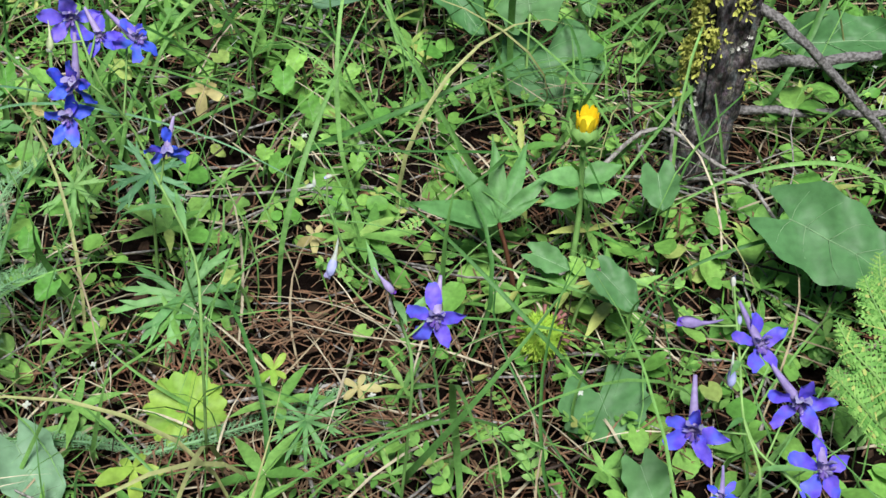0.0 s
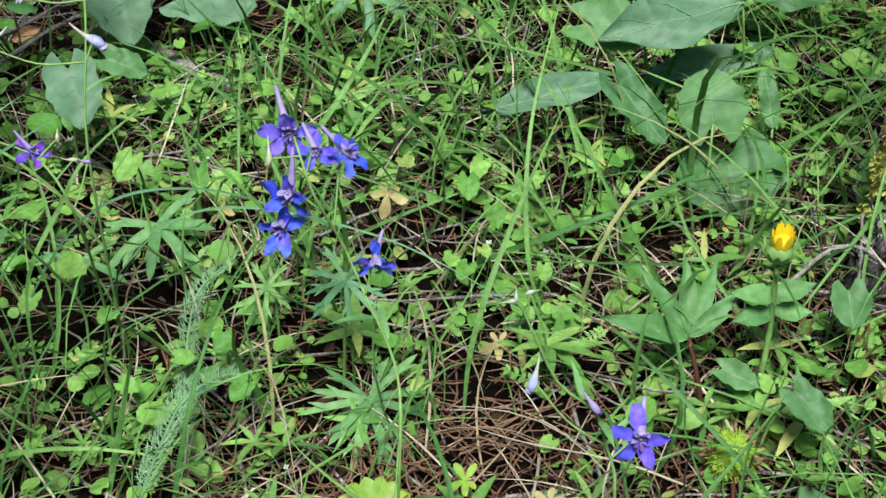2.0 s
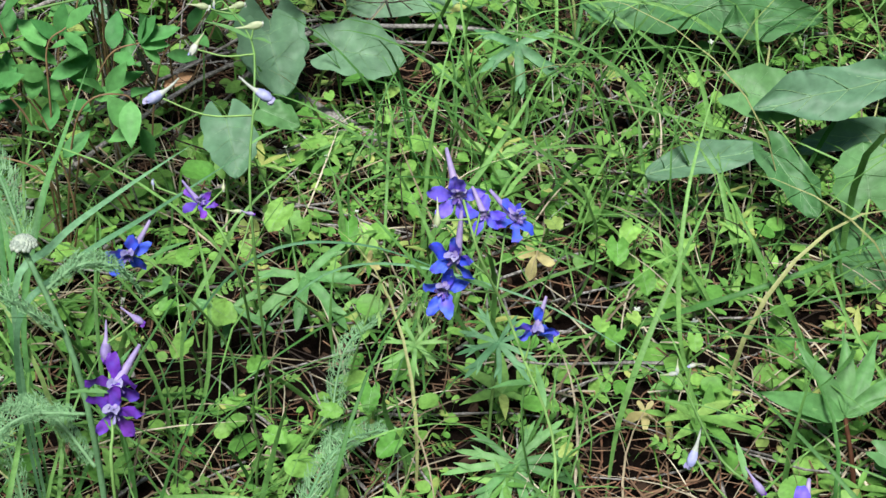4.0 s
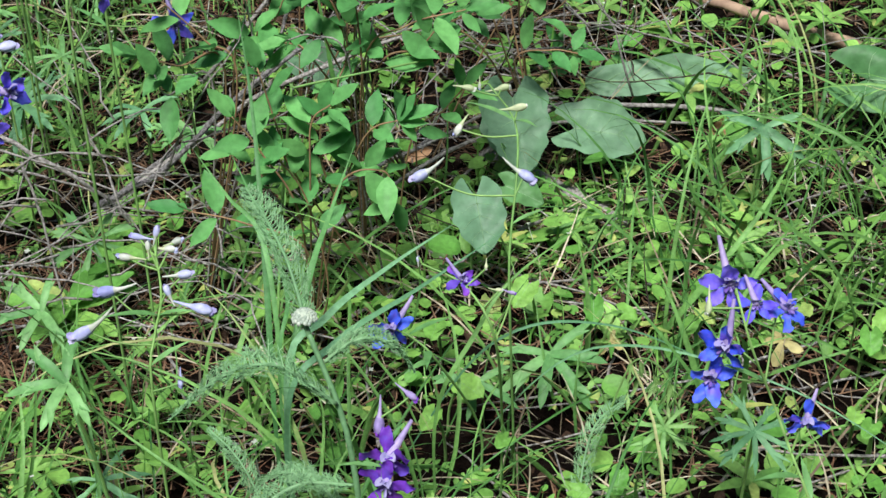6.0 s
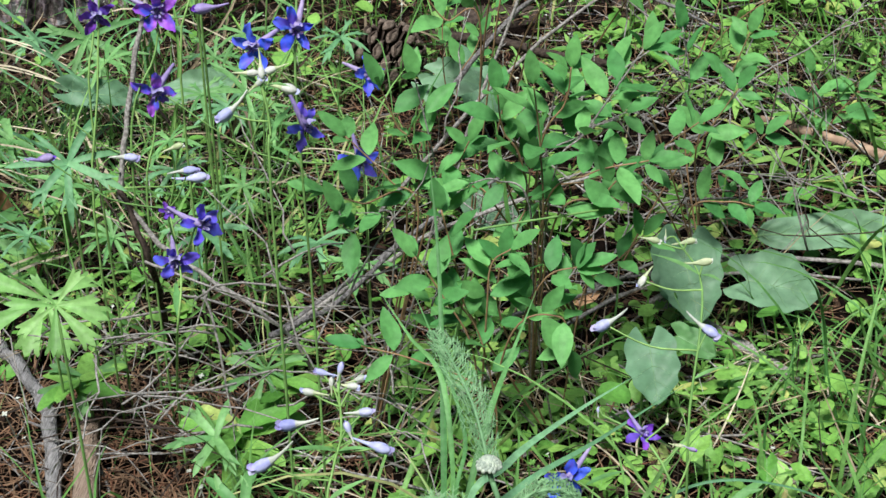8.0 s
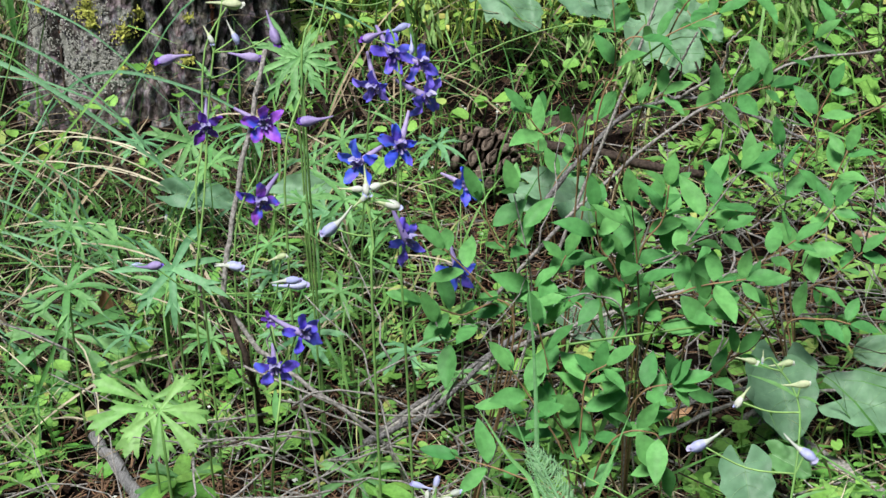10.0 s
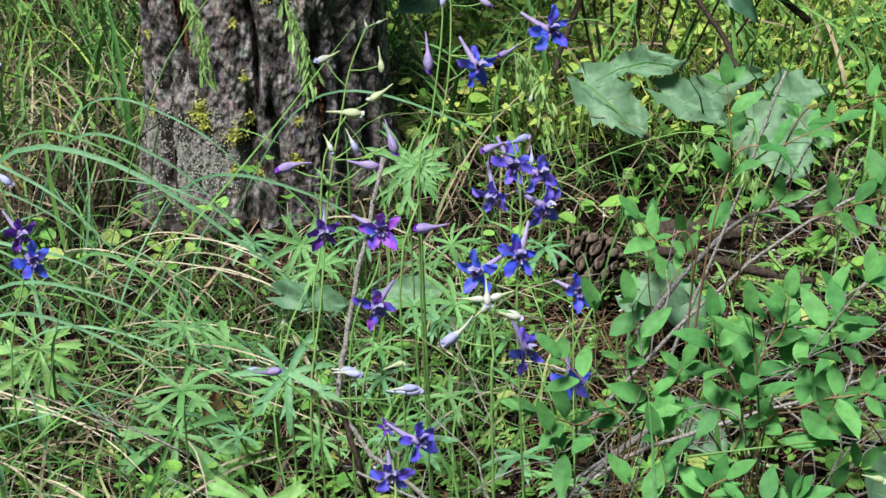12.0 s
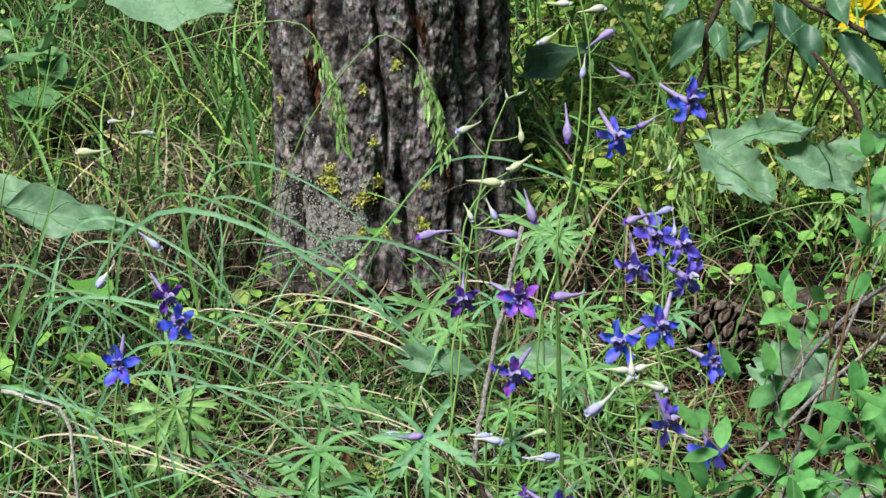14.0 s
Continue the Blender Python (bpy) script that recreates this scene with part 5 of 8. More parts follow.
def bud(plant, kind, p, back, size, seed):
    p, b = np.array(p), unit(back)
    L = 0.0200 * size
    r = random.Random(seed)
    g = Geo()
    prof = [(-0.44, 0.05), (-0.38, 0.11), (-0.27, 0.150), (-0.12, 0.150), (0.02, 0.11), (0.14, 0.068), (0.30, 0.045), (0.48, 0.036), (0.64, 0.018)]
    fat = 1.0
    bend = r.uniform(-0.25, 0.55)
    side = unit(np.cross(b, (0.3, 0.8, 0.5)))
    pts = [p + b * L * s + (np.array([0, 0, 1.0]) * bend + side * bend * 0.3) * L * max(0, s) ** 2 for s, _ in prof]
    v, f = tube(pts, 1.0, 1.0, 9)
    v = v.reshape(len(prof), 9, 3)
    for i, (_, rad) in enumerate(prof):
        c = pts[i]
        lob = 1 + 0.18 * np.cos(5 * np.arange(9) * 2 * math.pi / 9 + seed) * (1 if i < 5 else 0.3)
        v[i] = c + (v[i] - c) * (rad * L * fat) * lob[:, None]
    faces = [q for q in f if len(q) == 4]
    g.add(v[:5].reshape(-1, 3), [q for q in faces if max(q) < 45])
    bd = part("bud", g, BUDS[kind], plant, BUD_WORDS[kind])
    part("spur", Geo().add(v[4:].reshape(-1, 3), [[x - 36 for x in q] for q in faces if min(q) >= 36]), {"bp": SPUR_LILAC, "bl": BUD_WHITE if seed % 3 else BUD_LILAC, "bw": BUD_GREEN, "bg": BUD_GREEN}[kind], bd)
    tip = Geo()
    for i in range(3):
        a = i * 2.1 + seed
        tip.add(*placed(oval(L * r.uniform(0.18, 0.30), 0.7, "petal", 5, 3, 0.4, -0.3, 1.0, seed + i), p - b * L * 0.26, -b + 0.35 * (math.cos(a) * side + math.sin(a) * np.cross(b, side)), side))
    part("petal_tip", tip, {"bp": PETAL_DARK, "bl": PETAL_PALE, "bw": BUD_LILAC, "bg": BUD_WHITE}[kind], bd)


larkspur_count = 0


def larkspur(label, stems, flowers):
    global larkspur_count
    larkspur_count += 1
    base = stems[0][0]
    t = thing("larkspur", base, label, "wild flower", "larkspurs")
    lines = []
    for k, s in enumerate(stems):
        line = np.array(curve(s, 18))
        lines.append(line)
        part("stem", Geo().add(*tube(line, 0.00085, 0.0006, 6)), STEM, t)
    allp = np.concatenate(lines)
    for k, (kind, p, back, size) in enumerate(flowers):
        p = np.array(p)
        seed = larkspur_count * 97 + k
        size = min(max(size, 0.3), 1.15)
        # the stalk leaves the stem somewhat below the flower
        lower = allp[allp[:, 2] < p[2] + 0.002]
        if len(lower) == 0:
            lower = allp
        q = lower[np.argmin(np.linalg.norm((lower - p) * np.array([1, 1, 0.8]) + np.array([0, 0, 0.010]), axis=1))]
        end = p + unit(back) * (0.004 if kind[0] == "f" else -0.002)
        mid = 0.5 * (q + end) + np.array([0, 0, -0.15 * np.linalg.norm(end - q) + 0.002])
        part("stalk", Geo().add(*tube(curve([q, mid, end], 8), 0.0006, 0.0005, 5)), STEM, t)
        if kind[0] == "f":
            open_flower(t, kind, p, back, size, seed)
        else:
            bud(t, kind, p, back, size, seed)
    # narrow bracts along the stem
    r = random.Random(larkspur_count)
    for k in range(3):
        line = lines[0]
        i = r.randrange(len(line) // 3, len(line) - 3)
        a = r.uniform(0, 6.28)
        d = np.array([math.cos(a), math.sin(a), 0.6])
        part("bract", Geo().add(*placed(oval(r.uniform(0.018, 0.032), 0.16, "lance", 6, 2, 0.3, 0.4), line[i], d, (0, 0, 1))), PALM, t)


larkspur("blue larkspur with six open flowers on a slender stem",
         [[(0.182, 0.460, 0.027), (0.182, 0.460, 0.121), (0.184, 0.484, 0.150), (0.173, 0.508, 0.177), (0.165, 0.525, 0.196), (0.150, 0.520, 0.232), (0.144, 0.538, 0.252)]],
         [("fb", (0.177, 0.508, 0.199), (0.02, 0.80, 0.62), 0.74),
          ("fb", (0.141, 0.527, 0.227), (0.20, 0.60, 0.80), 0.94),
          ("fb", (0.136, 0.530, 0.206), (0.08, 0.80, 0.40), 0.90),
          ("fl", (0.143, 0.545, 0.249), (0.30, 0.75, 0.10), 1.0),
          ("fv", (0.154, 0.536, 0.244), (-0.30, 0.70, 0.64), 0.72),
          ("fb", (0.170, 0.542, 0.236), (-0.92, 0.35, -0.05), 0.86),
          ("bg", (0.132, 0.536, 0.245), (0.11, 0.68, 0.72), 0.54)])
larkspur("violet larkspur with one open flower and pale buds",
         [[(0.264, 0.389, 0.033), (0.264, 0.389, 0.144), (0.263, 0.406, 0.163), (0.259, 0.417, 0.175), (0.245, 0.428, 0.184), (0.249, 0.478, 0.169), (0.244, 0.489, 0.180)]],
         [("fv", (0.278, 0.404, 0.166), (0.10, 0.99, 0.08), 1.02),
          ("bp", (0.256, 0.413, 0.184), (-0.49, 0.71, 0.50), 0.62),
          ("bl", (0.244, 0.455, 0.162), (0.40, 0.60, 0.69), 0.83),
          ("bw", (0.239, 0.489, 0.180), (-0.95, 0.18, -0.27), 0.39),
          ("bw", (0.251, 0.490, 0.184), (0.98, 0.02, 0.21), 0.34),
          ("bw", (0.243, 0.491, 0.182), (0.13, 0.70, 0.70), 0.34)])
larkspur("blue-violet larkspur with a cluster of open flowers",
         [[(0.404, 0.310, 0.044), (0.404, 0.310, 0.121), (0.402, 0.334, 0.144), (0.404, 0.351, 0.163), (0.406, 0.373, 0.187)],
          [(0.423, 0.299, 0.045), (0.423, 0.299, 0.117), (0.406, 0.322, 0.134), (0.402, 0.334, 0.144)]],
         [("fv", (0.380, 0.337, 0.138), (0.43, 0.89, 0.17), 1.11),
          ("fv", (0.413, 0.353, 0.169), (-0.76, 0.59, -0.25), 0.97),
          ("fv", (0.427, 0.331, 0.152), (-0.44, 0.90, -0.01), 1.07),
          ("fv", (0.432, 0.308, 0.130), (-0.35, 0.94, 0.06), 1.07),
          ("bp", (0.388, 0.368, 0.174), (0.95, -0.29, -0.06), 0.89),
          ("bw", (0.406, 0.374, 0.188), (-0.11, -0.58, -0.81), 0.42),
          ("bl", (0.406, 0.362, 0.176), (-0.11, -0.58, -0.81), 0.37),
          ("bl", (0.400, 0.349, 0.159), (0.26, 0.69, 0.68), 0.73),
          ("fb", (0.388, 0.314, 0.117), (0.26, 0.92, 0.30), 0.58)])
larkspur("dark purple larkspur with two open flowers",
         [[(-0.020, 0.467, 0.008), (-0.020, 0.467, 0.158), (-0.019, 0.480, 0.176), (-0.019, 0.494, 0.194), (-0.019, 0.504, 0.208)]],
         [("fd", (-0.016, 0.493, 0.194), (0.26, 0.92, 0.30), 0.96),
          ("fd", (-0.017, 0.486, 0.184), (0.31, 0.93, 0.17), 1.01),
          ("bp", (-0.020, 0.504, 0.207), (0.10, 0.67, 0.73), 0.78),
          ("bp", (-0.007, 0.510, 0.217), (-0.79, 0.50, 0.36), 0.57)])
larkspur("blue larkspur with thin stem between grass blades",
         [[(0.034, 0.646, 0.019), (0.034, 0.646, 0.073), (0.008, 0.612, 0.152), (-0.004, 0.620, 0.161), (-0.014, 0.624, 0.165)],
          [(0.047, 0.644, 0.020), (0.047, 0.644, 0.074), (0.039, 0.605, 0.171), (0.024, 0.624, 0.192), (0.001, 0.633, 0.201)]],
         [("fb", (-0.016, 0.624, 0.165), (0.76, 0.58, 0.28), 0.94),
          ("fd", (0.022, 0.626, 0.195), (-0.98, 0.19, -0.09), 0.62),
          ("bl", (-0.001, 0.634, 0.202), (-0.01, -0.35, -0.94), 0.24),
          ("bg", (0.035, 0.630, 0.202), (0.07, 0.80, 0.59), 0.30),
          ("bp", (0.047, 0.620, 0.191), (-0.89, 0.44, -0.05), 0.37),
          ("bg", (0.040, 0.621, 0.192), (-0.92, 0.33, -0.20), 0.37)])
larkspur("tall larkspur with nodding pale green and lavender buds",
         [[(0.055, 0.649, 0.021), (0.055, 0.649, 0.045), (0.050, 0.642, 0.144), (0.049, 0.654, 0.192), (0.054, 0.680, 0.229), (0.054, 0.706, 0.245), (0.040, 0.720, 0.261)]],
         [("bg", (0.027, 0.720, 0.259), (-0.95, 0.29, 0.07), 0.57),
          ("bg", (0.046, 0.718, 0.259), (-0.95, 0.01, -0.31), 0.64),
          ("bg", (0.054, 0.710, 0.251), (-0.97, 0.06, -0.24), 0.77),
          ("bw", (0.024, 0.707, 0.242), (0.49, 0.57, 0.66), 0.70),
          ("bl", (0.004, 0.684, 0.226), (0.88, 0.30, 0.37), 0.94),
          ("bl", (0.056, 0.679, 0.228), (-0.82, 0.47, 0.33), 0.94),
          ("bw", (0.035, 0.720, 0.261), (0.05, 0.67, 0.74), 0.32)])
larkspur("young larkspur with pale lavender spurred buds",
         [[(-0.143, 0.599, 0.001), (-0.143, 0.599, 0.145), (-0.141, 0.615, 0.170), (-0.137, 0.626, 0.188), (-0.140, 0.640, 0.212)]],
         [("bl", (-0.175, 0.615, 0.175), (0.87, 0.37, 0.32), 1.20),
          ("bl", (-0.162, 0.626, 0.192), (0.98, 0.20, 0.03), 1.0),
          ("bl", (-0.119, 0.623, 0.182), (-0.96, 0.18, 0.20), 1.0),
          ("bl", (-0.133, 0.626, 0.189), (0.33, -0.33, -0.78), 0.62),
          ("bl", (-0.127, 0.632, 0.197), (-0.98, 0.06, -0.18), 0.75),
          ("bl", (-0.147, 0.643, 0.214), (0.90, 0.03, -0.25), 0.62),
          ("bw", (-0.153, 0.636, 0.206), (0.99, -0.03, -0.13), 0.70),
          ("bl", (-0.139, 0.642, 0.216), (-0.23, -0.40, -0.80), 0.60),
          ("bw", (-0.143, 0.638, 0.210), (0.02, -0.43, -0.90), 0.50),
          ("bw", (-0.134, 0.639, 0.209), (-0.97, 0.23, -0.11), 0.62),
          ("bw", (-0.130, 0.642, 0.211), (-0.80, 0.10, -0.45), 0.58),
          ("bl", (-0.128, 0.603, 0.150), (-0.03, 0.60, 0.80), 0.50)])
larkspur("purple larkspur with many spurred buds before the trunk",
         [[(-0.344, 0.870, -0.010), (-0.344, 0.870, 0.184), (-0.340, 0.899, 0.260), (-0.337, 0.930, 0.340), (-0.331, 0.947, 0.382), (-0.326, 0.961, 0.416), (-0.316, 0.974, 0.443)],
          [(-0.344, 0.892, -0.009), (-0.344, 0.892, 0.245), (-0.342, 0.913, 0.298), (-0.341, 0.936, 0.359), (-0.325, 0.951, 0.389)],
          [(-0.319, 0.891, -0.007), (-0.319, 0.891, 0.221), (-0.303, 0.918, 0.281), (-0.300, 0.928, 0.304)]],
         [("fm", (-0.301, 0.929, 0.308), (-0.98, 0.17, -0.06), 1.64),
          ("fd", (-0.340, 0.917, 0.310), (-0.28, 0.80, 0.53), 0.94),
          ("bp", (-0.363, 0.928, 0.355), (0.87, 0.45, 0.19), 1.35),
          ("bp", (-0.314, 0.942, 0.353), (-0.98, -0.13, 0.15), 1.44),
          ("bw", (-0.338, 0.939, 0.368), (-0.50, 0.27, 0.83), 0.68),
          ("bg", (-0.327, 0.951, 0.388), (-0.98, -0.15, 0.11), 1.35),
          ("bl", (-0.322, 0.944, 0.368), (-0.50, 0.27, 0.83), 0.76),
          ("bp", (-0.296, 0.953, 0.368), (-0.35, 0.33, 0.88), 1.10),
          ("bg", (-0.305, 0.961, 0.399), (0.73, 0.50, 0.46), 0.93),
          ("bw", (-0.342, 0.960, 0.425), (0.84, 0.47, 0.27), 0.85),
          ("bg", (-0.305, 0.969, 0.420), (-0.17, 0.39, 0.90), 0.76),
          ("bw", (-0.316, 0.975, 0.446), (-0.35, 0.33, 0.88), 0.37),
          ("bw", (-0.306, 0.979, 0.447), (0.83, 0.47, 0.29), 0.37),
          ("bp", (-0.268, 0.939, 0.308), (0.92, 0.39, 0.01), 1.35)])
larkspur("larkspur with one magenta and blue flower",
         [[(-0.309, 0.880, -0.006), (-0.309, 0.880, 0.182), (-0.304, 0.898, 0.228), (-0.302, 0.909, 0.256)]],
         [("fm", (-0.303, 0.910, 0.258), (-0.15, 0.87, 0.47), 1.25),
          ("bl", (-0.381, 0.872, 0.221), (0.93, 0.36, -0.08), 0.85),
          ("bl", (-0.323, 0.888, 0.217), (-0.98, -0.18, 0.02), 0.85),
          ("bl", (-0.279, 0.895, 0.199), (-0.97, -0.21, -0.08), 1.44),
          ("bw", (-0.365, 0.888, 0.250), (0.02, -0.24, -0.97), 0.34)])
larkspur("blue-violet larkspur with a crowded flower spike",
         [[(-0.172, 0.755, 0.005), (-0.174, 0.765, 0.150), (-0.180, 0.782, 0.320), (-0.181, 0.810, 0.370), (-0.185, 0.820, 0.404), (-0.191, 0.825, 0.417)]],
         [("fl", (-0.188, 0.820, 0.398), (-0.33, 0.65, 0.68), 1.00),
          ("bp", (-0.199, 0.821, 0.409), (0.8, 0.55, 0.23), 0.81),
          ("bl", (-0.184, 0.824, 0.413), (-0.91, -0.19, -0.36), 0.73),
          ("fl", (-0.172, 0.822, 0.393), (-0.98, 0.15, 0.09), 0.95),
          ("fl", (-0.168, 0.819, 0.373), (-0.97, 0.18, 0.17), 1.00),
          ("fl", (-0.197, 0.815, 0.380), (-0.02, 0.79, 0.61), 0.95),
          ("fb", (-0.179, 0.787, 0.353), (-0.23, 0.87, 0.43), 1.00),
          ("fb", (-0.201, 0.777, 0.346), (0.87, 0.45, 0.19), 1.00),
          ("bl", (-0.176, 0.823, 0.403), (-0.1, 0.5, 0.86), 0.51)])
larkspur("larkspur with white budded tip and a violet flower",
         [[(-0.182, 0.703, 0.000), (-0.182, 0.703, 0.292), (-0.182, 0.713, 0.321), (-0.186, 0.721, 0.345), (-0.189, 0.723, 0.353)]],
         [("fv", (-0.170, 0.747, 0.310), (-0.92, 0.17, 0.35), 0.95),
          ("bw", (-0.194, 0.722, 0.353), (-0.98, -0.18, 0.02), 0.66),
          ("bw", (-0.187, 0.724, 0.355), (-0.10, 0.50, 0.86), 0.66),
          ("bw", (-0.180, 0.726, 0.354), (0.87, 0.45, 0.19), 0.66),
          ("bw", (-0.176, 0.724, 0.344), (-0.96, -0.08, 0.28), 0.90),
          ("bl", (-0.203, 0.712, 0.335), (0.73, 0.50, 0.46), 0.99),
          ("bw", (-0.189, 0.721, 0.347), (-0.73, -0.33, -0.59), 0.62)])
larkspur("tall larkspur rising beside the trunk with blue flowers",
         [[(-0.286, 0.917, -0.003), (-0.286, 0.917, 0.265), (-0.276, 0.943, 0.325), (-0.261, 0.970, 0.386), (-0.258, 0.990, 0.439), (-0.262, 1.006, 0.485), (-0.271, 1.015, 0.516)],
          [(-0.276, 0.943, -0.001), (-0.276, 0.943, 0.325), (-0.269, 0.966, 0.382), (-0.264, 0.991, 0.447), (-0.271, 1.004, 0.485)]],
         [("fb", (-0.240, 0.987, 0.414), (-0.65, 0.56, 0.51), 1.09),
          ("fb", (-0.192, 1.022, 0.432), (-0.96, 0.25, 0.14), 1.19),
          ("bp", (-0.219, 0.996, 0.422), (0.81, 0.48, 0.34), 0.76),
          ("bp", (-0.273, 0.980, 0.422), (-0.12, 0.41, 0.90), 1.35),
          ("bl", (-0.264, 0.997, 0.461), (0.11, 0.47, 0.88), 0.76),
          ("bp", (-0.237, 1.003, 0.457), (-0.87, 0.03, 0.49), 0.76),
          ("bp", (-0.252, 1.008, 0.482), (-0.82, -0.32, -0.47), 1.02),
          ("bw", (-0.289, 0.997, 0.483), (0.77, 0.49, 0.41), 0.85),
          ("bw", (-0.283, 1.008, 0.506), (-0.98, -0.18, 0.02), 0.85),
          ("bw", (-0.259, 1.013, 0.501), (-0.96, -0.24, -0.17), 0.93),
          ("bw", (-0.201, 0.990, 0.392), (0.20, 0.49, 0.85), 0.51)])
larkspur("violet larkspur beside a dead twig",
         [[(-0.287, 0.826, -0.006), (-0.287, 0.826, 0.058), (-0.257, 0.746, 0.168), (-0.256, 0.764, 0.198), (-0.265, 0.785, 0.234)]],
         [("fv", (-0.260, 0.769, 0.207), (0.08, 0.97, 0.22), 1.01),
          ("fv", (-0.239, 0.761, 0.237), (-0.92, 0.05, -0.38), 1.04),
          ("fd", (-0.260, 0.763, 0.244), (-0.02, 0.24, -0.97), 0.39),
          ("bl", (-0.250, 0.777, 0.265), (-0.99, -0.03, -0.13), 0.85),
          ("bl", (-0.286, 0.779, 0.272), (-1.00, 0.08, 0.04), 0.85),
          ("bp", (-0.337, 0.775, 0.271), (-0.97, -0.07, -0.21), 0.85),
          ("bg", (-0.257, 0.784, 0.277), (-0.95, -0.12, -0.29), 0.64)])
larkspur("blue larkspur half hidden among shrub leaves",
         [[(-0.169, 0.977, 0.010), (-0.169, 0.977, 0.074), (-0.155, 0.875, 0.188), (-0.158, 0.891, 0.215)]],
         [("fb", (-0.160, 0.892, 0.216), (-0.05, 0.94, 0.34), 1.04),
          ("fb", (-0.177, 1.064, 0.207), (-0.96, 0.29, 0.02), 1.28),
          ("fm", (-0.304, 0.908, 0.258), (0.02, 0.96, 0.28), 0.15)])
larkspur("deep blue larkspur in the grass by the trunk",
         [[(-0.615, 0.873, -0.035), (-0.615, 0.873, 0.154), (-0.618, 0.893, 0.212), (-0.616, 0.905, 0.241)],
          [(-0.581, 0.884, -0.032), (-0.581, 0.884, 0.191), (-0.575, 0.913, 0.264), (-0.581, 0.924, 0.297), (-0.597, 0.934, 0.339)],
          [(-0.619, 0.906, -0.035), (-0.619, 0.906, 0.283), (-0.619, 0.934, 0.357), (-0.614, 0.958, 0.418)]],
         [("fb", (-0.616, 0.905, 0.243), (0.08, 0.94, 0.34), 1.35),
          ("fb", (-0.569, 0.919, 0.275), (-0.88, 0.46, 0.10), 1.17),
          ("fd", (-0.578, 0.923, 0.295), (-0.82, 0.17, 0.55), 1.01),
          ("bl", (-0.592, 0.934, 0.336), (-0.80, 0.08, 0.59), 1.00),
          ("bl", (-0.625, 0.915, 0.311), (0.48, 0.52, 0.71), 1.09),
          ("bw", (-0.622, 0.958, 0.424), (0.93, 0.36, -0.08), 0.64),
          ("bw", (-0.610, 0.964, 0.430), (-0.07, 0.42, 0.90), 0.45),
          ("bw", (-0.602, 0.960, 0.415), (-0.98, -0.18, 0.02), 0.73),
          ("bg", (-0.640, 0.944, 0.403), (0.93, 0.36, -0.08), 1.09)])


# ---- single broad leaves and cut leaves on their stalks ----
def stalk_to_ground(t, p, axis):
    p = np.array(p)
    foot = p - unit(axis) * 0.012
    foot[2] = ground_z(foot[0], foot[1]) - 0.004
    if p[2] - foot[2] > 0.006:
        part("stalk", Geo().add(*tube(curve([foot, 0.5 * (p + foot) - unit(axis) * 0.004, p], 6), 0.0011, 0.0009, 5)), STEM, t)


leaf_count = 0


def broad_leaf(label, p, axis, normal, length, ratio):
    """A broad leaf whose middle is at p, with a raised midrib and wavy edge."""
    global leaf_count
    leaf_count += 1
    p, axis = np.array(p), unit(axis)
    foot = p - axis * length * 0.48
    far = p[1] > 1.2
    ground = float(ground_z(p[0], p[1]))
    t = thing("broad_leaf", (p[0], p[1], ground), label, "leaf", "broad leaves")
    kind = "lobed" if "toothed" in label else ("heart" if ratio >= 0.5 else ("blunt" if ratio < 0.33 else "oval"))
    rows_n = 32
    shape = oval(length, ratio, kind, rows_n, 12, 0.16 if leaf_count % 2 else 0.30, 0.24 if far else 0.12 + 0.22 * (leaf_count % 3 == 0), 1.4 if far else (1.1 if ratio > 0.33 else 0.6), leaf_count)
    grid = shape[0].reshape(rows_n + 1, 13, 3)
    for j in range(13):
        u = abs(j - 6) / 6
        s_row = grid[:, 6, 0] / length
        grid[:, j, 2] += length * 0.011 * np.cos(2 * math.pi * (5.5 * s_row - 1.6 * u)) * (1 - u ** 3) * min(1.0, 3 * u)
    v, f = placed(shape, foot + unit(normal) * length * 0.03, axis, normal)
    # a leaf never dips under the litter
    gz = ground_z(v[:, 0], v[:, 1]) + 0.004
    v[:, 2] = np.where(v[:, 2] < gz, gz + 0.1 * (v[:, 2] - gz), v[:, 2])
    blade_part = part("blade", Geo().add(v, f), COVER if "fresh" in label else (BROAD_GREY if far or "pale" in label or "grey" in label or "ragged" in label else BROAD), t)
    rows = v.reshape(rows_n + 1, 13, 3)
    lift = unit(normal) * length * 0.0015
    ribs = Geo().add(*tube(rows[:rows_n, 6] + lift, length * 0.008, length * 0.0015, 5))
    if length > 0.034:
        # side veins that curve forward to the edge
        for i in range(3, rows_n - 6, 5):
            for sd in (-1, 1):
                ribs.add(*tube([rows[min(rows_n - 1, i + j), 6 + sd * j] + lift for j in range(6)], length * 0.0042, length * 0.0012, 4))
    part("midrib", ribs, VEIN, blade_part, "pale midrib and veins")
    stalk_to_ground(t, foot, axis)


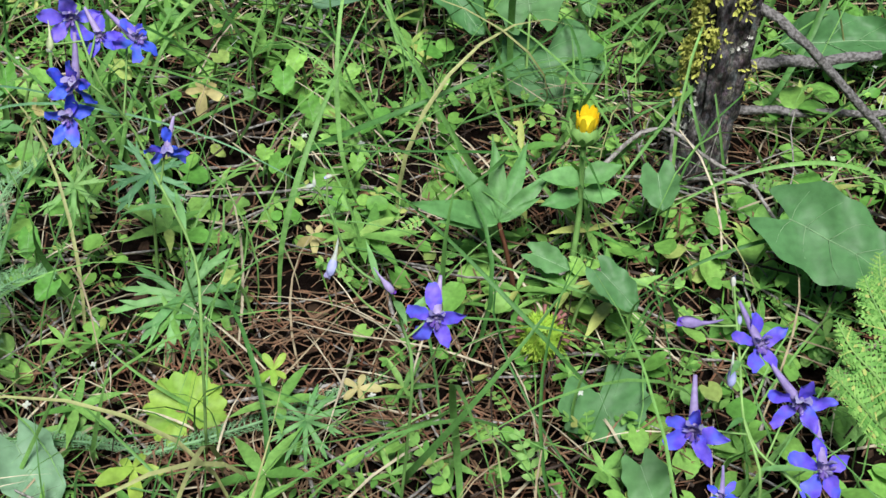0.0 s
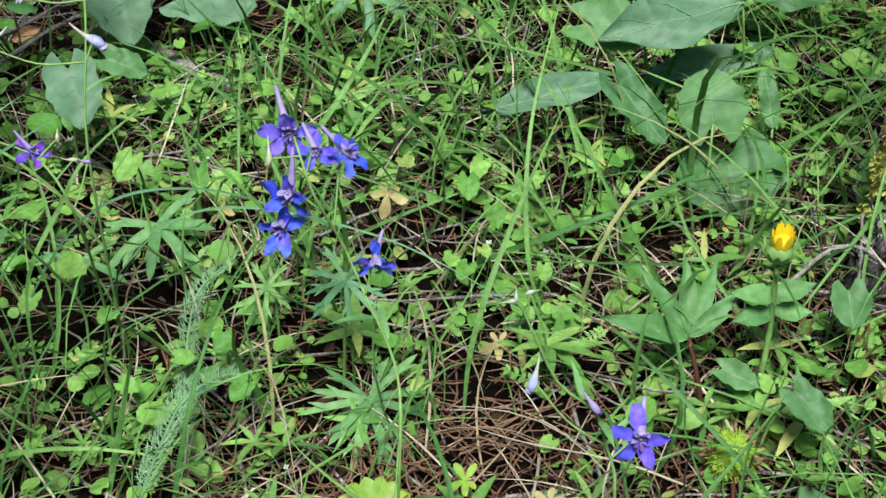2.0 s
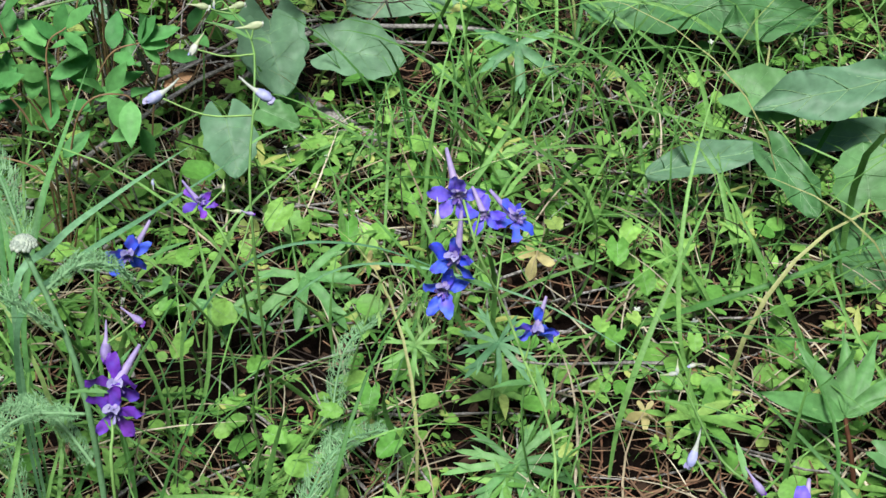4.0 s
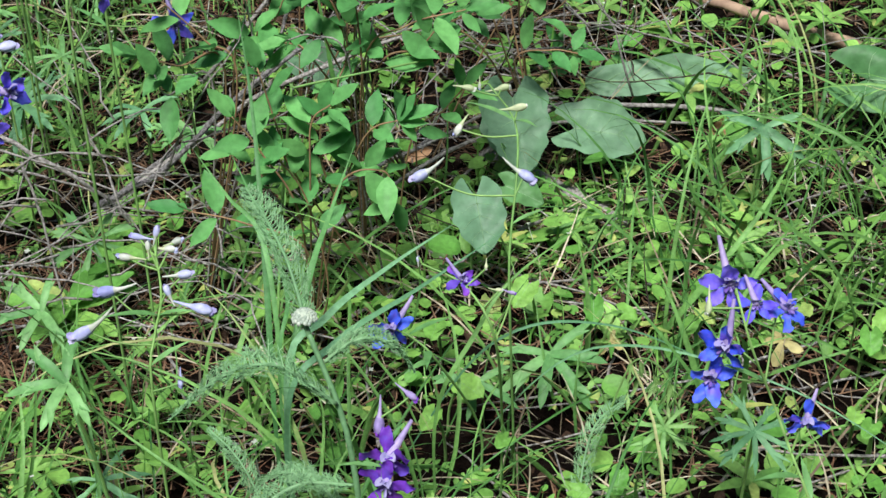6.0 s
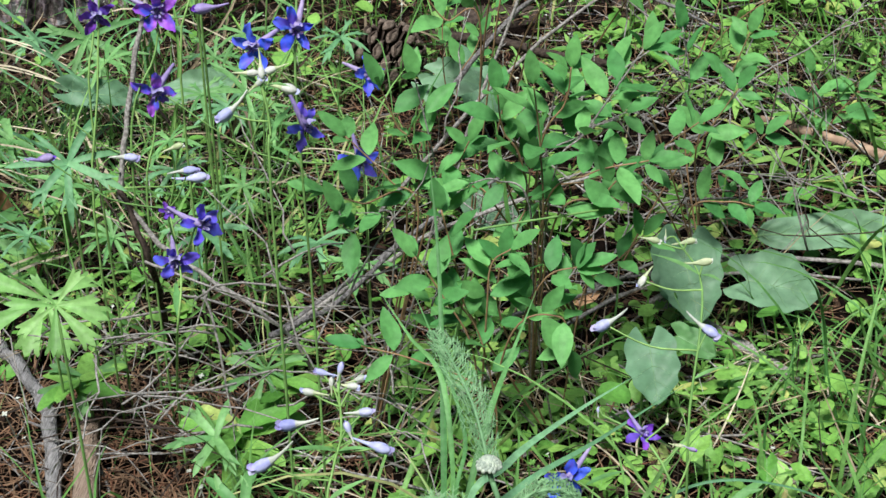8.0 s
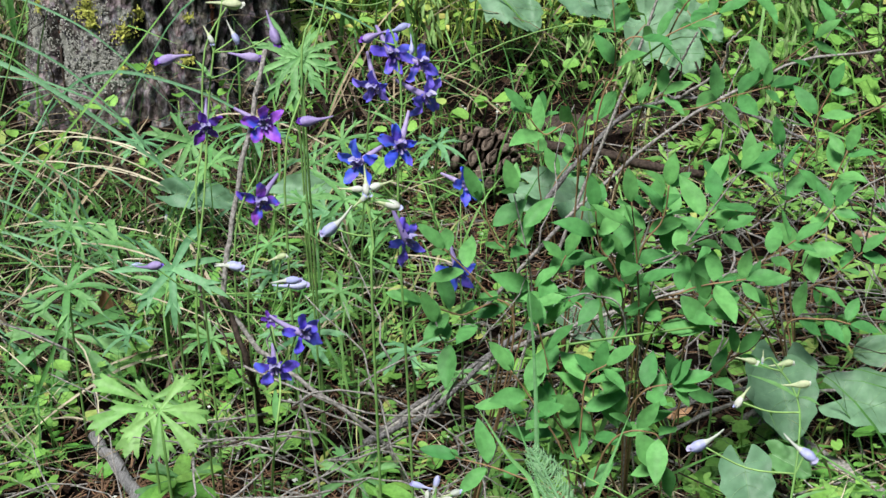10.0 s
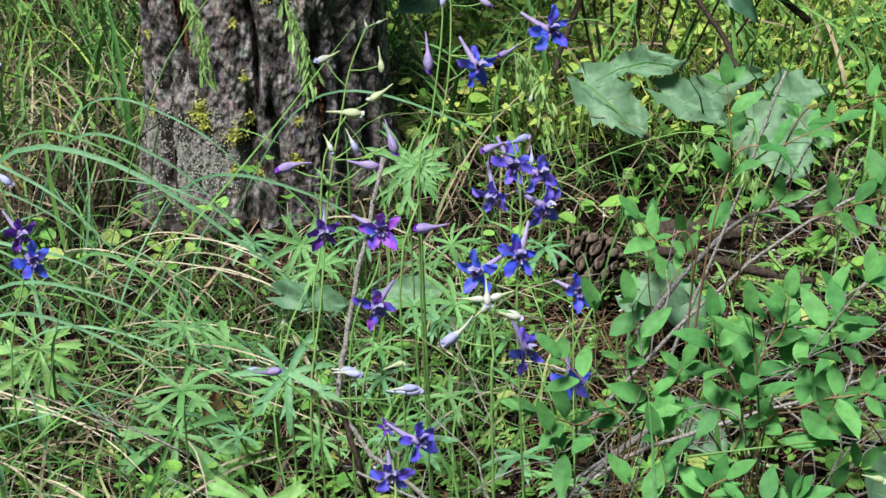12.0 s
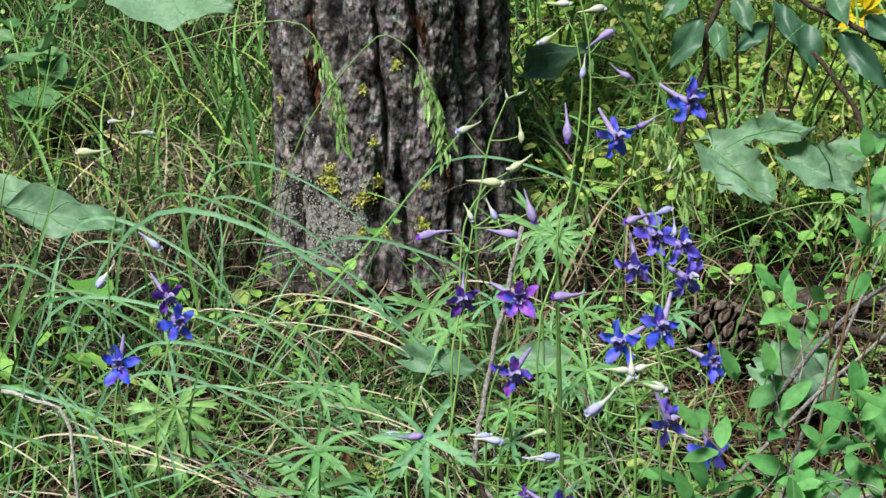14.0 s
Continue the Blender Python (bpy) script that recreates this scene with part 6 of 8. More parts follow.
def wedge_lobe(g, p, d, up, L, w, r):
    """A lobe that widens from its foot and splits into three blunt teeth."""
    side = np.cross(up, d)
    n = 7
    v = []
    for i in range(n):
        s = i / (n - 1)
        c = p + d * L * 0.84 * s + up * L * (0.10 * math.sin(2.2 * s) - 0.05 * s)
        half = w * (0.07 + 0.43 * s ** 1.3)
        for u in (-1, -0.5, 0, 0.5, 1):
            v.append(c + side * half * u + up * half * (0.35 * abs(u) - 0.1))
    f = [[5 * i + k, 5 * i + k + 1, 5 * i + k + 6, 5 * i + k + 5] for i in range(n - 1) for k in range(4)]
    last = 5 * (n - 1)
    end = p + d * L * 0.84 + up * L * 0.03
    for k, (u, reach) in enumerate(((-0.72, r.uniform(0.08, 0.13)), (0.0, 0.17), (0.72, r.uniform(0.08, 0.13)))):
        q = d + side * u * 0.55
        tip = end + side * w * 0.5 * u * 1.1 + q * L * reach - up * L * 0.05
        mid = end + side * w * 0.5 * u * 1.05 + q * L * reach * 0.6
        a = len(v)
        thin = w * 0.12
        v += [mid - side * thin, mid + side * thin, tip]
        lo, hi = ((last, last + 1), (last + 1, last + 3), (last + 3, last + 4))[k]
        if k == 1:
            f += [[lo, last + 2, a + 1, a], [last + 2, hi, a + 1], [a, a + 1, a + 2]]
        else:
            f += [[lo, hi, a + 1, a], [a, a + 1, a + 2]]
    g.add(np.array(v), f)


def palmate_leaf(label, p, axis, normal, length, lobes):
    """A leaf cut to its base: many narrow forking lobes, or fewer broad toothed ones."""
    global leaf_count
    leaf_count += 1
    lobes = int(lobes)
    p = np.array(p)
    fr = frame_of(axis, normal)
    r = random.Random(leaf_count)
    t = thing("cut_leaf", (p[0], p[1], float(ground_z(p[0], p[1]))), label, "leaf", "cut leaves")
    broad = "lobed" in label and "narrow" not in label
    spread_angle = radians(290 if lobes > 6 else 220)
    for k in range(lobes):
        a = -spread_angle / 2 + spread_angle * k / (lobes - 1) + r.uniform(-0.10, 0.10)
        d = unit(math.cos(a) * fr[:, 0] + math.sin(a) * fr[:, 1] + fr[:, 2] * r.uniform(-0.15, 0.20))
        L = length * (0.72 + 0.28 * math.cos(a * 0.5)) * r.uniform(0.85, 1.1)
        g = Geo()
        if broad:
            wedge_lobe(g, p, d, fr[:, 2], L, L * min(0.40, 2.0 / lobes) * r.uniform(0.85, 1.1), r)
        else:
            w = L * (0.13 if lobes > 6 else 0.18) * r.uniform(0.85, 1.15)
            line = [p, p + d * L * 0.3 + fr[:, 2] * L * 0.06, p + d * L * 0.62 + fr[:, 2] * L * 0.05, p + d * L + fr[:, 2] * (-0.08 * L)]
            g.add(*ribbon(curve(line, 9), w, fr[:, 2], 0.22, lambda s: 0.25 + 0.75 * math.sin(math.pi * min(1, 0.1 + 0.85 * s)) ** 0.8 if s < 0.95 else 0.06))
            for sd in (-1, 1):
                if r.random() < 0.8:
                    b = p + d * L * r.uniform(0.42, 0.62) + fr[:, 2] * L * 0.05
                    e = b + (d * 0.9 + sd * 0.42 * np.cross(fr[:, 2], d)) * L * r.uniform(0.26, 0.40)
                    g.add(*ribbon([b, 0.5 * (b + e) + fr[:, 2] * 0.01 * L, e], w * 0.8, fr[:, 2], 0.2, lambda s: 0.95 - 0.85 * s * s))
        part("lobe", g, PALM_PALE if "pale" in label else (PALM if leaf_count % 3 or broad else PALM_BLUE), t)
    stalk_to_ground(t, p, fr[:, 0] * 0.3)


def geranium_leaf(label, p, axis, normal, length, ratio):
    """A round leaf of broad scalloped lobes; length is its radius."""
    global leaf_count
    leaf_count += 1
    p = np.array(p)
    fr = frame_of(axis, normal)
    mt = CREAM if ("wither" in label or "cream" in label or "beige" in label) else YELLOWISH
    if label.startswith("yellowing"):
        mt = CREAM if leaf_count % 2 else YELLOWISH
    t = thing("lobed_leaf", (p[0], p[1], float(ground_z(p[0], p[1]))), label, "leaf", "yellowing leaves")
    n = 7 if "scallop" in label else 5
    length = max(length, 0.012)
    rr = random.Random(leaf_count)
    for k in range(n):
        a = radians(-140 + 280 * k / (n - 1))
        d = math.cos(a) * fr[:, 0] + math.sin(a) * fr[:, 1] * ratio
        if n == 7:
            g = Geo()
            wedge_lobe(g, p, unit(d + fr[:, 2] * rr.uniform(0.0, 0.25)), fr[:, 2], length * 1.15, length * 0.92, rr)
            part("lobe", g, mt, t)
            continue
        part("lobe", Geo().add(*placed(oval(length * (1.0 if abs(a) < 1.5 else 0.85) * (1 - 0.35 * ((leaf_count * 7 + k * 5) % 4) / 3), 0.78 if n == 7 else 0.42, "petal", 7, 4, 0.25, 0.35, 1.0, leaf_count + k), p + fr[:, 2] * 0.0006 * (k % 3), d + fr[:, 2] * (0.5 if n == 5 else 0.1) * math.sin(3 * k + leaf_count), fr[:, 2])), mt, t)
    stalk_to_ground(t, p, fr[:, 0] * 0.3)


broad_leaf("broad heart-shaped matte green leaf over litter", (0.453, 0.685, 0.077), (-0.05, -0.91, -0.40), (-0.23, -0.38, 0.89), 0.044, 1.56)
broad_leaf("bent heart-shaped green leaf in the grass", (0.397, 0.725, 0.116), (0.45, -0.78, -0.44), (-0.15, -0.55, 0.82), 0.051, 0.52)
broad_leaf("rounded green leaf among grass blades", (0.437, 0.713, 0.133), (0.01, 0.68, 0.73), (-0.25, -0.71, 0.66), 0.037, 1.18)
broad_leaf("narrow upright green leaf among grass", (0.483, 0.720, 0.122), (0.03, 0.72, 0.70), (-0.27, -0.66, 0.70), 0.042, 0.30)
broad_leaf("large dull green leaf with pale midrib", (0.434, 0.780, 0.149), (-0.99, -0.09, -0.12), (-0.07, -0.47, 0.88), 0.107, 0.37)
broad_leaf("large dark green leaf under a paler one", (0.482, 0.805, 0.098), (-0.99, -0.10, 0.01), (0.05, -0.45, 0.89), 0.096, 0.25)
broad_leaf("big green leaf behind grass stems", (0.541, 0.837, 0.136), (0.91, -0.40, 0.08), (-0.31, -0.54, 0.79), 0.090, 0.40)
broad_leaf("angular pale green leaf lying over litter", (0.349, 0.768, 0.107), (0.98, 0.06, 0.20), (-0.15, -0.47, 0.87), 0.082, 0.29)
broad_leaf("wide heart-shaped leaf below the dead sapling", (0.524, 0.450, 0.122), (0.60, -0.79, -0.02), (-0.34, -0.38, 0.86), 0.066, 0.75)
broad_leaf("broad leaf behind the dead sapling", (0.628, 0.634, 0.118), (0.91, -0.37, 0.20), (-0.36, -0.46, 0.81), 0.084, 0.45)
broad_leaf("round heart-shaped leaf near a green seed head", (0.382, 0.412, 0.064), (0.09, -0.91, -0.41), (-0.19, -0.42, 0.89), 0.027, 1.75)
broad_leaf("pale round leaf at the clearing edge", (0.096, 0.458, 0.043), (0.31, -0.86, -0.39), (0.01, -0.41, 0.91), 0.040, 0.80)
broad_leaf("small round green leaf over needles", (0.378, 0.355, 0.076), (0.04, -0.94, -0.34), (-0.24, -0.34, 0.91), 0.025, 0.90)
broad_leaf("heart-shaped small leaf by the dead sapling", (0.454, 0.528, 0.109), (-0.14, -0.86, -0.49), (-0.28, -0.44, 0.85), 0.022, 1.00)
broad_leaf("green leaf on needles under a yellow flower", (0.398, 0.456, 0.111), (0.46, -0.85, -0.27), (-0.25, -0.42, 0.87), 0.027, 0.70)
broad_leaf("dark shaded leaf under a lobed plant", (0.381, 0.504, 0.091), (0.76, -0.64, -0.12), (-0.23, -0.44, 0.87), 0.022, 0.70)
broad_leaf("round pale green leaf pierced by straw", (0.076, 0.966, 0.087), (0.05, -0.80, -0.60), (-0.03, -0.60, 0.80), 0.056, 0.95)
broad_leaf("ragged green leaf on twig litter", (0.148, 0.967, 0.083), (0.98, -0.18, -0.04), (-0.08, -0.59, 0.80), 0.056, 0.85)
broad_leaf("rounded pale green leaf above dry grass", (0.041, 0.797, 0.116), (0.15, -0.82, -0.56), (-0.01, -0.57, 0.82), 0.041, 0.85)
broad_leaf("smooth small green leaf by a fallen stick", (0.075, 0.865, 0.094), (0.89, -0.39, -0.24), (-0.04, -0.58, 0.82), 0.030, 0.70)
broad_leaf("long pale green leaf lying on litter", (0.224, 1.104, 0.056), (0.99, -0.04, 0.13), (-0.13, -0.60, 0.79), 0.131, 0.26)
broad_leaf("long blunt pale green leaf", (0.197, 1.055, 0.081), (0.99, -0.04, 0.10), (-0.10, -0.61, 0.79), 0.120, 0.28)
broad_leaf("large lobed green leaf on the slope", (0.396, 0.965, 0.117), (0.94, -0.34, 0.02), (-0.23, -0.58, 0.78), 0.112, 0.50)
broad_leaf("large green leaf shading needles", (0.450, 0.931, 0.121), (0.96, -0.14, 0.23), (-0.26, -0.57, 0.78), 0.077, 0.45)
broad_leaf("green heart leaf standing in grass", (0.400, 0.788, 0.142), (0.90, -0.43, 0.00), (-0.26, -0.54, 0.80), 0.048, 0.80)
broad_leaf("grey-green leaf lit from above", (0.077, 0.935, 0.096), (0.21, -0.80, -0.56), (-0.07, -0.58, 0.81), 0.050, 0.90)
broad_leaf("pale green leaf beside the trunk foot", (-0.502, 1.379, 0.045), (0.98, 0.20, -0.09), (0.19, -0.62, 0.76), 0.068, 0.50)
broad_leaf("light green leaf under larkspur stems", (-0.381, 1.364, 0.066), (0.89, 0.42, 0.18), (0.14, -0.63, 0.76), 0.060, 0.55)
broad_leaf("huge pale green leaf beyond the grass", (-1.247, 2.344, 0.269), (0.99, 0.10, -0.06), (0.29, -0.58, 0.76), 0.175, 0.80)
broad_leaf("broad pale leaf in tall grass", (-1.072, 1.577, 0.121), (0.94, 0.28, -0.20), (0.32, -0.50, 0.80), 0.159, 0.42)
broad_leaf("broad pale leaf behind grass blades", (-1.194, 1.651, 0.121), (0.91, -0.03, -0.41), (0.34, -0.50, 0.80), 0.111, 0.50)
broad_leaf("large toothed grey-green leaf", (-0.192, 1.845, 0.183), (0.92, -0.24, 0.30), (-0.38, -0.59, 0.71), 0.125, 0.34)
broad_leaf("large toothed grey-green leaf", (-0.217, 1.805, 0.143), (0.80, -0.29, -0.53), (0.21, -0.69, 0.70), 0.102, 0.68)
broad_leaf("large toothed grey-green leaf", (-0.118, 1.825, 0.138), (0.90, -0.33, -0.28), (0.02, -0.62, 0.78), 0.091, 0.57)
broad_leaf("large toothed grey-green leaf", (-0.079, 1.885, 0.148), (0.79, -0.29, 0.54), (-0.60, -0.57, 0.57), 0.104, 0.54)
broad_leaf("large toothed grey-green leaf", (0.013, 1.885, 0.140), (0.90, -0.37, 0.25), (-0.42, -0.52, 0.74), 0.081, 0.73)
broad_leaf("large toothed grey-green leaf", (-0.011, 1.735, 0.115), (0.79, -0.32, -0.52), (0.17, -0.70, 0.69), 0.093, 0.85)
broad_leaf("large toothed grey-green leaf", (0.027, 1.785, 0.124), (0.84, -0.47, -0.28), (-0.07, -0.60, 0.80), 0.064, 0.76)
broad_leaf("large toothed grey-green leaf", (0.177, 1.735, 0.206), (0.85, -0.42, -0.33), (-0.03, -0.66, 0.75), 0.072, 0.70)
broad_leaf("broad olive-green leaf behind the trunk", (-0.537, 2.175, 0.200), (0.84, -0.32, 0.43), (-0.53, -0.56, 0.63), 0.155, 0.40)
broad_leaf("grey-green leaf near the pine cone", (-0.120, 1.300, 0.105), (0.99, -0.07, -0.10), (0.03, -0.65, 0.76), 0.050, 0.70)
broad_leaf("grey-green leaf near the pine cone", (-0.143, 1.300, 0.088), (0.83, -0.41, -0.37), (0.03, -0.64, 0.77), 0.036, 0.70)
broad_leaf("broad pale leaf behind the shrub", (-0.105, 1.352, 0.070), (0.63, -0.57, -0.52), (0.04, -0.65, 0.76), 0.075, 0.60)
broad_leaf("broad pale leaf behind the shrub", (-0.077, 1.114, 0.059), (0.81, -0.46, -0.37), (0.02, -0.60, 0.80), 0.055, 0.70)
broad_leaf("broad green leaf behind flower stems", (-0.366, 1.298, 0.095), (0.92, 0.38, 0.12), (0.16, -0.63, 0.76), 0.062, 0.50)
broad_leaf("broad green leaf behind flower stems", (-0.466, 1.277, 0.090), (0.98, 0.15, -0.14), (0.20, -0.62, 0.76), 0.062, 0.50)
for lx, ly, lz, ax, ay, az, ln, ra in (
        (0.067, 0.769, 0.077, -0.47, -0.64, -0.35, 0.0200, 0.85),
        (0.112, 0.747, 0.079, -0.04, -0.80, -0.35, 0.0174, 0.75),
        (0.009, 0.742, 0.070, -0.19, -0.78, 0.10, 0.0188, 0.75),
        (0.004, 0.662, 0.064, -0.50, -0.63, -0.35, 0.0141, 0.85),
        (0.030, 0.687, 0.068, 0.50, -0.63, 0.10, 0.0201, 0.85),
        (0.047, 0.639, 0.067, -0.51, -0.62, 0.10, 0.0117, 0.90),
        (0.133, 0.742, 0.081, 0.54, -0.59, 0.10, 0.0151, 0.75),
        (0.169, 0.724, 0.083, -0.58, -0.55, -0.35, 0.0119, 0.90),
        (0.089, 0.595, 0.069, 0.72, -0.36, 0.10, 0.0113, 0.85),
        (0.115, 0.562, 0.070, -0.67, -0.44, -0.35, 0.0129, 0.90),
        (0.110, 0.600, 0.071, -0.21, -0.77, -0.35, 0.0147, 0.75),
        (0.182, 0.733, 0.085, 0.58, -0.55, -0.35, 0.0128, 0.85),
        (0.243, 0.730, 0.090, 0.14, -0.79, 0.10, 0.0129, 0.90),
        (0.286, 0.712, 0.093, -0.53, -0.60, -0.35, 0.0143, 0.85),
        (0.275, 0.694, 0.092, -0.13, -0.79, -0.35, 0.0163, 0.85),
        (0.254, 0.619, 0.089, -0.44, -0.67, 0.10, 0.0152, 0.75),
        (0.316, 0.690, 0.096, -0.71, -0.37, -0.35, 0.0105, 0.85),
        (0.284, 0.661, 0.093, 0.04, -0.80, -0.35, 0.0145, 0.90),
        (0.249, 0.630, 0.089, -0.29, -0.74, 0.10, 0.0140, 0.75),
        (0.209, 0.538, 0.082, -0.69, -0.40, 0.10, 0.0090, 0.90),
        (0.298, 0.603, 0.095, -0.12, -0.79, -0.35, 0.0104, 0.90),
        (0.270, 0.630, 0.092, 0.11, -0.79, 0.10, 0.0105, 0.75),
        (0.057, 0.582, 0.065, 0.58, -0.55, 0.10, 0.0118, 0.85)):
    broad_leaf("small fresh green heart-shaped leaf over litter", (lx, ly, lz), (ax, ay, az), (-0.08, -0.48, 0.87), ln, ra)
palmate_leaf("finely cut grey-green larkspur leaf", (0.187, 0.560, 0.053), (0.07, -0.86, -0.51), (-0.12, -0.51, 0.85), 0.041, 11.00)
palmate_leaf("finely cut green leaf over needle litter", (0.230, 0.445, 0.065), (0.11, -0.88, -0.46), (-0.12, -0.47, 0.87), 0.025, 10.00)
palmate_leaf("finely cut green larkspur leaf", (0.177, 0.582, 0.124), (-0.13, -0.81, -0.57), (-0.12, -0.56, 0.82), 0.027, 9.00)
palmate_leaf("cut pale green leaf by the clearing", (0.140, 0.632, 0.083), (-0.12, -0.81, -0.57), (-0.07, -0.57, 0.82), 0.024, 7.00)
palmate_leaf("pale green lobed leaf on a thin stalk", (-0.311, 0.696, 0.217), (0.08, -0.67, -0.74), (0.29, -0.69, 0.66), 0.033, 7.00)
palmate_leaf("folded young lobed leaf", (-0.371, 0.873, 0.042), (0.13, -0.82, -0.56), (0.21, -0.53, 0.82), 0.036, 5.00)
palmate_leaf("narrow lobed green leaf by a bud stalk", (-0.239, 0.743, 0.090), (-0.97, -0.25, 0.01), (0.13, -0.43, 0.89), 0.036, 5.00)
palmate_leaf("narrow lobed green leaf by a bud stalk", (-0.188, 0.600, 0.151), (-0.95, -0.31, -0.02), (0.11, -0.41, 0.90), 0.036, 5.00)
palmate_leaf("lobed green leaf among flower stems", (-0.230, 0.858, 0.065), (0.09, -0.76, -0.64), (0.15, -0.62, 0.77), 0.034, 8.00)
palmate_leaf("narrow-lobed green leaf under shrub twigs", (0.083, 0.726, 0.062), (0.25, -0.84, -0.49), (-0.04, -0.51, 0.86), 0.042, 6.00)
palmate_leaf("narrow-lobed green leaf on litter", (0.036, 0.708, 0.055), (0.26, -0.83, -0.49), (-0.01, -0.51, 0.86), 0.033, 4.00)
palmate_leaf("drooping dark green narrow-lobed leaf", (0.246, 0.892, 0.130), (-0.04, -0.57, -0.82), (-0.20, -0.80, 0.56), 0.038, 5.00)
palmate_leaf("broad lobed pale green leaf in grass", (-0.714, 1.146, 0.056), (0.40, -0.56, -0.72), (0.35, -0.63, 0.69), 0.059, 9.00)
palmate_leaf("broad lobed pale green leaf in grass", (-0.710, 1.156, 0.079), (-0.09, -0.75, -0.66), (0.35, -0.64, 0.68), 0.050, 9.00)
palmate_leaf("cut green leaf near the dry twig", (-0.360, 0.877, 0.217), (0.26, -0.65, -0.71), (0.05, -0.40, 0.91), 0.047, 7.00)
palmate_leaf("cut green leaf by the trunk foot", (-0.522, 1.412, 0.094), (0.14, -0.64, -0.76), (0.23, -0.72, 0.65), 0.060, 8.00)
palmate_leaf("cut green larkspur leaf before bark", (-0.277, 0.952, 0.350), (0.11, -0.62, -0.78), (0.05, -0.30, 0.95), 0.024, 11.00)
palmate_leaf("pale green lobed leaf on a stalk", (-0.376, 0.839, 0.130), (0.16, -0.73, -0.66), (0.25, -0.62, 0.74), 0.046, 6.00)
palmate_leaf("dark green lobed leaf in shade", (-0.549, 1.095, 0.032), (0.40, -0.69, -0.61), (0.26, -0.56, 0.79), 0.068, 8.00)
palmate_leaf("cut green leaf beyond larkspur", (-0.348, 1.209, 0.262), (0.09, -0.61, -0.79), (0.10, -0.30, 0.95), 0.054, 9.00)
palmate_leaf("narrow-lobed green larkspur leaf on a stalk", (-0.590, 1.438, 0.081), (-0.56, -0.80, -0.15), (-0.20, -0.38, 0.90), 0.042, 8)
palmate_leaf("narrow-lobed green larkspur leaf on a stalk", (-0.469, 1.311, 0.111), (0.80, -0.80, -0.15), (0.02, -0.42, 0.90), 0.045, 7)
palmate_leaf("narrow-lobed green larkspur leaf on a stalk", (-0.452, 1.110, 0.076), (-0.55, -0.80, -0.15), (0.11, -0.15, 0.90), 0.040, 6)
palmate_leaf("narrow-lobed green larkspur leaf on a stalk", (-0.482, 1.078, 0.043), (-0.86, -0.80, -0.15), (-0.14, -0.16, 0.90), 0.036, 8)
palmate_leaf("narrow-lobed green larkspur leaf on a stalk", (-0.334, 1.060, 0.074), (0.14, -0.80, -0.15), (-0.26, -0.36, 0.90), 0.038, 8)
palmate_leaf("narrow-lobed green larkspur leaf on a stalk", (-0.287, 1.076, 0.099), (-0.44, -0.80, -0.15), (-0.07, -0.44, 0.90), 0.036, 7)
palmate_leaf("narrow-lobed green larkspur leaf on a stalk", (-0.428, 1.338, 0.136), (0.39, -0.80, -0.15), (-0.01, -0.42, 0.90), 0.042, 7)
palmate_leaf("narrow-lobed green larkspur leaf on a stalk", (-0.329, 1.301, 0.147), (0.58, -0.80, -0.15), (-0.25, -0.38, 0.90), 0.040, 8)
palmate_leaf("narrow-lobed green larkspur leaf on a stalk", (-0.404, 1.071, 0.049), (-0.69, -0.80, -0.15), (-0.03, -0.50, 0.90), 0.036, 9)
palmate_leaf("narrow-lobed green larkspur leaf on a stalk", (-0.219, 1.029, 0.073), (-0.03, -0.80, -0.15), (-0.05, -0.48, 0.90), 0.036, 6)
palmate_leaf("narrow-lobed green larkspur leaf on a stalk", (-0.179, 1.006, 0.067), (-0.28, -0.80, -0.15), (-0.16, -0.51, 0.90), 0.034, 6)
palmate_leaf("narrow-lobed green larkspur leaf on a stalk", (-0.530, 1.190, 0.080), (-0.78, -0.80, -0.15), (0.18, -0.26, 0.90), 0.040, 6)
palmate_leaf("narrow-lobed green larkspur leaf on a stalk", (-0.323, 1.183, 0.123), (-1.40, -0.80, -0.15), (0.04, -0.48, 0.90), 0.036, 8)
palmate_leaf("narrow-lobed green larkspur leaf on a stalk", (-0.372, 1.164, 0.097), (0.03, -0.80, -0.15), (-0.30, -0.38, 0.90), 0.036, 8)
geranium_leaf("bright yellow-green scalloped leaf", (0.176, 0.484, 0.043), (-0.10, 0.75, 0.45), (-0.06, -0.52, 0.85), 0.019, 1.00)
geranium_leaf("bright yellow-green young leaf with curled lobes", (0.143, 0.441, 0.057), (-0.06, -0.91, -0.41), (-0.03, -0.41, 0.91), 0.020, 0.90)
geranium_leaf("withered beige lobed leaf", (0.231, 0.728, 0.068), (-0.32, -0.73, -0.60), (-0.14, -0.59, 0.79), 0.018, 1.00)
geranium_leaf("yellowing lobed leaf over needles", (0.260, 0.456, 0.070), (0.10, -0.91, -0.40), (-0.13, -0.41, 0.90), 0.012, 1.00)
geranium_leaf("yellowing lobed leaf over needles", (0.220, 0.473, 0.075), (-0.19, -0.88, -0.44), (-0.10, -0.43, 0.90), 0.012, 0.80)
geranium_leaf("cream and yellow curled leaf", (0.270, 0.590, 0.056), (-0.18, -0.86, -0.48), (-0.14, -0.46, 0.88), 0.014, 0.90)
geranium_leaf("yellowing lobed leaf over needles", (-0.787, 1.647, -0.024), (0.40, -0.63, -0.66), (0.27, -0.61, 0.74), 0.046, 1.00)
geranium_leaf("yellowing lobed leaf over needles", (-0.754, 1.652, -0.037), (0.64, -0.48, -0.61), (0.25, -0.61, 0.75), 0.037, 1.00)
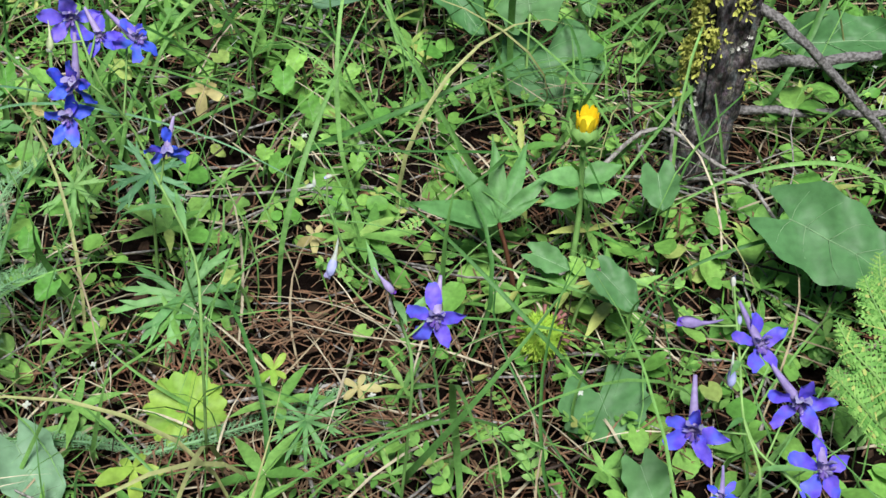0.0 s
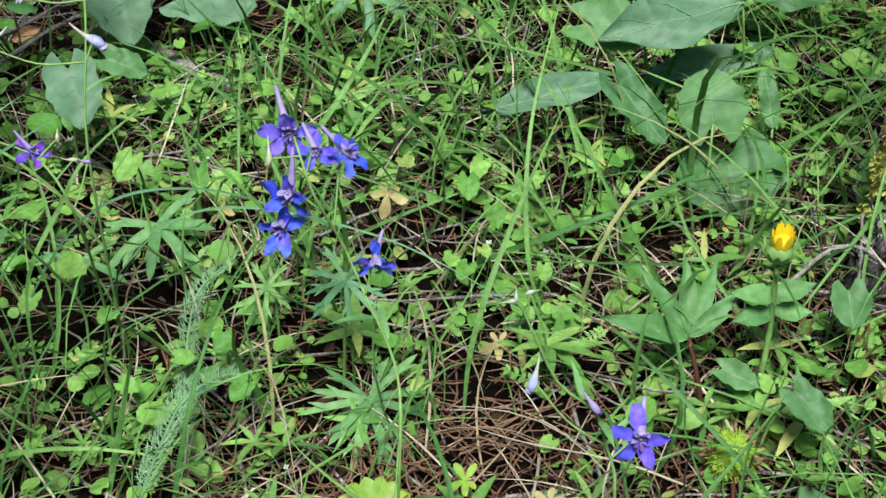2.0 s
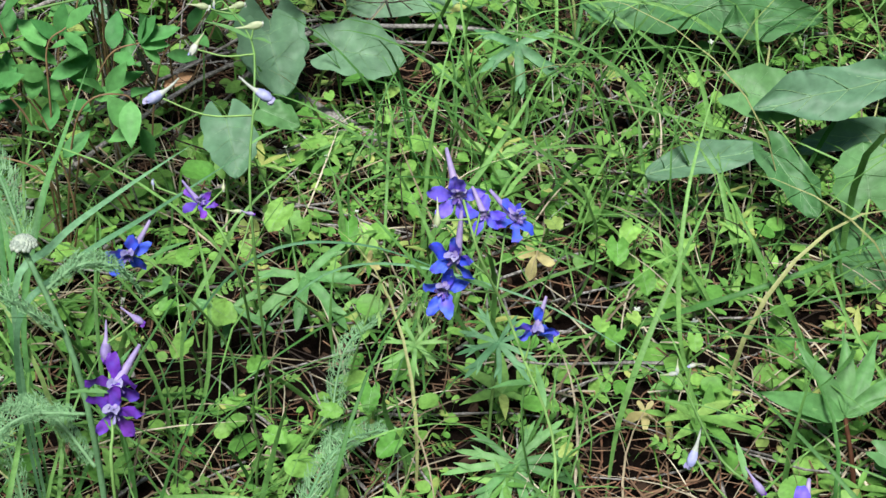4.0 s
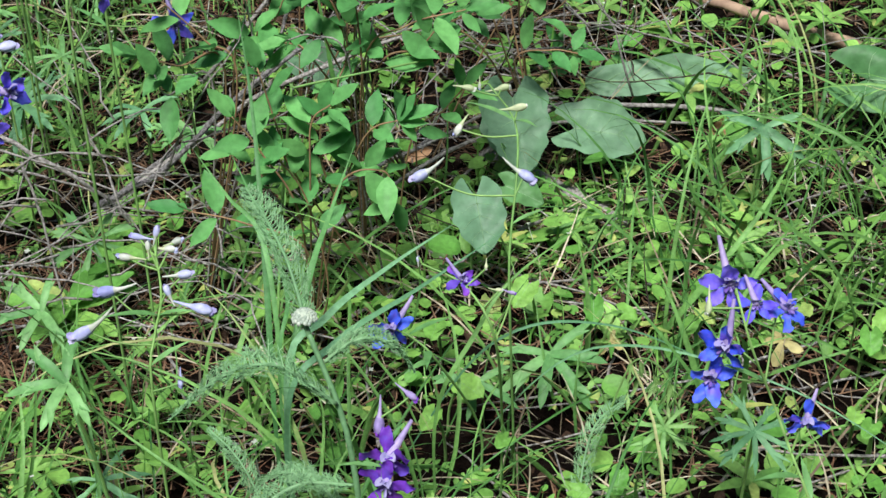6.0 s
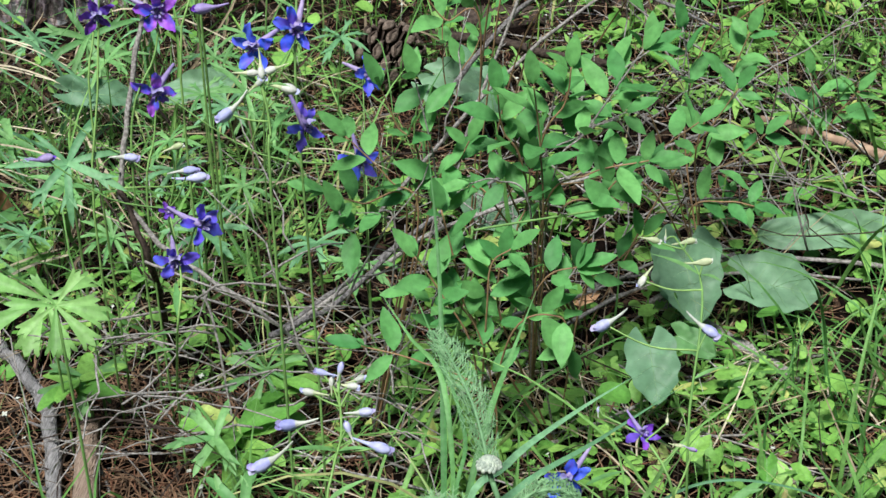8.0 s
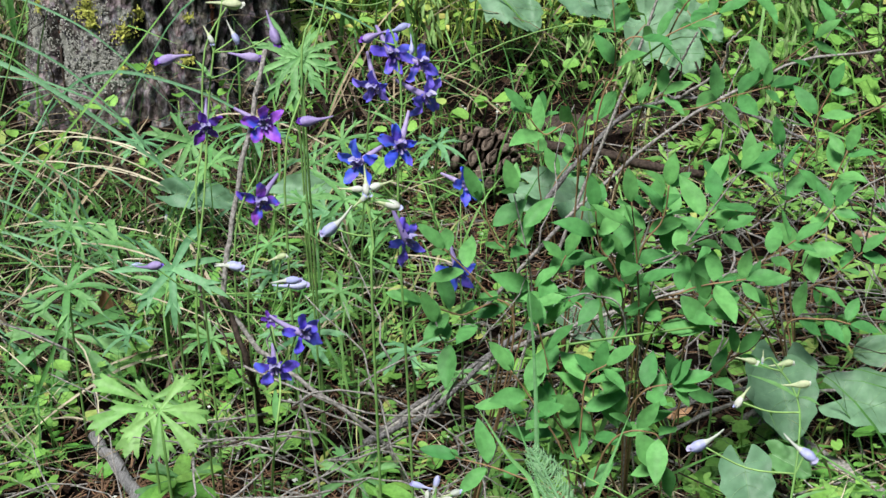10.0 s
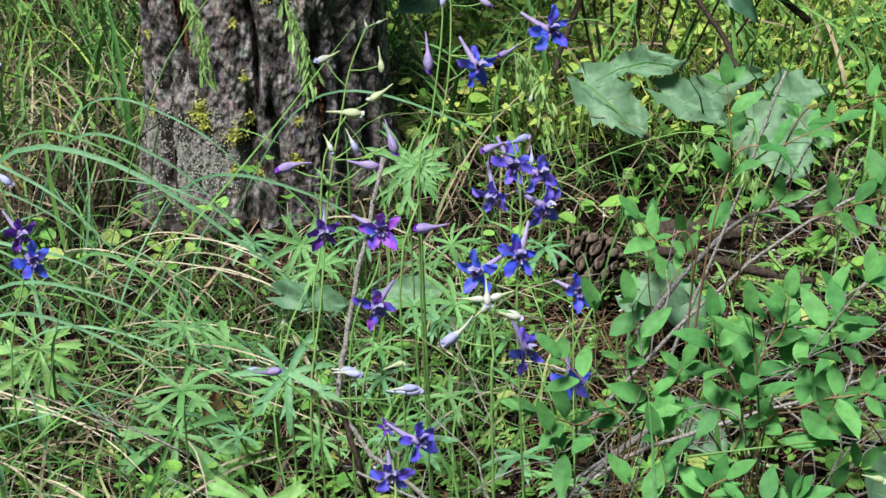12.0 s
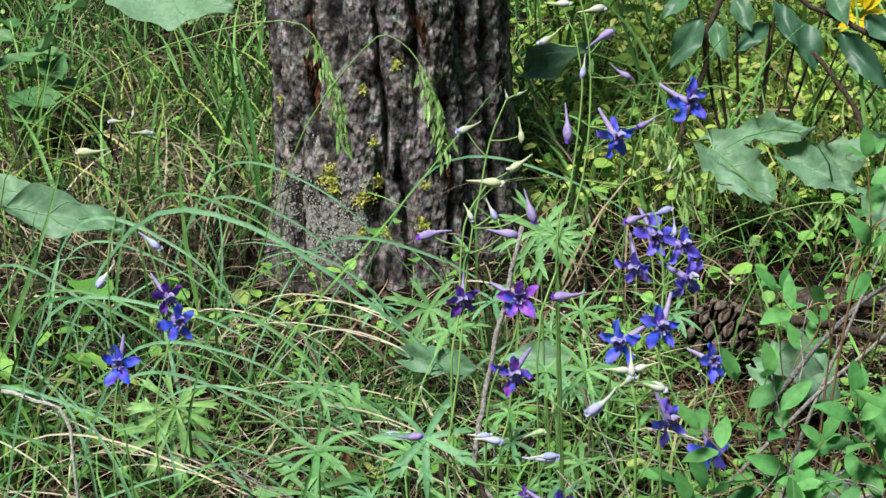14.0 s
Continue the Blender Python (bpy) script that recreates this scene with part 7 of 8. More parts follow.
geranium_leaf("withered cream curled leaf", (0.126, 0.755, 0.048), (0.98, 0.13, 0.16), (-0.07, -0.52, 0.85), 0.013, 0.60)


# ---- yellow composite flower with opposite leaves ----
def yellow_flower(place, base, leaves=True, size=1.0, open_face=False):
    t = thing("yellow_flower", base, "yellow composite flower opening on a hairy green stem" if leaves else "open yellow daisy-like flower beyond the clearing", "wild flower")
    top = np.array(place)
    line = curve([base, 0.5 * (np.array(base) + top) + np.array([0.003, 0.0, 0.0]), top], 12)
    part("stem", Geo().add(*tube(line, 0.0022 * size, 0.0017 * size, 8)), STEM, t)
    cup = Geo().add(*ball(top + np.array([0, 0, 0.001]), 0.0085 * size, (1, 1, 0.85), 8, 14))
    for i in range(12):
        a = i * 0.5236
        cup.add(*placed(oval(0.012 * size, 0.42, "lance", 5, 2, 0.2, -0.4), top + 0.0065 * size * np.array([math.cos(a), math.sin(a), -0.6]), (0.35 * math.cos(a), 0.35 * math.sin(a), 1), (math.cos(a), math.sin(a), 0)))
    part("calyx", cup, STEM, t, "green hairy calyx")
    n = 15 if not open_face else 12
    for i in range(n):
        a = i * 2 * math.pi / n + 0.2 * math.sin(i * 3)
        if open_face:
            d, b, L = np.array([math.cos(a) , -0.45 * abs(math.sin(a)) , math.sin(a)]), top, 0.036 * size
            part("ray", Geo().add(*placed(oval(L, 0.32, "oval", 6, 2, 0.2, 0.2), b, d, (0, -1, 0.2))), YELLOW, t)
        else:
            d = np.array([0.30 * math.cos(a), 0.30 * math.sin(a), 1.0])
            part("ray", Geo().add(*placed(oval(0.013 * size * (1 + 0.15 * math.sin(7 * i)), 0.30, "blunt", 5, 2, 0.3, -0.25), top + 0.0055 * size * np.array([math.cos(a), math.sin(a), 0.6]), d, (-math.cos(a), -math.sin(a), 0.2))), YELLOW, t)
    part("disc", Geo().add(*ball(top + np.array([0, 0, 0.009 * size]), 0.006 * size, (1, 1, 0.8), 6, 10, 0.15)), YELLOW, t)
    if leaves:
        for h, L, sp in ((0.80, 0.026, 1.0), (0.70, 0.024, 1.6)):
            q = line[int(h * (len(line) - 1))]
            for sd in (-1, 1):
                part("leaf", Geo().add(*placed(oval(L, 0.50, "lance", 8, 4, 0.3, 0.3, 0.8, int(h * 90) + sd), q, (sd * 1.0, 0.25 * (1.2 - sp), 0.35 - 0.5 * (sp - 1)), (-0.3 * sd, -0.45, 1))), PALM, t)


yellow_flower((0.400, 0.528, 0.157), (0.394, 0.505, 0.048), size=0.88)
yellow_flower((-0.084, 2.265, 0.266), (-0.09, 2.30, 0.05), False, 1.1, True)


# ---- plant with one large five-lobed leaf ----
def lobed_plant():
    base = (0.364, 0.497, 0.046)
    t = thing("lobed_plant", base, "smooth green plant with long pointed leaf lobes", "plant")
    hub = np.array((0.355, 0.522, 0.109))
    part("stem", Geo().add(*tube(curve([base, 0.5 * (np.array(base) + hub) + np.array([0.003, 0.002, 0]), hub], 8), 0.0018, 0.0013, 6)), BARK_RED, t, "dark reddish stem")
    for k, (tip, w) in enumerate((((0.360, 0.557, 0.142), 0.26), ((0.331, 0.552, 0.138), 0.26), ((0.383, 0.557, 0.133), 0.24), ((0.302, 0.522, 0.128), 0.30), ((0.390, 0.532, 0.130), 0.27), ((0.315, 0.517, 0.117), 0.24), ((0.379, 0.522, 0.121), 0.24))):
        d = np.array(tip) - hub
        L = float(np.linalg.norm(d))
        part("lobe", Geo().add(*placed(oval(L, w * 0.85, "lance", 12, 6, 0.25, 0.10, 0.5, k), hub, d + np.array([0, 0, 0.1 * L]), (0.05, -0.55, 0.85))), PALM, t)


lobed_plant()


# ---- bristly green seed head ----
def seed_head():
    place = np.array((0.362, 0.462, 0.078))
    base = (0.353, 0.425, 0.042)
    t = thing("seed_head", base, "round bristly green seed head with pink styles", "seed head")
    part("stem", Geo().add(*tube(curve([base, (0.357, 0.44, 0.06), place], 8), 0.0014, 0.0012, 7)), BARK_RED, t, "dark reddish stem")
    core = Geo().add(*ball(place, 0.0122, (1, 1, 1), 8, 12, 0.05))
    r = random.Random(3)
    for i in range(600):
        u, a = r.uniform(-1, 1), r.uniform(0, 6.28)
        d = np.array([math.sqrt(1 - u * u) * math.cos(a), math.sqrt(1 - u * u) * math.sin(a), u])
        e = place + d * r.uniform(0.0130, 0.0146) + np.array([r.gauss(0, 0.0008) for _ in range(3)])
        core.add(*tube([place + d * 0.011, e], 0.0008, 0.0002, 4))
    part("bristle_coat", core, BUR, t)
    for i in range(22):
        u, a = r.uniform(-0.5, 1), r.uniform(0, 6.28)
        d = np.array([math.sqrt(1 - u * u) * math.cos(a), math.sqrt(1 - u * u) * math.sin(a), u])
        part("style", Geo().add(*tube([place + d * 0.012, place + d * 0.0160, place + d * 0.0185 + np.array([0, 0, -0.0012])], 0.0005, 0.0013, 5)), PINKISH, t)


seed_head()


# ---- yarrow ----
def feather(points, width, seed, mat_scale=1.0):
    """A feathery yarrow leaf: an axis with dense, finely cut side plumes."""
    g = Geo()
    line = np.array(curve(points, 56))
    g.add(*tube(line, 0.0011 * mat_scale, 0.0005, 5))
    d = np.gradient(line, axis=0)
    r = random.Random(seed)
    for i in range(2, len(line) - 1):
        s = i / len(line)
        L = 1.25 * width * math.sin(math.pi * min(0.97, 0.12 + 0.86 * s)) ** 0.6
        t = unit(d[i])
        for sd in (-1, 1):
            for up in (0.2, 0.9):
                side = unit(np.cross(t, (0, 0, 1)))
                q = unit(side * sd + t * r.uniform(0.1, 0.8) + np.array([r.gauss(0, 0.2), r.gauss(0, 0.2), up * r.uniform(-0.2, 1.1)]))
                e = line[i] + q * L * r.uniform(0.6, 1.15)
                g.add(*ribbon([line[i], 0.5 * (line[i] + e), e], 0.0006, fold=0.2, shape=lambda s: 1 - 0.6 * s))
                for k in (0.45, 0.75):
                    m = line[i] + (e - line[i]) * k
                    for w2 in (-1, 1):
                        g.add(*ribbon([m, m + (q * 0.5 + w2 * t * 0.8 + np.array([0, 0, 0.3])) * L * r.uniform(0.25, 0.5)], 0.0005, fold=0.2, shape=lambda s: 1 - 0.6 * s))
    return g


def yarrow():
    base = (-0.030, 0.497, 0.010)
    t = thing("yarrow", base, "feathery grey-green yarrow with a tight pale bud head", "plant")
    top = np.array((-0.054, 0.538, 0.236))
    line = curve([base, (-0.030, 0.505, 0.12), (-0.036, 0.515, 0.19), top], 16)
    part("stem", Geo().add(*tube(line, 0.0017, 0.0013, 8)), YARROW, t, "downy pale green stem")
    head = Geo()
    r = random.Random(8)
    for i in range(70):
        a, q = i * 2.4, math.sqrt(i / 70)
        head.add(*ball(top + np.array([0.0056 * q * math.cos(a), 0.0056 * q * math.sin(a), 0.003 + 0.004 * (1 - q * q)]), 0.00115, (1, 1, 1.1), 4, 6, 0.1, i))
    part("bud_head", head, BUD_DOWNY, t, "pale green-white bud head")
    for k, (pts, w) in enumerate((([(-0.040, 0.517, 0.205), (-0.065, 0.512, 0.232), (-0.090, 0.514, 0.226), (-0.118, 0.520, 0.195)], 0.0085),
                                  ([(-0.052, 0.535, 0.232), (-0.062, 0.560, 0.255), (-0.075, 0.59, 0.262), (-0.086, 0.615, 0.262)], 0.008),
                                  ([(-0.045, 0.527, 0.222), (-0.030, 0.53, 0.232), (-0.015, 0.535, 0.226), (-0.004, 0.54, 0.205)], 0.0065),
                                  ([(-0.034, 0.510, 0.16), (-0.06, 0.50, 0.17), (-0.085, 0.49, 0.155), (-0.10, 0.485, 0.13)], 0.007),
                                  ([(-0.032, 0.505, 0.13), (-0.05, 0.52, 0.15), (-0.07, 0.53, 0.15), (-0.085, 0.54, 0.13)], 0.006))):
        part("feather_leaf", feather(pts, w, k), YARROW, t)


yarrow()


def frond(label, pts, width, seed):
    """A flat fern-like leaf: pinnae in two rows, each cut into small leaflets."""
    t = thing("fern_leaf", pts[0], label, "leaf", "fern leaves")
    line = np.array(curve(pts, 20))
    part("rachis", Geo().add(*tube(line, 0.0008, 0.0004, 5)), STEM, t)
    d = np.gradient(line, axis=0)
    r = random.Random(seed)
    for i in range(3, len(line)):
        s = i / (len(line) - 1)
        L = width * (1.05 - s) ** 0.7 * r.uniform(0.85, 1.1)
        along = unit(d[i])
        side = unit(np.cross((0.0, -0.3, 1.0), along))
        for sd in (-1, 1):
            q = unit(side * sd + along * 0.55 + np.array([0, 0, r.uniform(-0.15, 0.1)]))
            g = Geo().add(*ribbon([line[i], line[i] + q * L * 0.5, line[i] + q * L], 0.0011, (0, -0.3, 1), 0.1, lambda w: 1 - 0.7 * w))
            for k in range(4):
                b = line[i] + q * L * (0.18 + 0.21 * k)
                for w2 in (-1, 1):
                    g.add(*placed(oval(L * 0.30 * (1 - 0.17 * k), 0.5, "blunt", 4, 2, 0.15, 0.2), b, unit(q * 0.8 + w2 * np.cross((0, -0.3, 1.0), q)), (0, -0.3, 1)))
            part("pinna", g, SPRIG, t)


def low_feather(label, pts, w, seed):
    t = thing("yarrow_leaf", pts[0], label, "leaf", "yarrow leaves")
    part("blade", feather(pts, w, seed), YARROW, t)


low_feather("feathery yarrow leaf lying on needles", [(0.140, 0.470, 0.03), (0.19, 0.463, 0.045), (0.25, 0.470, 0.05), (0.31, 0.490, 0.042)], 0.0055, 21)
low_feather("feathery yarrow leaf rising from litter", [(0.085, 0.56, 0.03), (0.088, 0.60, 0.05), (0.10, 0.64, 0.075), (0.125, 0.665, 0.08)], 0.006, 22)
low_feather("feathery yarrow leaf in the grass", [(-0.08, 0.56, 0.02), (-0.085, 0.58, 0.06), (-0.10, 0.60, 0.09), (-0.12, 0.62, 0.10)], 0.006, 23)
low_feather("small feathery leaf at the clearing edge", [(0.06, 0.50, 0.03), (0.09, 0.485, 0.04), (0.12, 0.475, 0.045), (0.15, 0.47, 0.035)], 0.005, 24)
frond("bright green ferny leaf at the clearing edge", [(0.502, 0.340, 0.103), (0.487, 0.350, 0.129), (0.472, 0.360, 0.145), (0.466, 0.370, 0.156)], 0.020, 25)
frond("bright green ferny leaf at the clearing edge", [(0.511, 0.350, 0.115), (0.503, 0.370, 0.136), (0.501, 0.390, 0.144), (0.500, 0.400, 0.150)], 0.020, 26)
frond("bright green ferny leaf at the clearing edge", [(0.498, 0.330, 0.099), (0.475, 0.335, 0.124), (0.459, 0.340, 0.142), (0.449, 0.345, 0.151)], 0.020, 27)
frond("bright green ferny leaf at the clearing edge", [(0.537, 0.380, 0.110), (0.521, 0.390, 0.128), (0.512, 0.400, 0.144), (0.513, 0.410, 0.154)], 0.020, 28)
low_feather("feathery yarrow leaf over the litter", [(0.058, 0.500, 0.066), (0.070, 0.530, 0.069), (0.087, 0.560, 0.074), (0.110, 0.580, 0.066), (0.122, 0.580, 0.063)], 0.0075, 31)


# ---- snowberry-like shrub: paired oval leaves on thin twigs ----
def shrub(label, base, sprays, leaf=0.032):
    """Each spray: the points of a twig from the shrub's foot to its tip, and how many leaf pairs it bears."""
    base = (base[0], base[1], float(ground_z(base[0], base[1])) - 0.004)
    t = thing("shrub", base, label, "shrub", "shrubs")
    r = random.Random(label)
    for pts, pairs in sprays:
        line = np.array(curve([base, *pts], 30))
        part("twig", Geo().add(*tube(line, 0.0008, 0.0005, 5)), STEM_RED if r.random() < 0.7 else TWIG, t)
        d = np.gradient(line, axis=0)
        run = np.concatenate([[0], np.cumsum(np.linalg.norm(np.diff(line, axis=0), axis=1))])
        for k in range(pairs - (pairs > 3)):
            at = run[-1] - 0.003 - k * leaf * r.uniform(0.55, 0.80)
            i = int(np.argmin(abs(run - at)))
            tdir = unit(d[i])
            side = unit(np.cross(tdir, (0.05, -0.35, 1.0)))
            up = np.cross(side, tdir)
            if up[2] < 0:
                side, up = -side, -up
            # pairs stand crosswise by turns, then bend flat to the light
            roll = (0.25 if k % 2 else -0.75) + r.gauss(0, 0.25)
            across = math.cos(roll) * side + math.sin(roll) * up
            for sd in (-1, 1):
                if r.random() < 0.10:
                    continue
                q = unit(across * sd + tdir * r.uniform(0.35, 0.8) + np.array([r.gauss(0, 0.12), r.gauss(0, 0.12), r.gauss(0.05, 0.12)]))
                nrm = unit(np.array([0.0, -0.30, 0.9]) + np.array([r.gauss(0, 0.32), r.gauss(0, 0.28), 0]))
                L = leaf * r.uniform(0.75, 1.12) * (0.72 if k == 0 else 1.0)
                part("leaf", Geo().add(*placed(oval(L, r.uniform(0.42, 0.50), "ovate", 8, 4, r.uniform(0.05, 0.30), r.uniform(-0.05, 0.35), 0.4, r.randrange(999)), line[i] + q * 0.002, q, nrm)), SHRUB, t)
        part("leaf", Geo().add(*placed(oval(leaf * 0.8, 0.46, "oval", 7, 4, 0.2, 0.15, 0.4, 3), line[-1], unit(d[-1]), (0, -0.4, 1))), SHRUB, t)


shrub("green shrub with paired oval leaves on thin twigs", (-0.075, 0.800),
      [([(-0.060, 0.780, 0.079), (-0.071, 0.780, 0.149), (-0.089, 0.780, 0.182)], 5),
       ([(-0.054, 0.800, 0.119), (-0.033, 0.800, 0.181), (-0.008, 0.800, 0.194)], 5),
       ([(-0.074, 0.770, 0.139), (-0.095, 0.770, 0.188), (-0.111, 0.770, 0.214)], 4),
       ([(-0.070, 0.760, 0.120), (-0.109, 0.760, 0.144), (-0.145, 0.760, 0.154)], 3),
       ([(-0.053, 0.780, 0.150), (-0.022, 0.780, 0.168), (-0.014, 0.780, 0.143)], 4),
       ([(-0.068, 0.790, 0.160), (-0.065, 0.790, 0.198), (-0.053, 0.790, 0.210)], 4)], 0.029)
shrub("leafy green shrub with spreading reddish twigs", (-0.040, 0.900),
      [([(-0.034, 0.830, 0.197), (-0.037, 0.830, 0.262), (-0.042, 0.830, 0.304)], 5),
       ([(-0.029, 0.840, 0.229), (-0.008, 0.840, 0.269), (0.024, 0.840, 0.324)], 5),
       ([(-0.034, 0.840, 0.208), (-0.006, 0.840, 0.238), (0.032, 0.840, 0.249)], 5),
       ([(-0.042, 0.840, 0.208), (-0.064, 0.840, 0.232), (-0.082, 0.840, 0.229)], 4),
       ([(-0.039, 0.860, 0.231), (-0.022, 0.860, 0.279), (-0.019, 0.860, 0.303)], 4),
       ([(-0.046, 0.850, 0.223), (-0.061, 0.850, 0.263), (-0.065, 0.850, 0.290)], 4),
       ([(-0.027, 0.840, 0.200), (0.002, 0.840, 0.222), (0.012, 0.840, 0.234)], 3)], 0.028)
shrub("leafy green shrub among larkspur flowers", (-0.155, 0.850),
      [([(-0.110, 0.860, 0.177), (-0.106, 0.860, 0.229), (-0.118, 0.860, 0.293)], 5),
       ([(-0.117, 0.850, 0.191), (-0.135, 0.850, 0.225), (-0.163, 0.850, 0.256)], 5),
       ([(-0.107, 0.870, 0.207), (-0.092, 0.870, 0.228), (-0.084, 0.870, 0.245)], 3),
       ([(-0.124, 0.850, 0.200), (-0.154, 0.850, 0.207), (-0.180, 0.850, 0.215)], 4),
       ([(-0.117, 0.860, 0.216), (-0.131, 0.860, 0.261), (-0.141, 0.860, 0.288)], 4),
       ([(-0.131, 0.840, 0.196), (-0.161, 0.840, 0.191), (-0.168, 0.840, 0.206)], 3)], 0.030)
shrub("leafy green shrub over dead twigs", (0.000, 0.980),
      [([(-0.051, 0.900, 0.218), (-0.018, 0.900, 0.258), (0.033, 0.900, 0.300)], 5),
       ([(-0.046, 0.880, 0.211), (-0.033, 0.880, 0.254), (-0.028, 0.880, 0.279)], 4),
       ([(-0.039, 0.880, 0.212), (-0.010, 0.880, 0.247), (0.018, 0.880, 0.264)], 4),
       ([(-0.057, 0.880, 0.202), (-0.051, 0.880, 0.228), (-0.061, 0.880, 0.263)], 4),
       ([(-0.045, 0.860, 0.201), (-0.002, 0.860, 0.224), (0.040, 0.860, 0.236)], 4),
       ([(-0.064, 0.860, 0.200), (-0.079, 0.860, 0.216), (-0.098, 0.860, 0.217)], 3),
       ([(-0.048, 0.850, 0.176), (-0.045, 0.850, 0.210), (-0.043, 0.850, 0.236)], 4),
       ([(0.003, 0.950, 0.154), (0.040, 0.950, 0.197), (0.073, 0.950, 0.226)], 4),
       ([(0.055, 1.000, 0.144), (0.084, 1.000, 0.193), (0.105, 1.000, 0.231)], 4)], 0.029)
shrub("green shrub spreading over the dead wood", (0.10, 1.02),
      [([(0.068, 1.020, 0.163), (0.071, 1.020, 0.225), (0.063, 1.020, 0.270)], 4),
       ([(0.080, 1.020, 0.164), (0.099, 1.020, 0.226), (0.112, 1.020, 0.267)], 4),
       ([(0.063, 1.000, 0.154), (0.042, 1.000, 0.209), (0.020, 1.000, 0.245)], 4),
       ([(0.084, 1.000, 0.145), (0.110, 1.000, 0.175), (0.128, 1.000, 0.195)], 4),
       ([(0.074, 1.060, 0.173), (0.091, 1.060, 0.268), (0.101, 1.060, 0.300)], 4),
       ([(0.054, 0.980, 0.145), (0.011, 0.980, 0.180), (-0.006, 0.980, 0.189)], 4),
       ([(0.074, 0.970, 0.142), (0.101, 0.970, 0.153), (0.121, 0.970, 0.150)], 3)], 0.028)
shrub("low green shrub at the shrub foot", (-0.020, 0.840),
      [([(-0.057, 0.800, 0.146), (-0.061, 0.800, 0.180), (-0.058, 0.800, 0.199)], 4),
       ([(-0.035, 0.800, 0.148), (-0.022, 0.800, 0.174), (-0.012, 0.800, 0.192)], 4),
       ([(-0.095, 0.780, 0.156), (-0.099, 0.780, 0.185), (-0.113, 0.780, 0.184)], 3),
       ([(-0.078, 0.800, 0.153), (-0.086, 0.800, 0.182), (-0.097, 0.800, 0.231)], 4),
       ([(-0.005, 0.860, 0.137), (0.019, 0.860, 0.166), (0.033, 0.860, 0.184)], 3)], 0.028)
shrub("tall thin shrub with sparse leaves on pinkish twigs", (-0.100, 1.100),
      [([(-0.073, 1.040, 0.270), (-0.060, 1.040, 0.320), (-0.065, 1.040, 0.389)], 5),
       ([(-0.066, 1.050, 0.308), (-0.025, 1.050, 0.340), (0.014, 1.050, 0.360)], 5),
       ([(-0.021, 1.060, 0.339), (0.022, 1.060, 0.366), (0.076, 1.060, 0.396)], 4),
       ([(-0.078, 1.050, 0.289), (-0.044, 1.050, 0.286), (-0.023, 1.050, 0.296)], 4),
       ([(-0.086, 1.040, 0.256), (-0.112, 1.040, 0.264), (-0.127, 1.040, 0.282)], 3),
       ([(-0.052, 1.080, 0.241), (0.008, 1.080, 0.276), (0.058, 1.080, 0.294)], 5),
       ([(0.010, 1.100, 0.235), (0.059, 1.100, 0.298), (0.090, 1.100, 0.327)], 5)], 0.030)
shrub("dark green shrub shoot on the slope", (0.130, 1.160),
      [([(0.151, 1.140, -0.005), (0.154, 1.140, 0.041), (0.172, 1.140, 0.063)], 4),
       ([(0.146, 1.140, 0.001), (0.137, 1.140, 0.041), (0.125, 1.140, 0.068)], 4),
       ([(0.207, 1.250, 0.025), (0.211, 1.250, 0.090), (0.202, 1.250, 0.140)], 5),
       ([(0.216, 1.250, 0.043), (0.226, 1.250, 0.090), (0.247, 1.250, 0.124)], 4)], 0.030)
shrub("green shrub at the far side of the clearing", (0.10, 1.42),
      [([(0.11, 1.41, 0.14), (0.13, 1.40, 0.22), (0.16, 1.39, 0.28)], 4), ([(0.07, 1.41, 0.13), (0.04, 1.40, 0.20), (0.0, 1.39, 0.26)], 4), ([(0.14, 1.40, 0.12), (0.19, 1.38, 0.17), (0.24, 1.37, 0.20)], 4)], 0.028)
shrub("young shrub shoot with narrow leaves by the cone", (-0.115, 1.30),
      [([(-0.132, 1.280, 0.105), (-0.135, 1.280, 0.157), (-0.133, 1.280, 0.189)], 4), ([(-0.121, 1.270, 0.110), (-0.105, 1.270, 0.145), (-0.098, 1.270, 0.163)], 3)], 0.029)


# ---- wide grass blades and jointed culms that stand out ----
def rooted(pts):
    """Carries a blade's line down to the ground where it starts above it."""
    x, y, z = pts[0]
    foot = float(ground_z(x, y)) - 0.003
    return [(x, y, foot), *pts] if z > foot + 0.012 else list(pts)


def big_blade(label, pts, width, mat=None, normal=(-0.2, -0.7, 0.7)):
    pts = rooted(pts)
    t = thing("tall_grass", pts[0], label, "grass", "wide grass blades")
    part("blade", Geo().add(*ribbon(curve(pts, 24), width, normal, 0.18, lambda s: max(0.04, 1 - s ** 2.2) * min(1.0, 0.25 + 1.6 * s))), mat or GRASS, t)


def culm(label, pts, r0=0.0012):
    pts = rooted(pts)
    t = thing("grass_culm", pts[0], label, "grass", "grass stems")
    part("stem", Geo().add(*tube(curve(pts, 20), r0, r0 * 0.6, 6)), STEM, t)
    return t


culm("jointed pale green grass stem bent above the node", [(-0.108, 0.700, -0.081), (-0.096, 0.750, 0.031), (-0.088, 0.800, 0.133), (-0.079, 0.820, 0.203), (-0.077, 0.820, 0.206), (-0.047, 0.820, 0.213), (0.007, 0.830, 0.219)])
big_blade("wide upright green grass blade", [(-0.082, 0.620, 0.115), (-0.085, 0.660, 0.179), (-0.092, 0.720, 0.242), (-0.101, 0.760, 0.296)], 0.0046, GRASS_DARK)
big_blade("wide upright green grass blade", [(-0.076, 0.620, 0.139), (-0.085, 0.660, 0.198), (-0.106, 0.690, 0.208), (-0.128, 0.720, 0.222)], 0.0038, GRASS_DARK)
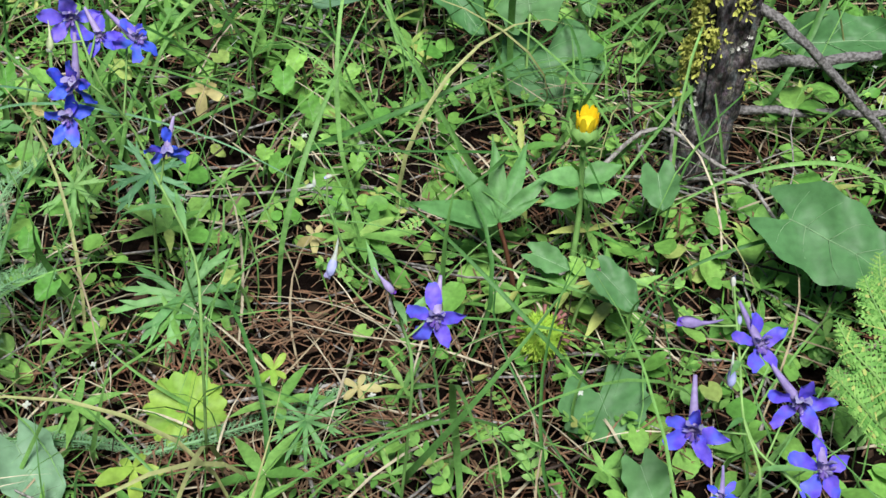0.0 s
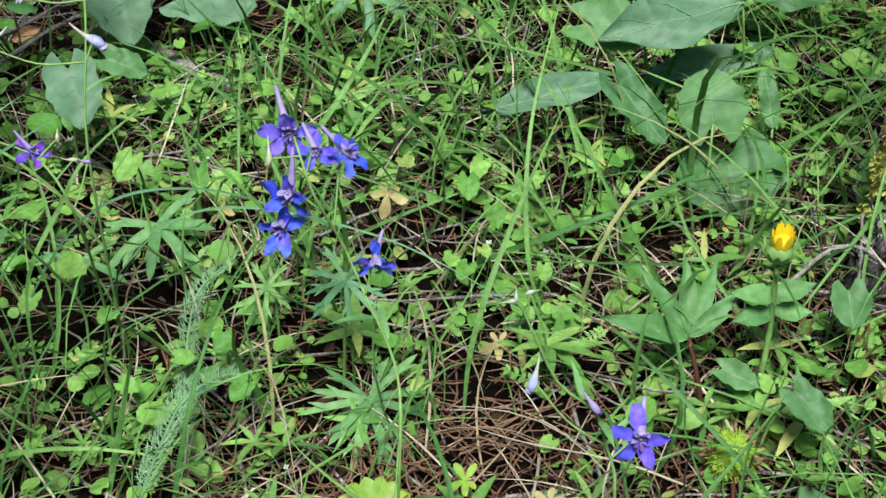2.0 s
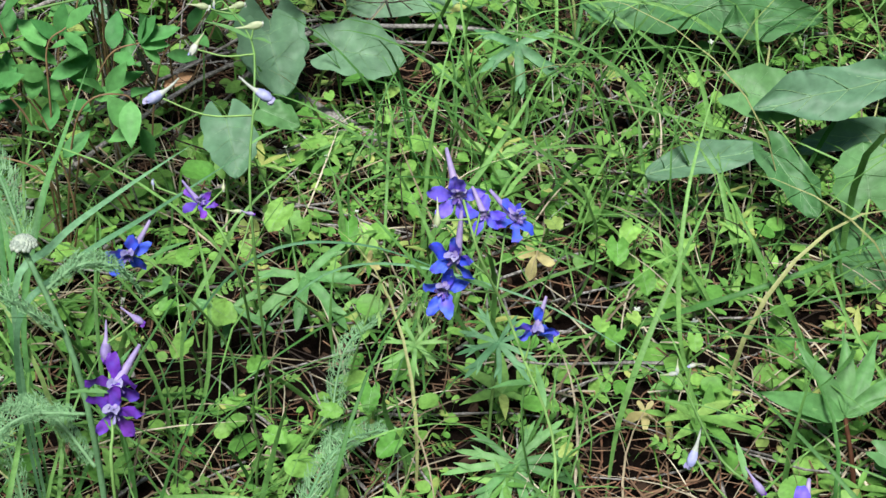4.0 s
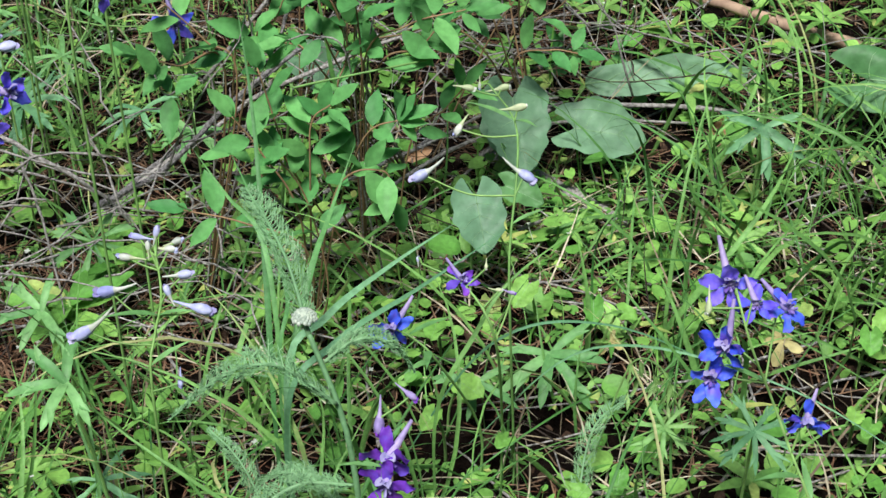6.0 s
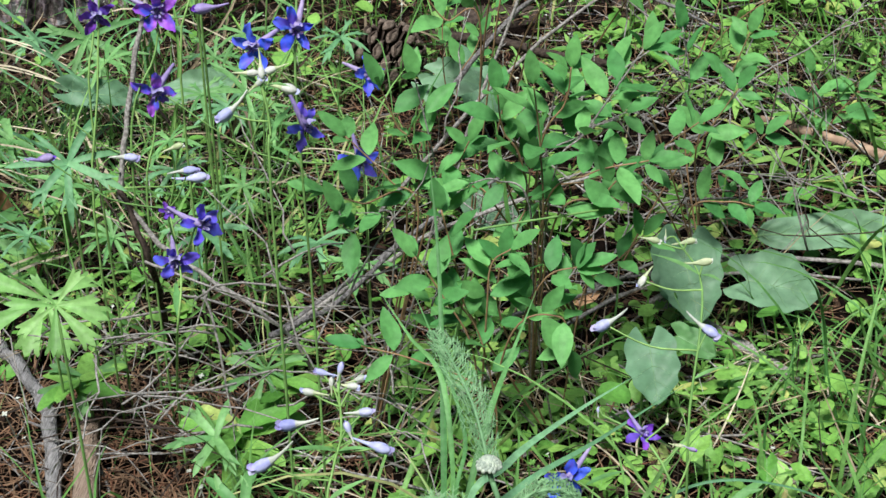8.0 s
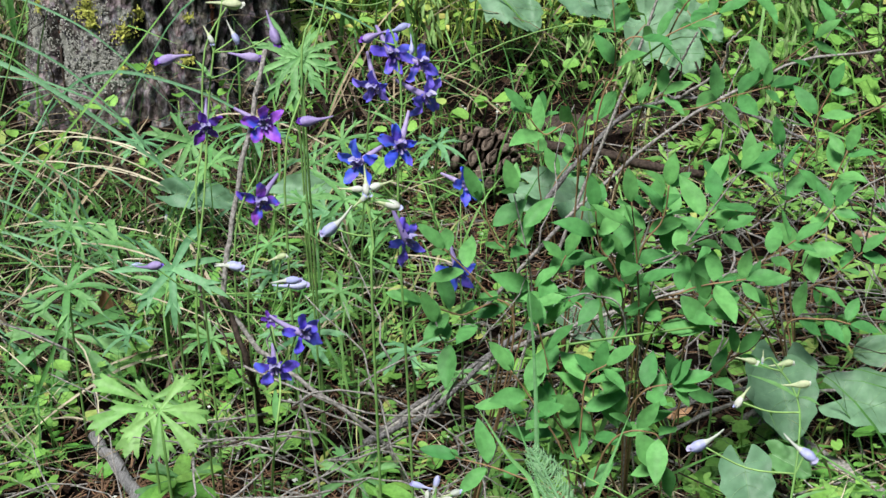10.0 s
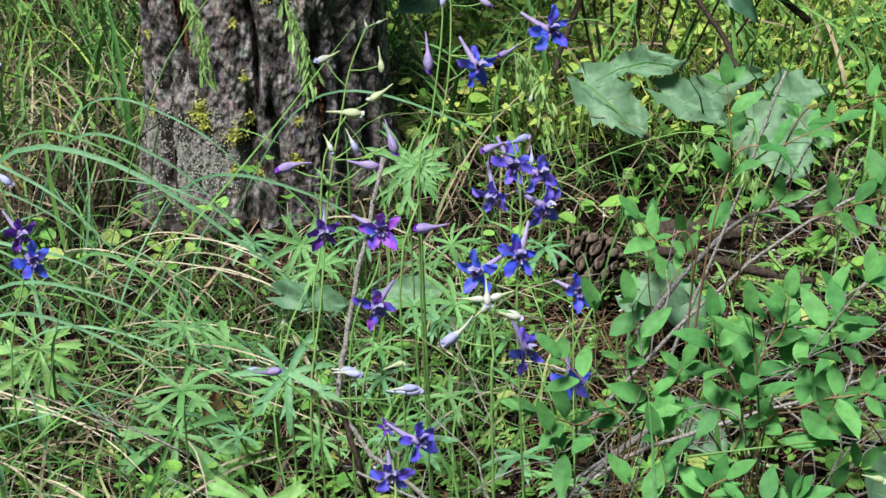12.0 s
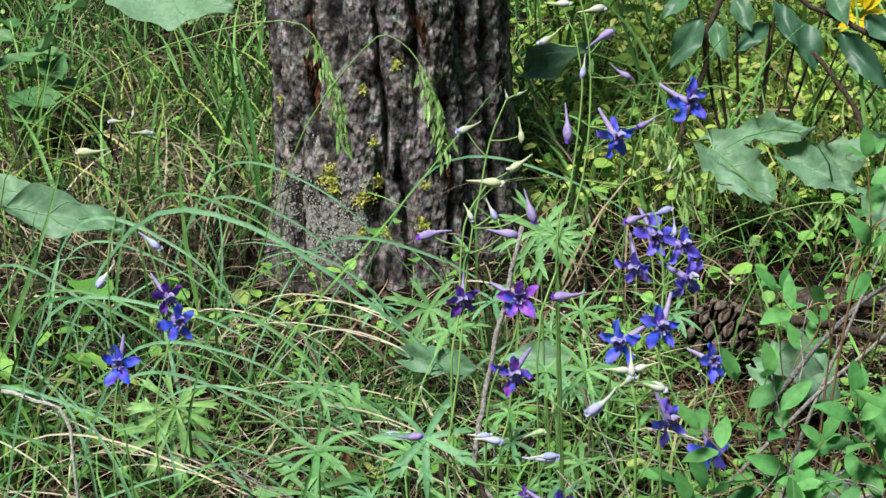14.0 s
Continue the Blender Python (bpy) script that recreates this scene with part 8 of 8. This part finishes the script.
big_blade("dark wide green grass blade", [(-0.072, 0.600, 0.132), (-0.060, 0.640, 0.186), (-0.049, 0.680, 0.203), (-0.036, 0.720, 0.223)], 0.0050, GRASS_DARK)
big_blade("long bluish green grass blade over litter", [(-0.067, 0.560, 0.182), (-0.047, 0.580, 0.207), (-0.017, 0.620, 0.208), (0.020, 0.660, 0.209)], 0.0050, GRASS_BLUE)
big_blade("long bluish green grass blade over litter", [(-0.067, 0.550, 0.169), (-0.042, 0.570, 0.199), (-0.002, 0.610, 0.201), (0.049, 0.680, 0.190)], 0.0044, GRASS_BLUE)
big_blade("upright folded green grass blade", [(-0.075, 0.600, 0.156), (-0.071, 0.630, 0.186), (-0.091, 0.680, 0.211), (-0.108, 0.720, 0.223)], 0.0030, GRASS_DARK)
big_blade("long green grass blade leaning over litter", [(0.008, 0.620, 0.107), (0.030, 0.640, 0.147), (0.052, 0.660, 0.171), (0.103, 0.700, 0.186)], 0.0034)
big_blade("long green grass blade across flowers", [(-0.02, 0.66, 0.02), (0.04, 0.67, 0.115), (0.11, 0.675, 0.125), (0.20, 0.66, 0.09)], 0.0022, GRASS_BLUE)
big_blade("long green grass blade across flowers", [(0.03, 0.69, 0.02), (0.10, 0.66, 0.12), (0.20, 0.61, 0.13), (0.30, 0.56, 0.085)], 0.0019, GRASS_BLUE)
big_blade("green grass blade leaning over litter", [(0.31, 0.60, 0.04), (0.29, 0.61, 0.10), (0.30, 0.66, 0.16), (0.34, 0.74, 0.21)], 0.0036)
big_blade("green grass blade leaning over litter", [(0.24, 0.55, 0.03), (0.245, 0.56, 0.09), (0.275, 0.60, 0.14), (0.33, 0.68, 0.17)], 0.0044)
big_blade("green grass blade under the seed head", [(0.40, 0.42, 0.04), (0.36, 0.44, 0.09), (0.32, 0.50, 0.12), (0.29, 0.58, 0.12)], 0.0032)
big_blade("long green grass blade arching low", [(0.62, 0.45, 0.06), (0.55, 0.47, 0.11), (0.47, 0.48, 0.10), (0.40, 0.48, 0.06)], 0.0034)
big_blade("long green grass blade arching low", [(0.64, 0.50, 0.06), (0.57, 0.51, 0.12), (0.50, 0.52, 0.12), (0.43, 0.53, 0.075)], 0.0032)
big_blade("wide bluish blade arching before the trunk", [(-0.95, 1.28, 0.0), (-0.80, 1.27, 0.22), (-0.66, 1.26, 0.235), (-0.50, 1.26, 0.13), (-0.44, 1.26, 0.06)], 0.0075, GRASS_BLUE)
big_blade("wide bluish blade arching before the trunk", [(-0.85, 1.05, 0.0), (-0.76, 1.04, 0.22), (-0.62, 1.03, 0.235), (-0.52, 1.02, 0.20)], 0.0055, GRASS_BLUE)
big_blade("long bluish blade arching in the grass", [(-0.80, 1.10, 0.0), (-0.72, 1.09, 0.16), (-0.60, 1.08, 0.175), (-0.45, 1.08, 0.10)], 0.0050, GRASS_BLUE)
big_blade("upright green blade in pale grass", [(-0.845, 1.5, 0.0), (-0.85, 1.49, 0.10), (-0.845, 1.48, 0.20), (-0.83, 1.47, 0.27)], 0.010)
big_blade("long green stem crossing the bark", [(-0.70, 1.10, -0.03), (-0.58, 1.12, 0.16), (-0.46, 1.14, 0.30), (-0.36, 1.16, 0.42)], 0.0034)
big_blade("upright green blade among shrub twigs", [(-0.10, 0.90, 0.02), (-0.055, 0.93, 0.08), (-0.062, 0.95, 0.16), (-0.075, 0.97, 0.24)], 0.0052)


arch = random.Random(31)
for k in range(16):
    x0, y0 = arch.uniform(-1.15, -0.70), arch.uniform(1.05, 1.65)
    reach, top = arch.uniform(0.25, 0.5), arch.uniform(0.12, 0.24)
    z0 = float(ground_z(x0, y0))
    big_blade("long bluish blade arching through pale grass", [(x0, y0, z0), (x0 + reach * 0.3, y0 - 0.02, z0 + top), (x0 + reach * 0.65, y0 - 0.03, z0 + top * 0.95), (x0 + reach, y0 - 0.05, z0 + top * 0.45)], arch.uniform(0.0035, 0.006), GRASS_BLUE if k % 3 else GRASS_DARK)
for k in range(19):
    x0, y0 = arch.uniform(-1.05, -0.62), arch.uniform(1.05, 1.60)
    reach, top = arch.uniform(0.28, 0.55), arch.uniform(0.06, 0.15)
    z0 = float(ground_z(x0, y0))
    big_blade("pale dead blade bowed over the grass", [(x0, y0, z0), (x0 + reach * 0.35, y0 - 0.02, z0 + top), (x0 + reach * 0.75, y0 - 0.05, z0 + top * 0.85), (x0 + reach, y0 - 0.10, z0 + 0.03)], arch.uniform(0.0013, 0.0025), STRAW_PALE)
for k in range(10):
    x0, y0 = arch.uniform(-0.55, -0.22), arch.uniform(0.95, 1.45)
    z0 = float(ground_z(x0, y0)) + arch.uniform(0.05, 0.17)
    palmate_leaf("narrow-lobed green larkspur leaf on a stalk", (x0, y0, z0), (arch.gauss(0, 0.5), -0.8, -0.3), (arch.gauss(0, 0.2), -0.45, 0.9), arch.uniform(0.028, 0.045), arch.choice((7, 8, 9)))
x0, y0 = arch.uniform(-0.34, -0.10), arch.uniform(0.60, 0.80)
z0 = float(ground_z(x0, y0)) + arch.uniform(0.03, 0.09)
palmate_leaf("narrow-lobed green larkspur leaf over litter", (x0, y0, z0), (arch.gauss(0, 0.6), -0.8, -0.3), (arch.gauss(0, 0.2), -0.45, 0.9), arch.uniform(0.024, 0.036), arch.choice((5, 6, 7)))


# ---- drooping grass panicles ----
def panicle(label, pts, droop_from, n, spike, seed):
    t = culm(label, pts, 0.0008)
    line = np.array(curve(pts, 40))
    r = random.Random(seed)
    start = int(len(line) * droop_from)
    for k in range(n):
        i = min(len(line) - 1, start + int((len(line) - start) * (k + r.random()) / n))
        q = line[i] + np.array([r.gauss(0, 0.004), r.gauss(0, 0.003), -r.uniform(0.002, 0.016)])
        g = Geo()
        d = unit([r.gauss(0, 0.28), r.gauss(0, 0.2), -1])
        for j in range(3):
            g.add(*placed(oval(spike * r.uniform(0.6, 1.0), 0.26, "lance", 5, 2, 0.5, 0.1), q + d * spike * 0.25 * j, unit(d + np.array([r.gauss(0, 0.14), r.gauss(0, 0.1), 0])), (0, -1, 0.1)))
        g.add(*tube([line[i], 0.5 * (line[i] + q) + np.array([0, 0, 0.001]), q], 0.0003, 0.0002, 4))
        part("spikelet", g, PANICLE, t)


panicle("arching grass stem with drooping green seed spike", [(-0.98, 1.22, -0.06), (-0.88, 1.18, 0.30), (-0.75, 1.22, 0.41), (-0.613, 1.281, 0.440), (-0.565, 1.27, 0.40), (-0.549, 1.258, 0.335)], 0.70, 80, 0.011, 1)
panicle("arching grass stem with drooping green seed spike", [(-0.72, 1.20, -0.05), (-0.60, 1.22, 0.30), (-0.52, 1.25, 0.42), (-0.485, 1.254, 0.425), (-0.455, 1.24, 0.39), (-0.441, 1.235, 0.335)], 0.72, 60, 0.012, 2)
panicle("arching grass stem with nodding seed spikelets", [(-0.34, 1.10, 0.0), (-0.25, 1.12, 0.20), (-0.198, 1.126, 0.281), (-0.105, 1.166, 0.312), (-0.060, 1.172, 0.298), (-0.035, 1.172, 0.270)], 0.62, 40, 0.011, 3)
panicle("grass stem with loose drooping seed panicle", [(-0.255, 1.020, 0.156), (-0.240, 1.020, 0.320), (-0.230, 1.020, 0.396), (-0.217, 1.020, 0.415), (-0.202, 1.020, 0.401), (-0.193, 1.020, 0.364)], 0.62, 60, 0.009, 4)
panicle("small green grass panicle over litter", [(0.10, 0.655, 0.02), (0.115, 0.655, 0.09), (0.125, 0.655, 0.115), (0.14, 0.65, 0.11), (0.150, 0.645, 0.085)], 0.4, 22, 0.009, 5)
panicle("thin grass stem with pale seed spike", [(0.14, 1.38, 0.04), (0.13, 1.37, 0.18), (0.12, 1.36, 0.27), (0.10, 1.35, 0.30), (0.09, 1.34, 0.25)], 0.6, 18, 0.014, 6)
panicle("green grass panicle by the far shrub", [(0.04, 1.32, 0.03), (0.04, 1.31, 0.16), (0.05, 1.30, 0.24), (0.07, 1.29, 0.25), (0.08, 1.28, 0.20)], 0.6, 18, 0.013, 7)


def curled_leaf(label, place, length, axis):
    t = thing("dead_leaf", place, label, "leaf")
    part("blade", Geo().add(*placed(oval(length, 0.45, "oval", 10, 6, 0.5, 0.5, 1.0, 5), np.array(place), axis, (0.3, -0.8, 0.5))), DEAD_LEAF, t)


curled_leaf("dead brown curled leaf standing in grass", (-0.545, 1.178, -0.012), 0.045, (0.1, -0.1, 1))
curled_leaf("dead tan leaf on litter under shrub", (-0.01, 1.02, 0.03), 0.026, (1, 0.2, 0.3))
curled_leaf("dead pinkish leaf on needle litter", (0.30, 0.62, 0.048), 0.018, (0.8, 0.4, 0.3))
curled_leaf("dead tan leaf beside a broad leaf", (0.235, 1.01, 0.058), 0.03, (1, 0.1, 0.3))


# ---- leafy herbs behind the tall grass and the trunk ----
def leafy_herb(label, base, n, leaf, height, seed, mat):
    t = thing("leafy_herb", base, label, "plant", "leafy herbs")
    r = random.Random(seed)
    for k in range(3):
        a = r.uniform(0, 6.28)
        top = np.array(base) + np.array([0.5 * height * math.cos(a), 0.5 * height * math.sin(a), height * r.uniform(0.8, 1.1)])
        line = np.array(curve([base, 0.5 * (np.array(base) + top) + np.array([0, 0, 0.1 * height]), top], 10))
        part("stem", Geo().add(*tube(line, 0.003, 0.0018, 6)), STEM, t)
        for i in range(n):
            q = line[min(len(line) - 1, 2 + i * (len(line) - 2) // n)]
            b = r.uniform(0, 6.28)
            part("leaf", Geo().add(*placed(oval(leaf * r.uniform(0.7, 1.2), r.uniform(0.5, 0.7), "oval", 9, 6, 0.2, r.uniform(0.2, 0.7), 1.0, r.randrange(999)), q, (math.cos(b), math.sin(b), r.uniform(-0.1, 0.5)), (r.gauss(0, 0.3), -0.5 + r.gauss(0, 0.3), 1))), mat, t)


leafy_herb("dull green herb in deep shade of grass", (-1.72, 2.55, -0.085), 6, 0.10, 0.30, 3, BROAD)
leafy_herb("olive-green broad-leaved herb behind the pine trunk", (-0.62, 2.65, 0.02), 5, 0.09, 0.34, 4, YELLOWISH)


# ---- dark shrub with hanging glossy leaves beyond the clearing ----
def glossy_shrub(base, leaves):
    t = thing("glossy_shrub", base, "dark shrub with hanging glossy blue-green leaves", "shrub")
    r = random.Random(17)
    for k, (foot, tip, ratio) in enumerate(leaves):
        foot, tip = np.array(foot), np.array(tip)
        d = tip - foot
        part("leaf", Geo().add(*placed(oval(float(np.linalg.norm(d)), ratio, "ovate", 14, 8, r.uniform(0.2, 0.45), r.uniform(0.05, 0.3), 1.0, k), foot, d, (r.gauss(0, 0.3), -0.8, 0.5 + r.gauss(0, 0.2)))), DARK_HERB, t)
        low = np.array([0.6 * foot[0] + 0.4 * base[0], foot[1] + 0.03, 0.45 * foot[2]])
        part("twig", Geo().add(*tube(curve([base, low, foot + np.array([0, 0.02, -0.02]), foot], 12), 0.0026, 0.0012, 6)), TWIG_DARK, t)


glossy_shrub((-0.239, 2.062, 0.034), [((-0.298, 2.050, 0.296), (-0.334, 2.010, 0.233), 0.48),
              ((-0.279, 2.060, 0.290), (-0.261, 2.020, 0.242), 0.39),
              ((-0.251, 2.060, 0.326), (-0.225, 2.020, 0.285), 0.50),
              ((-0.195, 2.030, 0.324), (-0.159, 1.990, 0.268), 0.36),
              ((-0.163, 2.020, 0.302), (-0.130, 1.980, 0.239), 0.46),
              ((-0.105, 2.000, 0.287), (-0.038, 1.960, 0.217), 0.34),
              ((-0.073, 2.020, 0.303), (-0.028, 1.980, 0.280), 0.48),
              ((-0.203, 2.050, 0.289), (-0.246, 2.010, 0.257), 0.40),
              ((-0.127, 2.030, 0.339), (-0.094, 1.990, 0.301), 0.53),
              ((-0.027, 2.000, 0.276), (0.022, 1.960, 0.277), 0.48),
              ((-0.307, 2.060, 0.335), (-0.350, 2.020, 0.302), 0.48)])


# ---- low rosettes of oblong yellow-green leaves ----
def rosette(label, base, n, leaf, height, seed):
    t = thing("leaf_rosette", base, label, "plant", "leaf rosettes")
    r = random.Random(seed)
    hub = np.array(base) + np.array([0, 0, height])
    part("stem", Geo().add(*tube([np.array(base), 0.5 * (np.array(base) + hub) + np.array([0.002, 0, 0]), hub], 0.0013, 0.0010, 6)), STEM, t)
    for i in range(n):
        a = i * 2.4 + r.uniform(-0.3, 0.3)
        part("leaf", Geo().add(*placed(oval(leaf * r.uniform(0.7, 1.1), r.uniform(0.26, 0.36), "blunt", 9, 4, 0.25, r.uniform(0.1, 0.6), 0.5, r.randrange(999)), hub - np.array([0, 0, r.uniform(0, height * 0.35)]), (math.cos(a), math.sin(a), r.uniform(0.0, 0.5)), (-0.3 * math.cos(a), -0.3 * math.sin(a) - 0.2, 1))), COVER, t)


rosette("yellow-green rosette of oblong leaves over needles", (-0.373, 0.866, -0.009), 9, 0.036, 0.055, 1)
rosette("yellow-green rosette of oblong leaves by bud stalks", (-0.240, 0.808, 0.0), 11, 0.046, 0.05, 2)
rosette("small rosette of oblong green leaves in twigs", (-0.215, 0.850, 0.004), 8, 0.034, 0.06, 3)
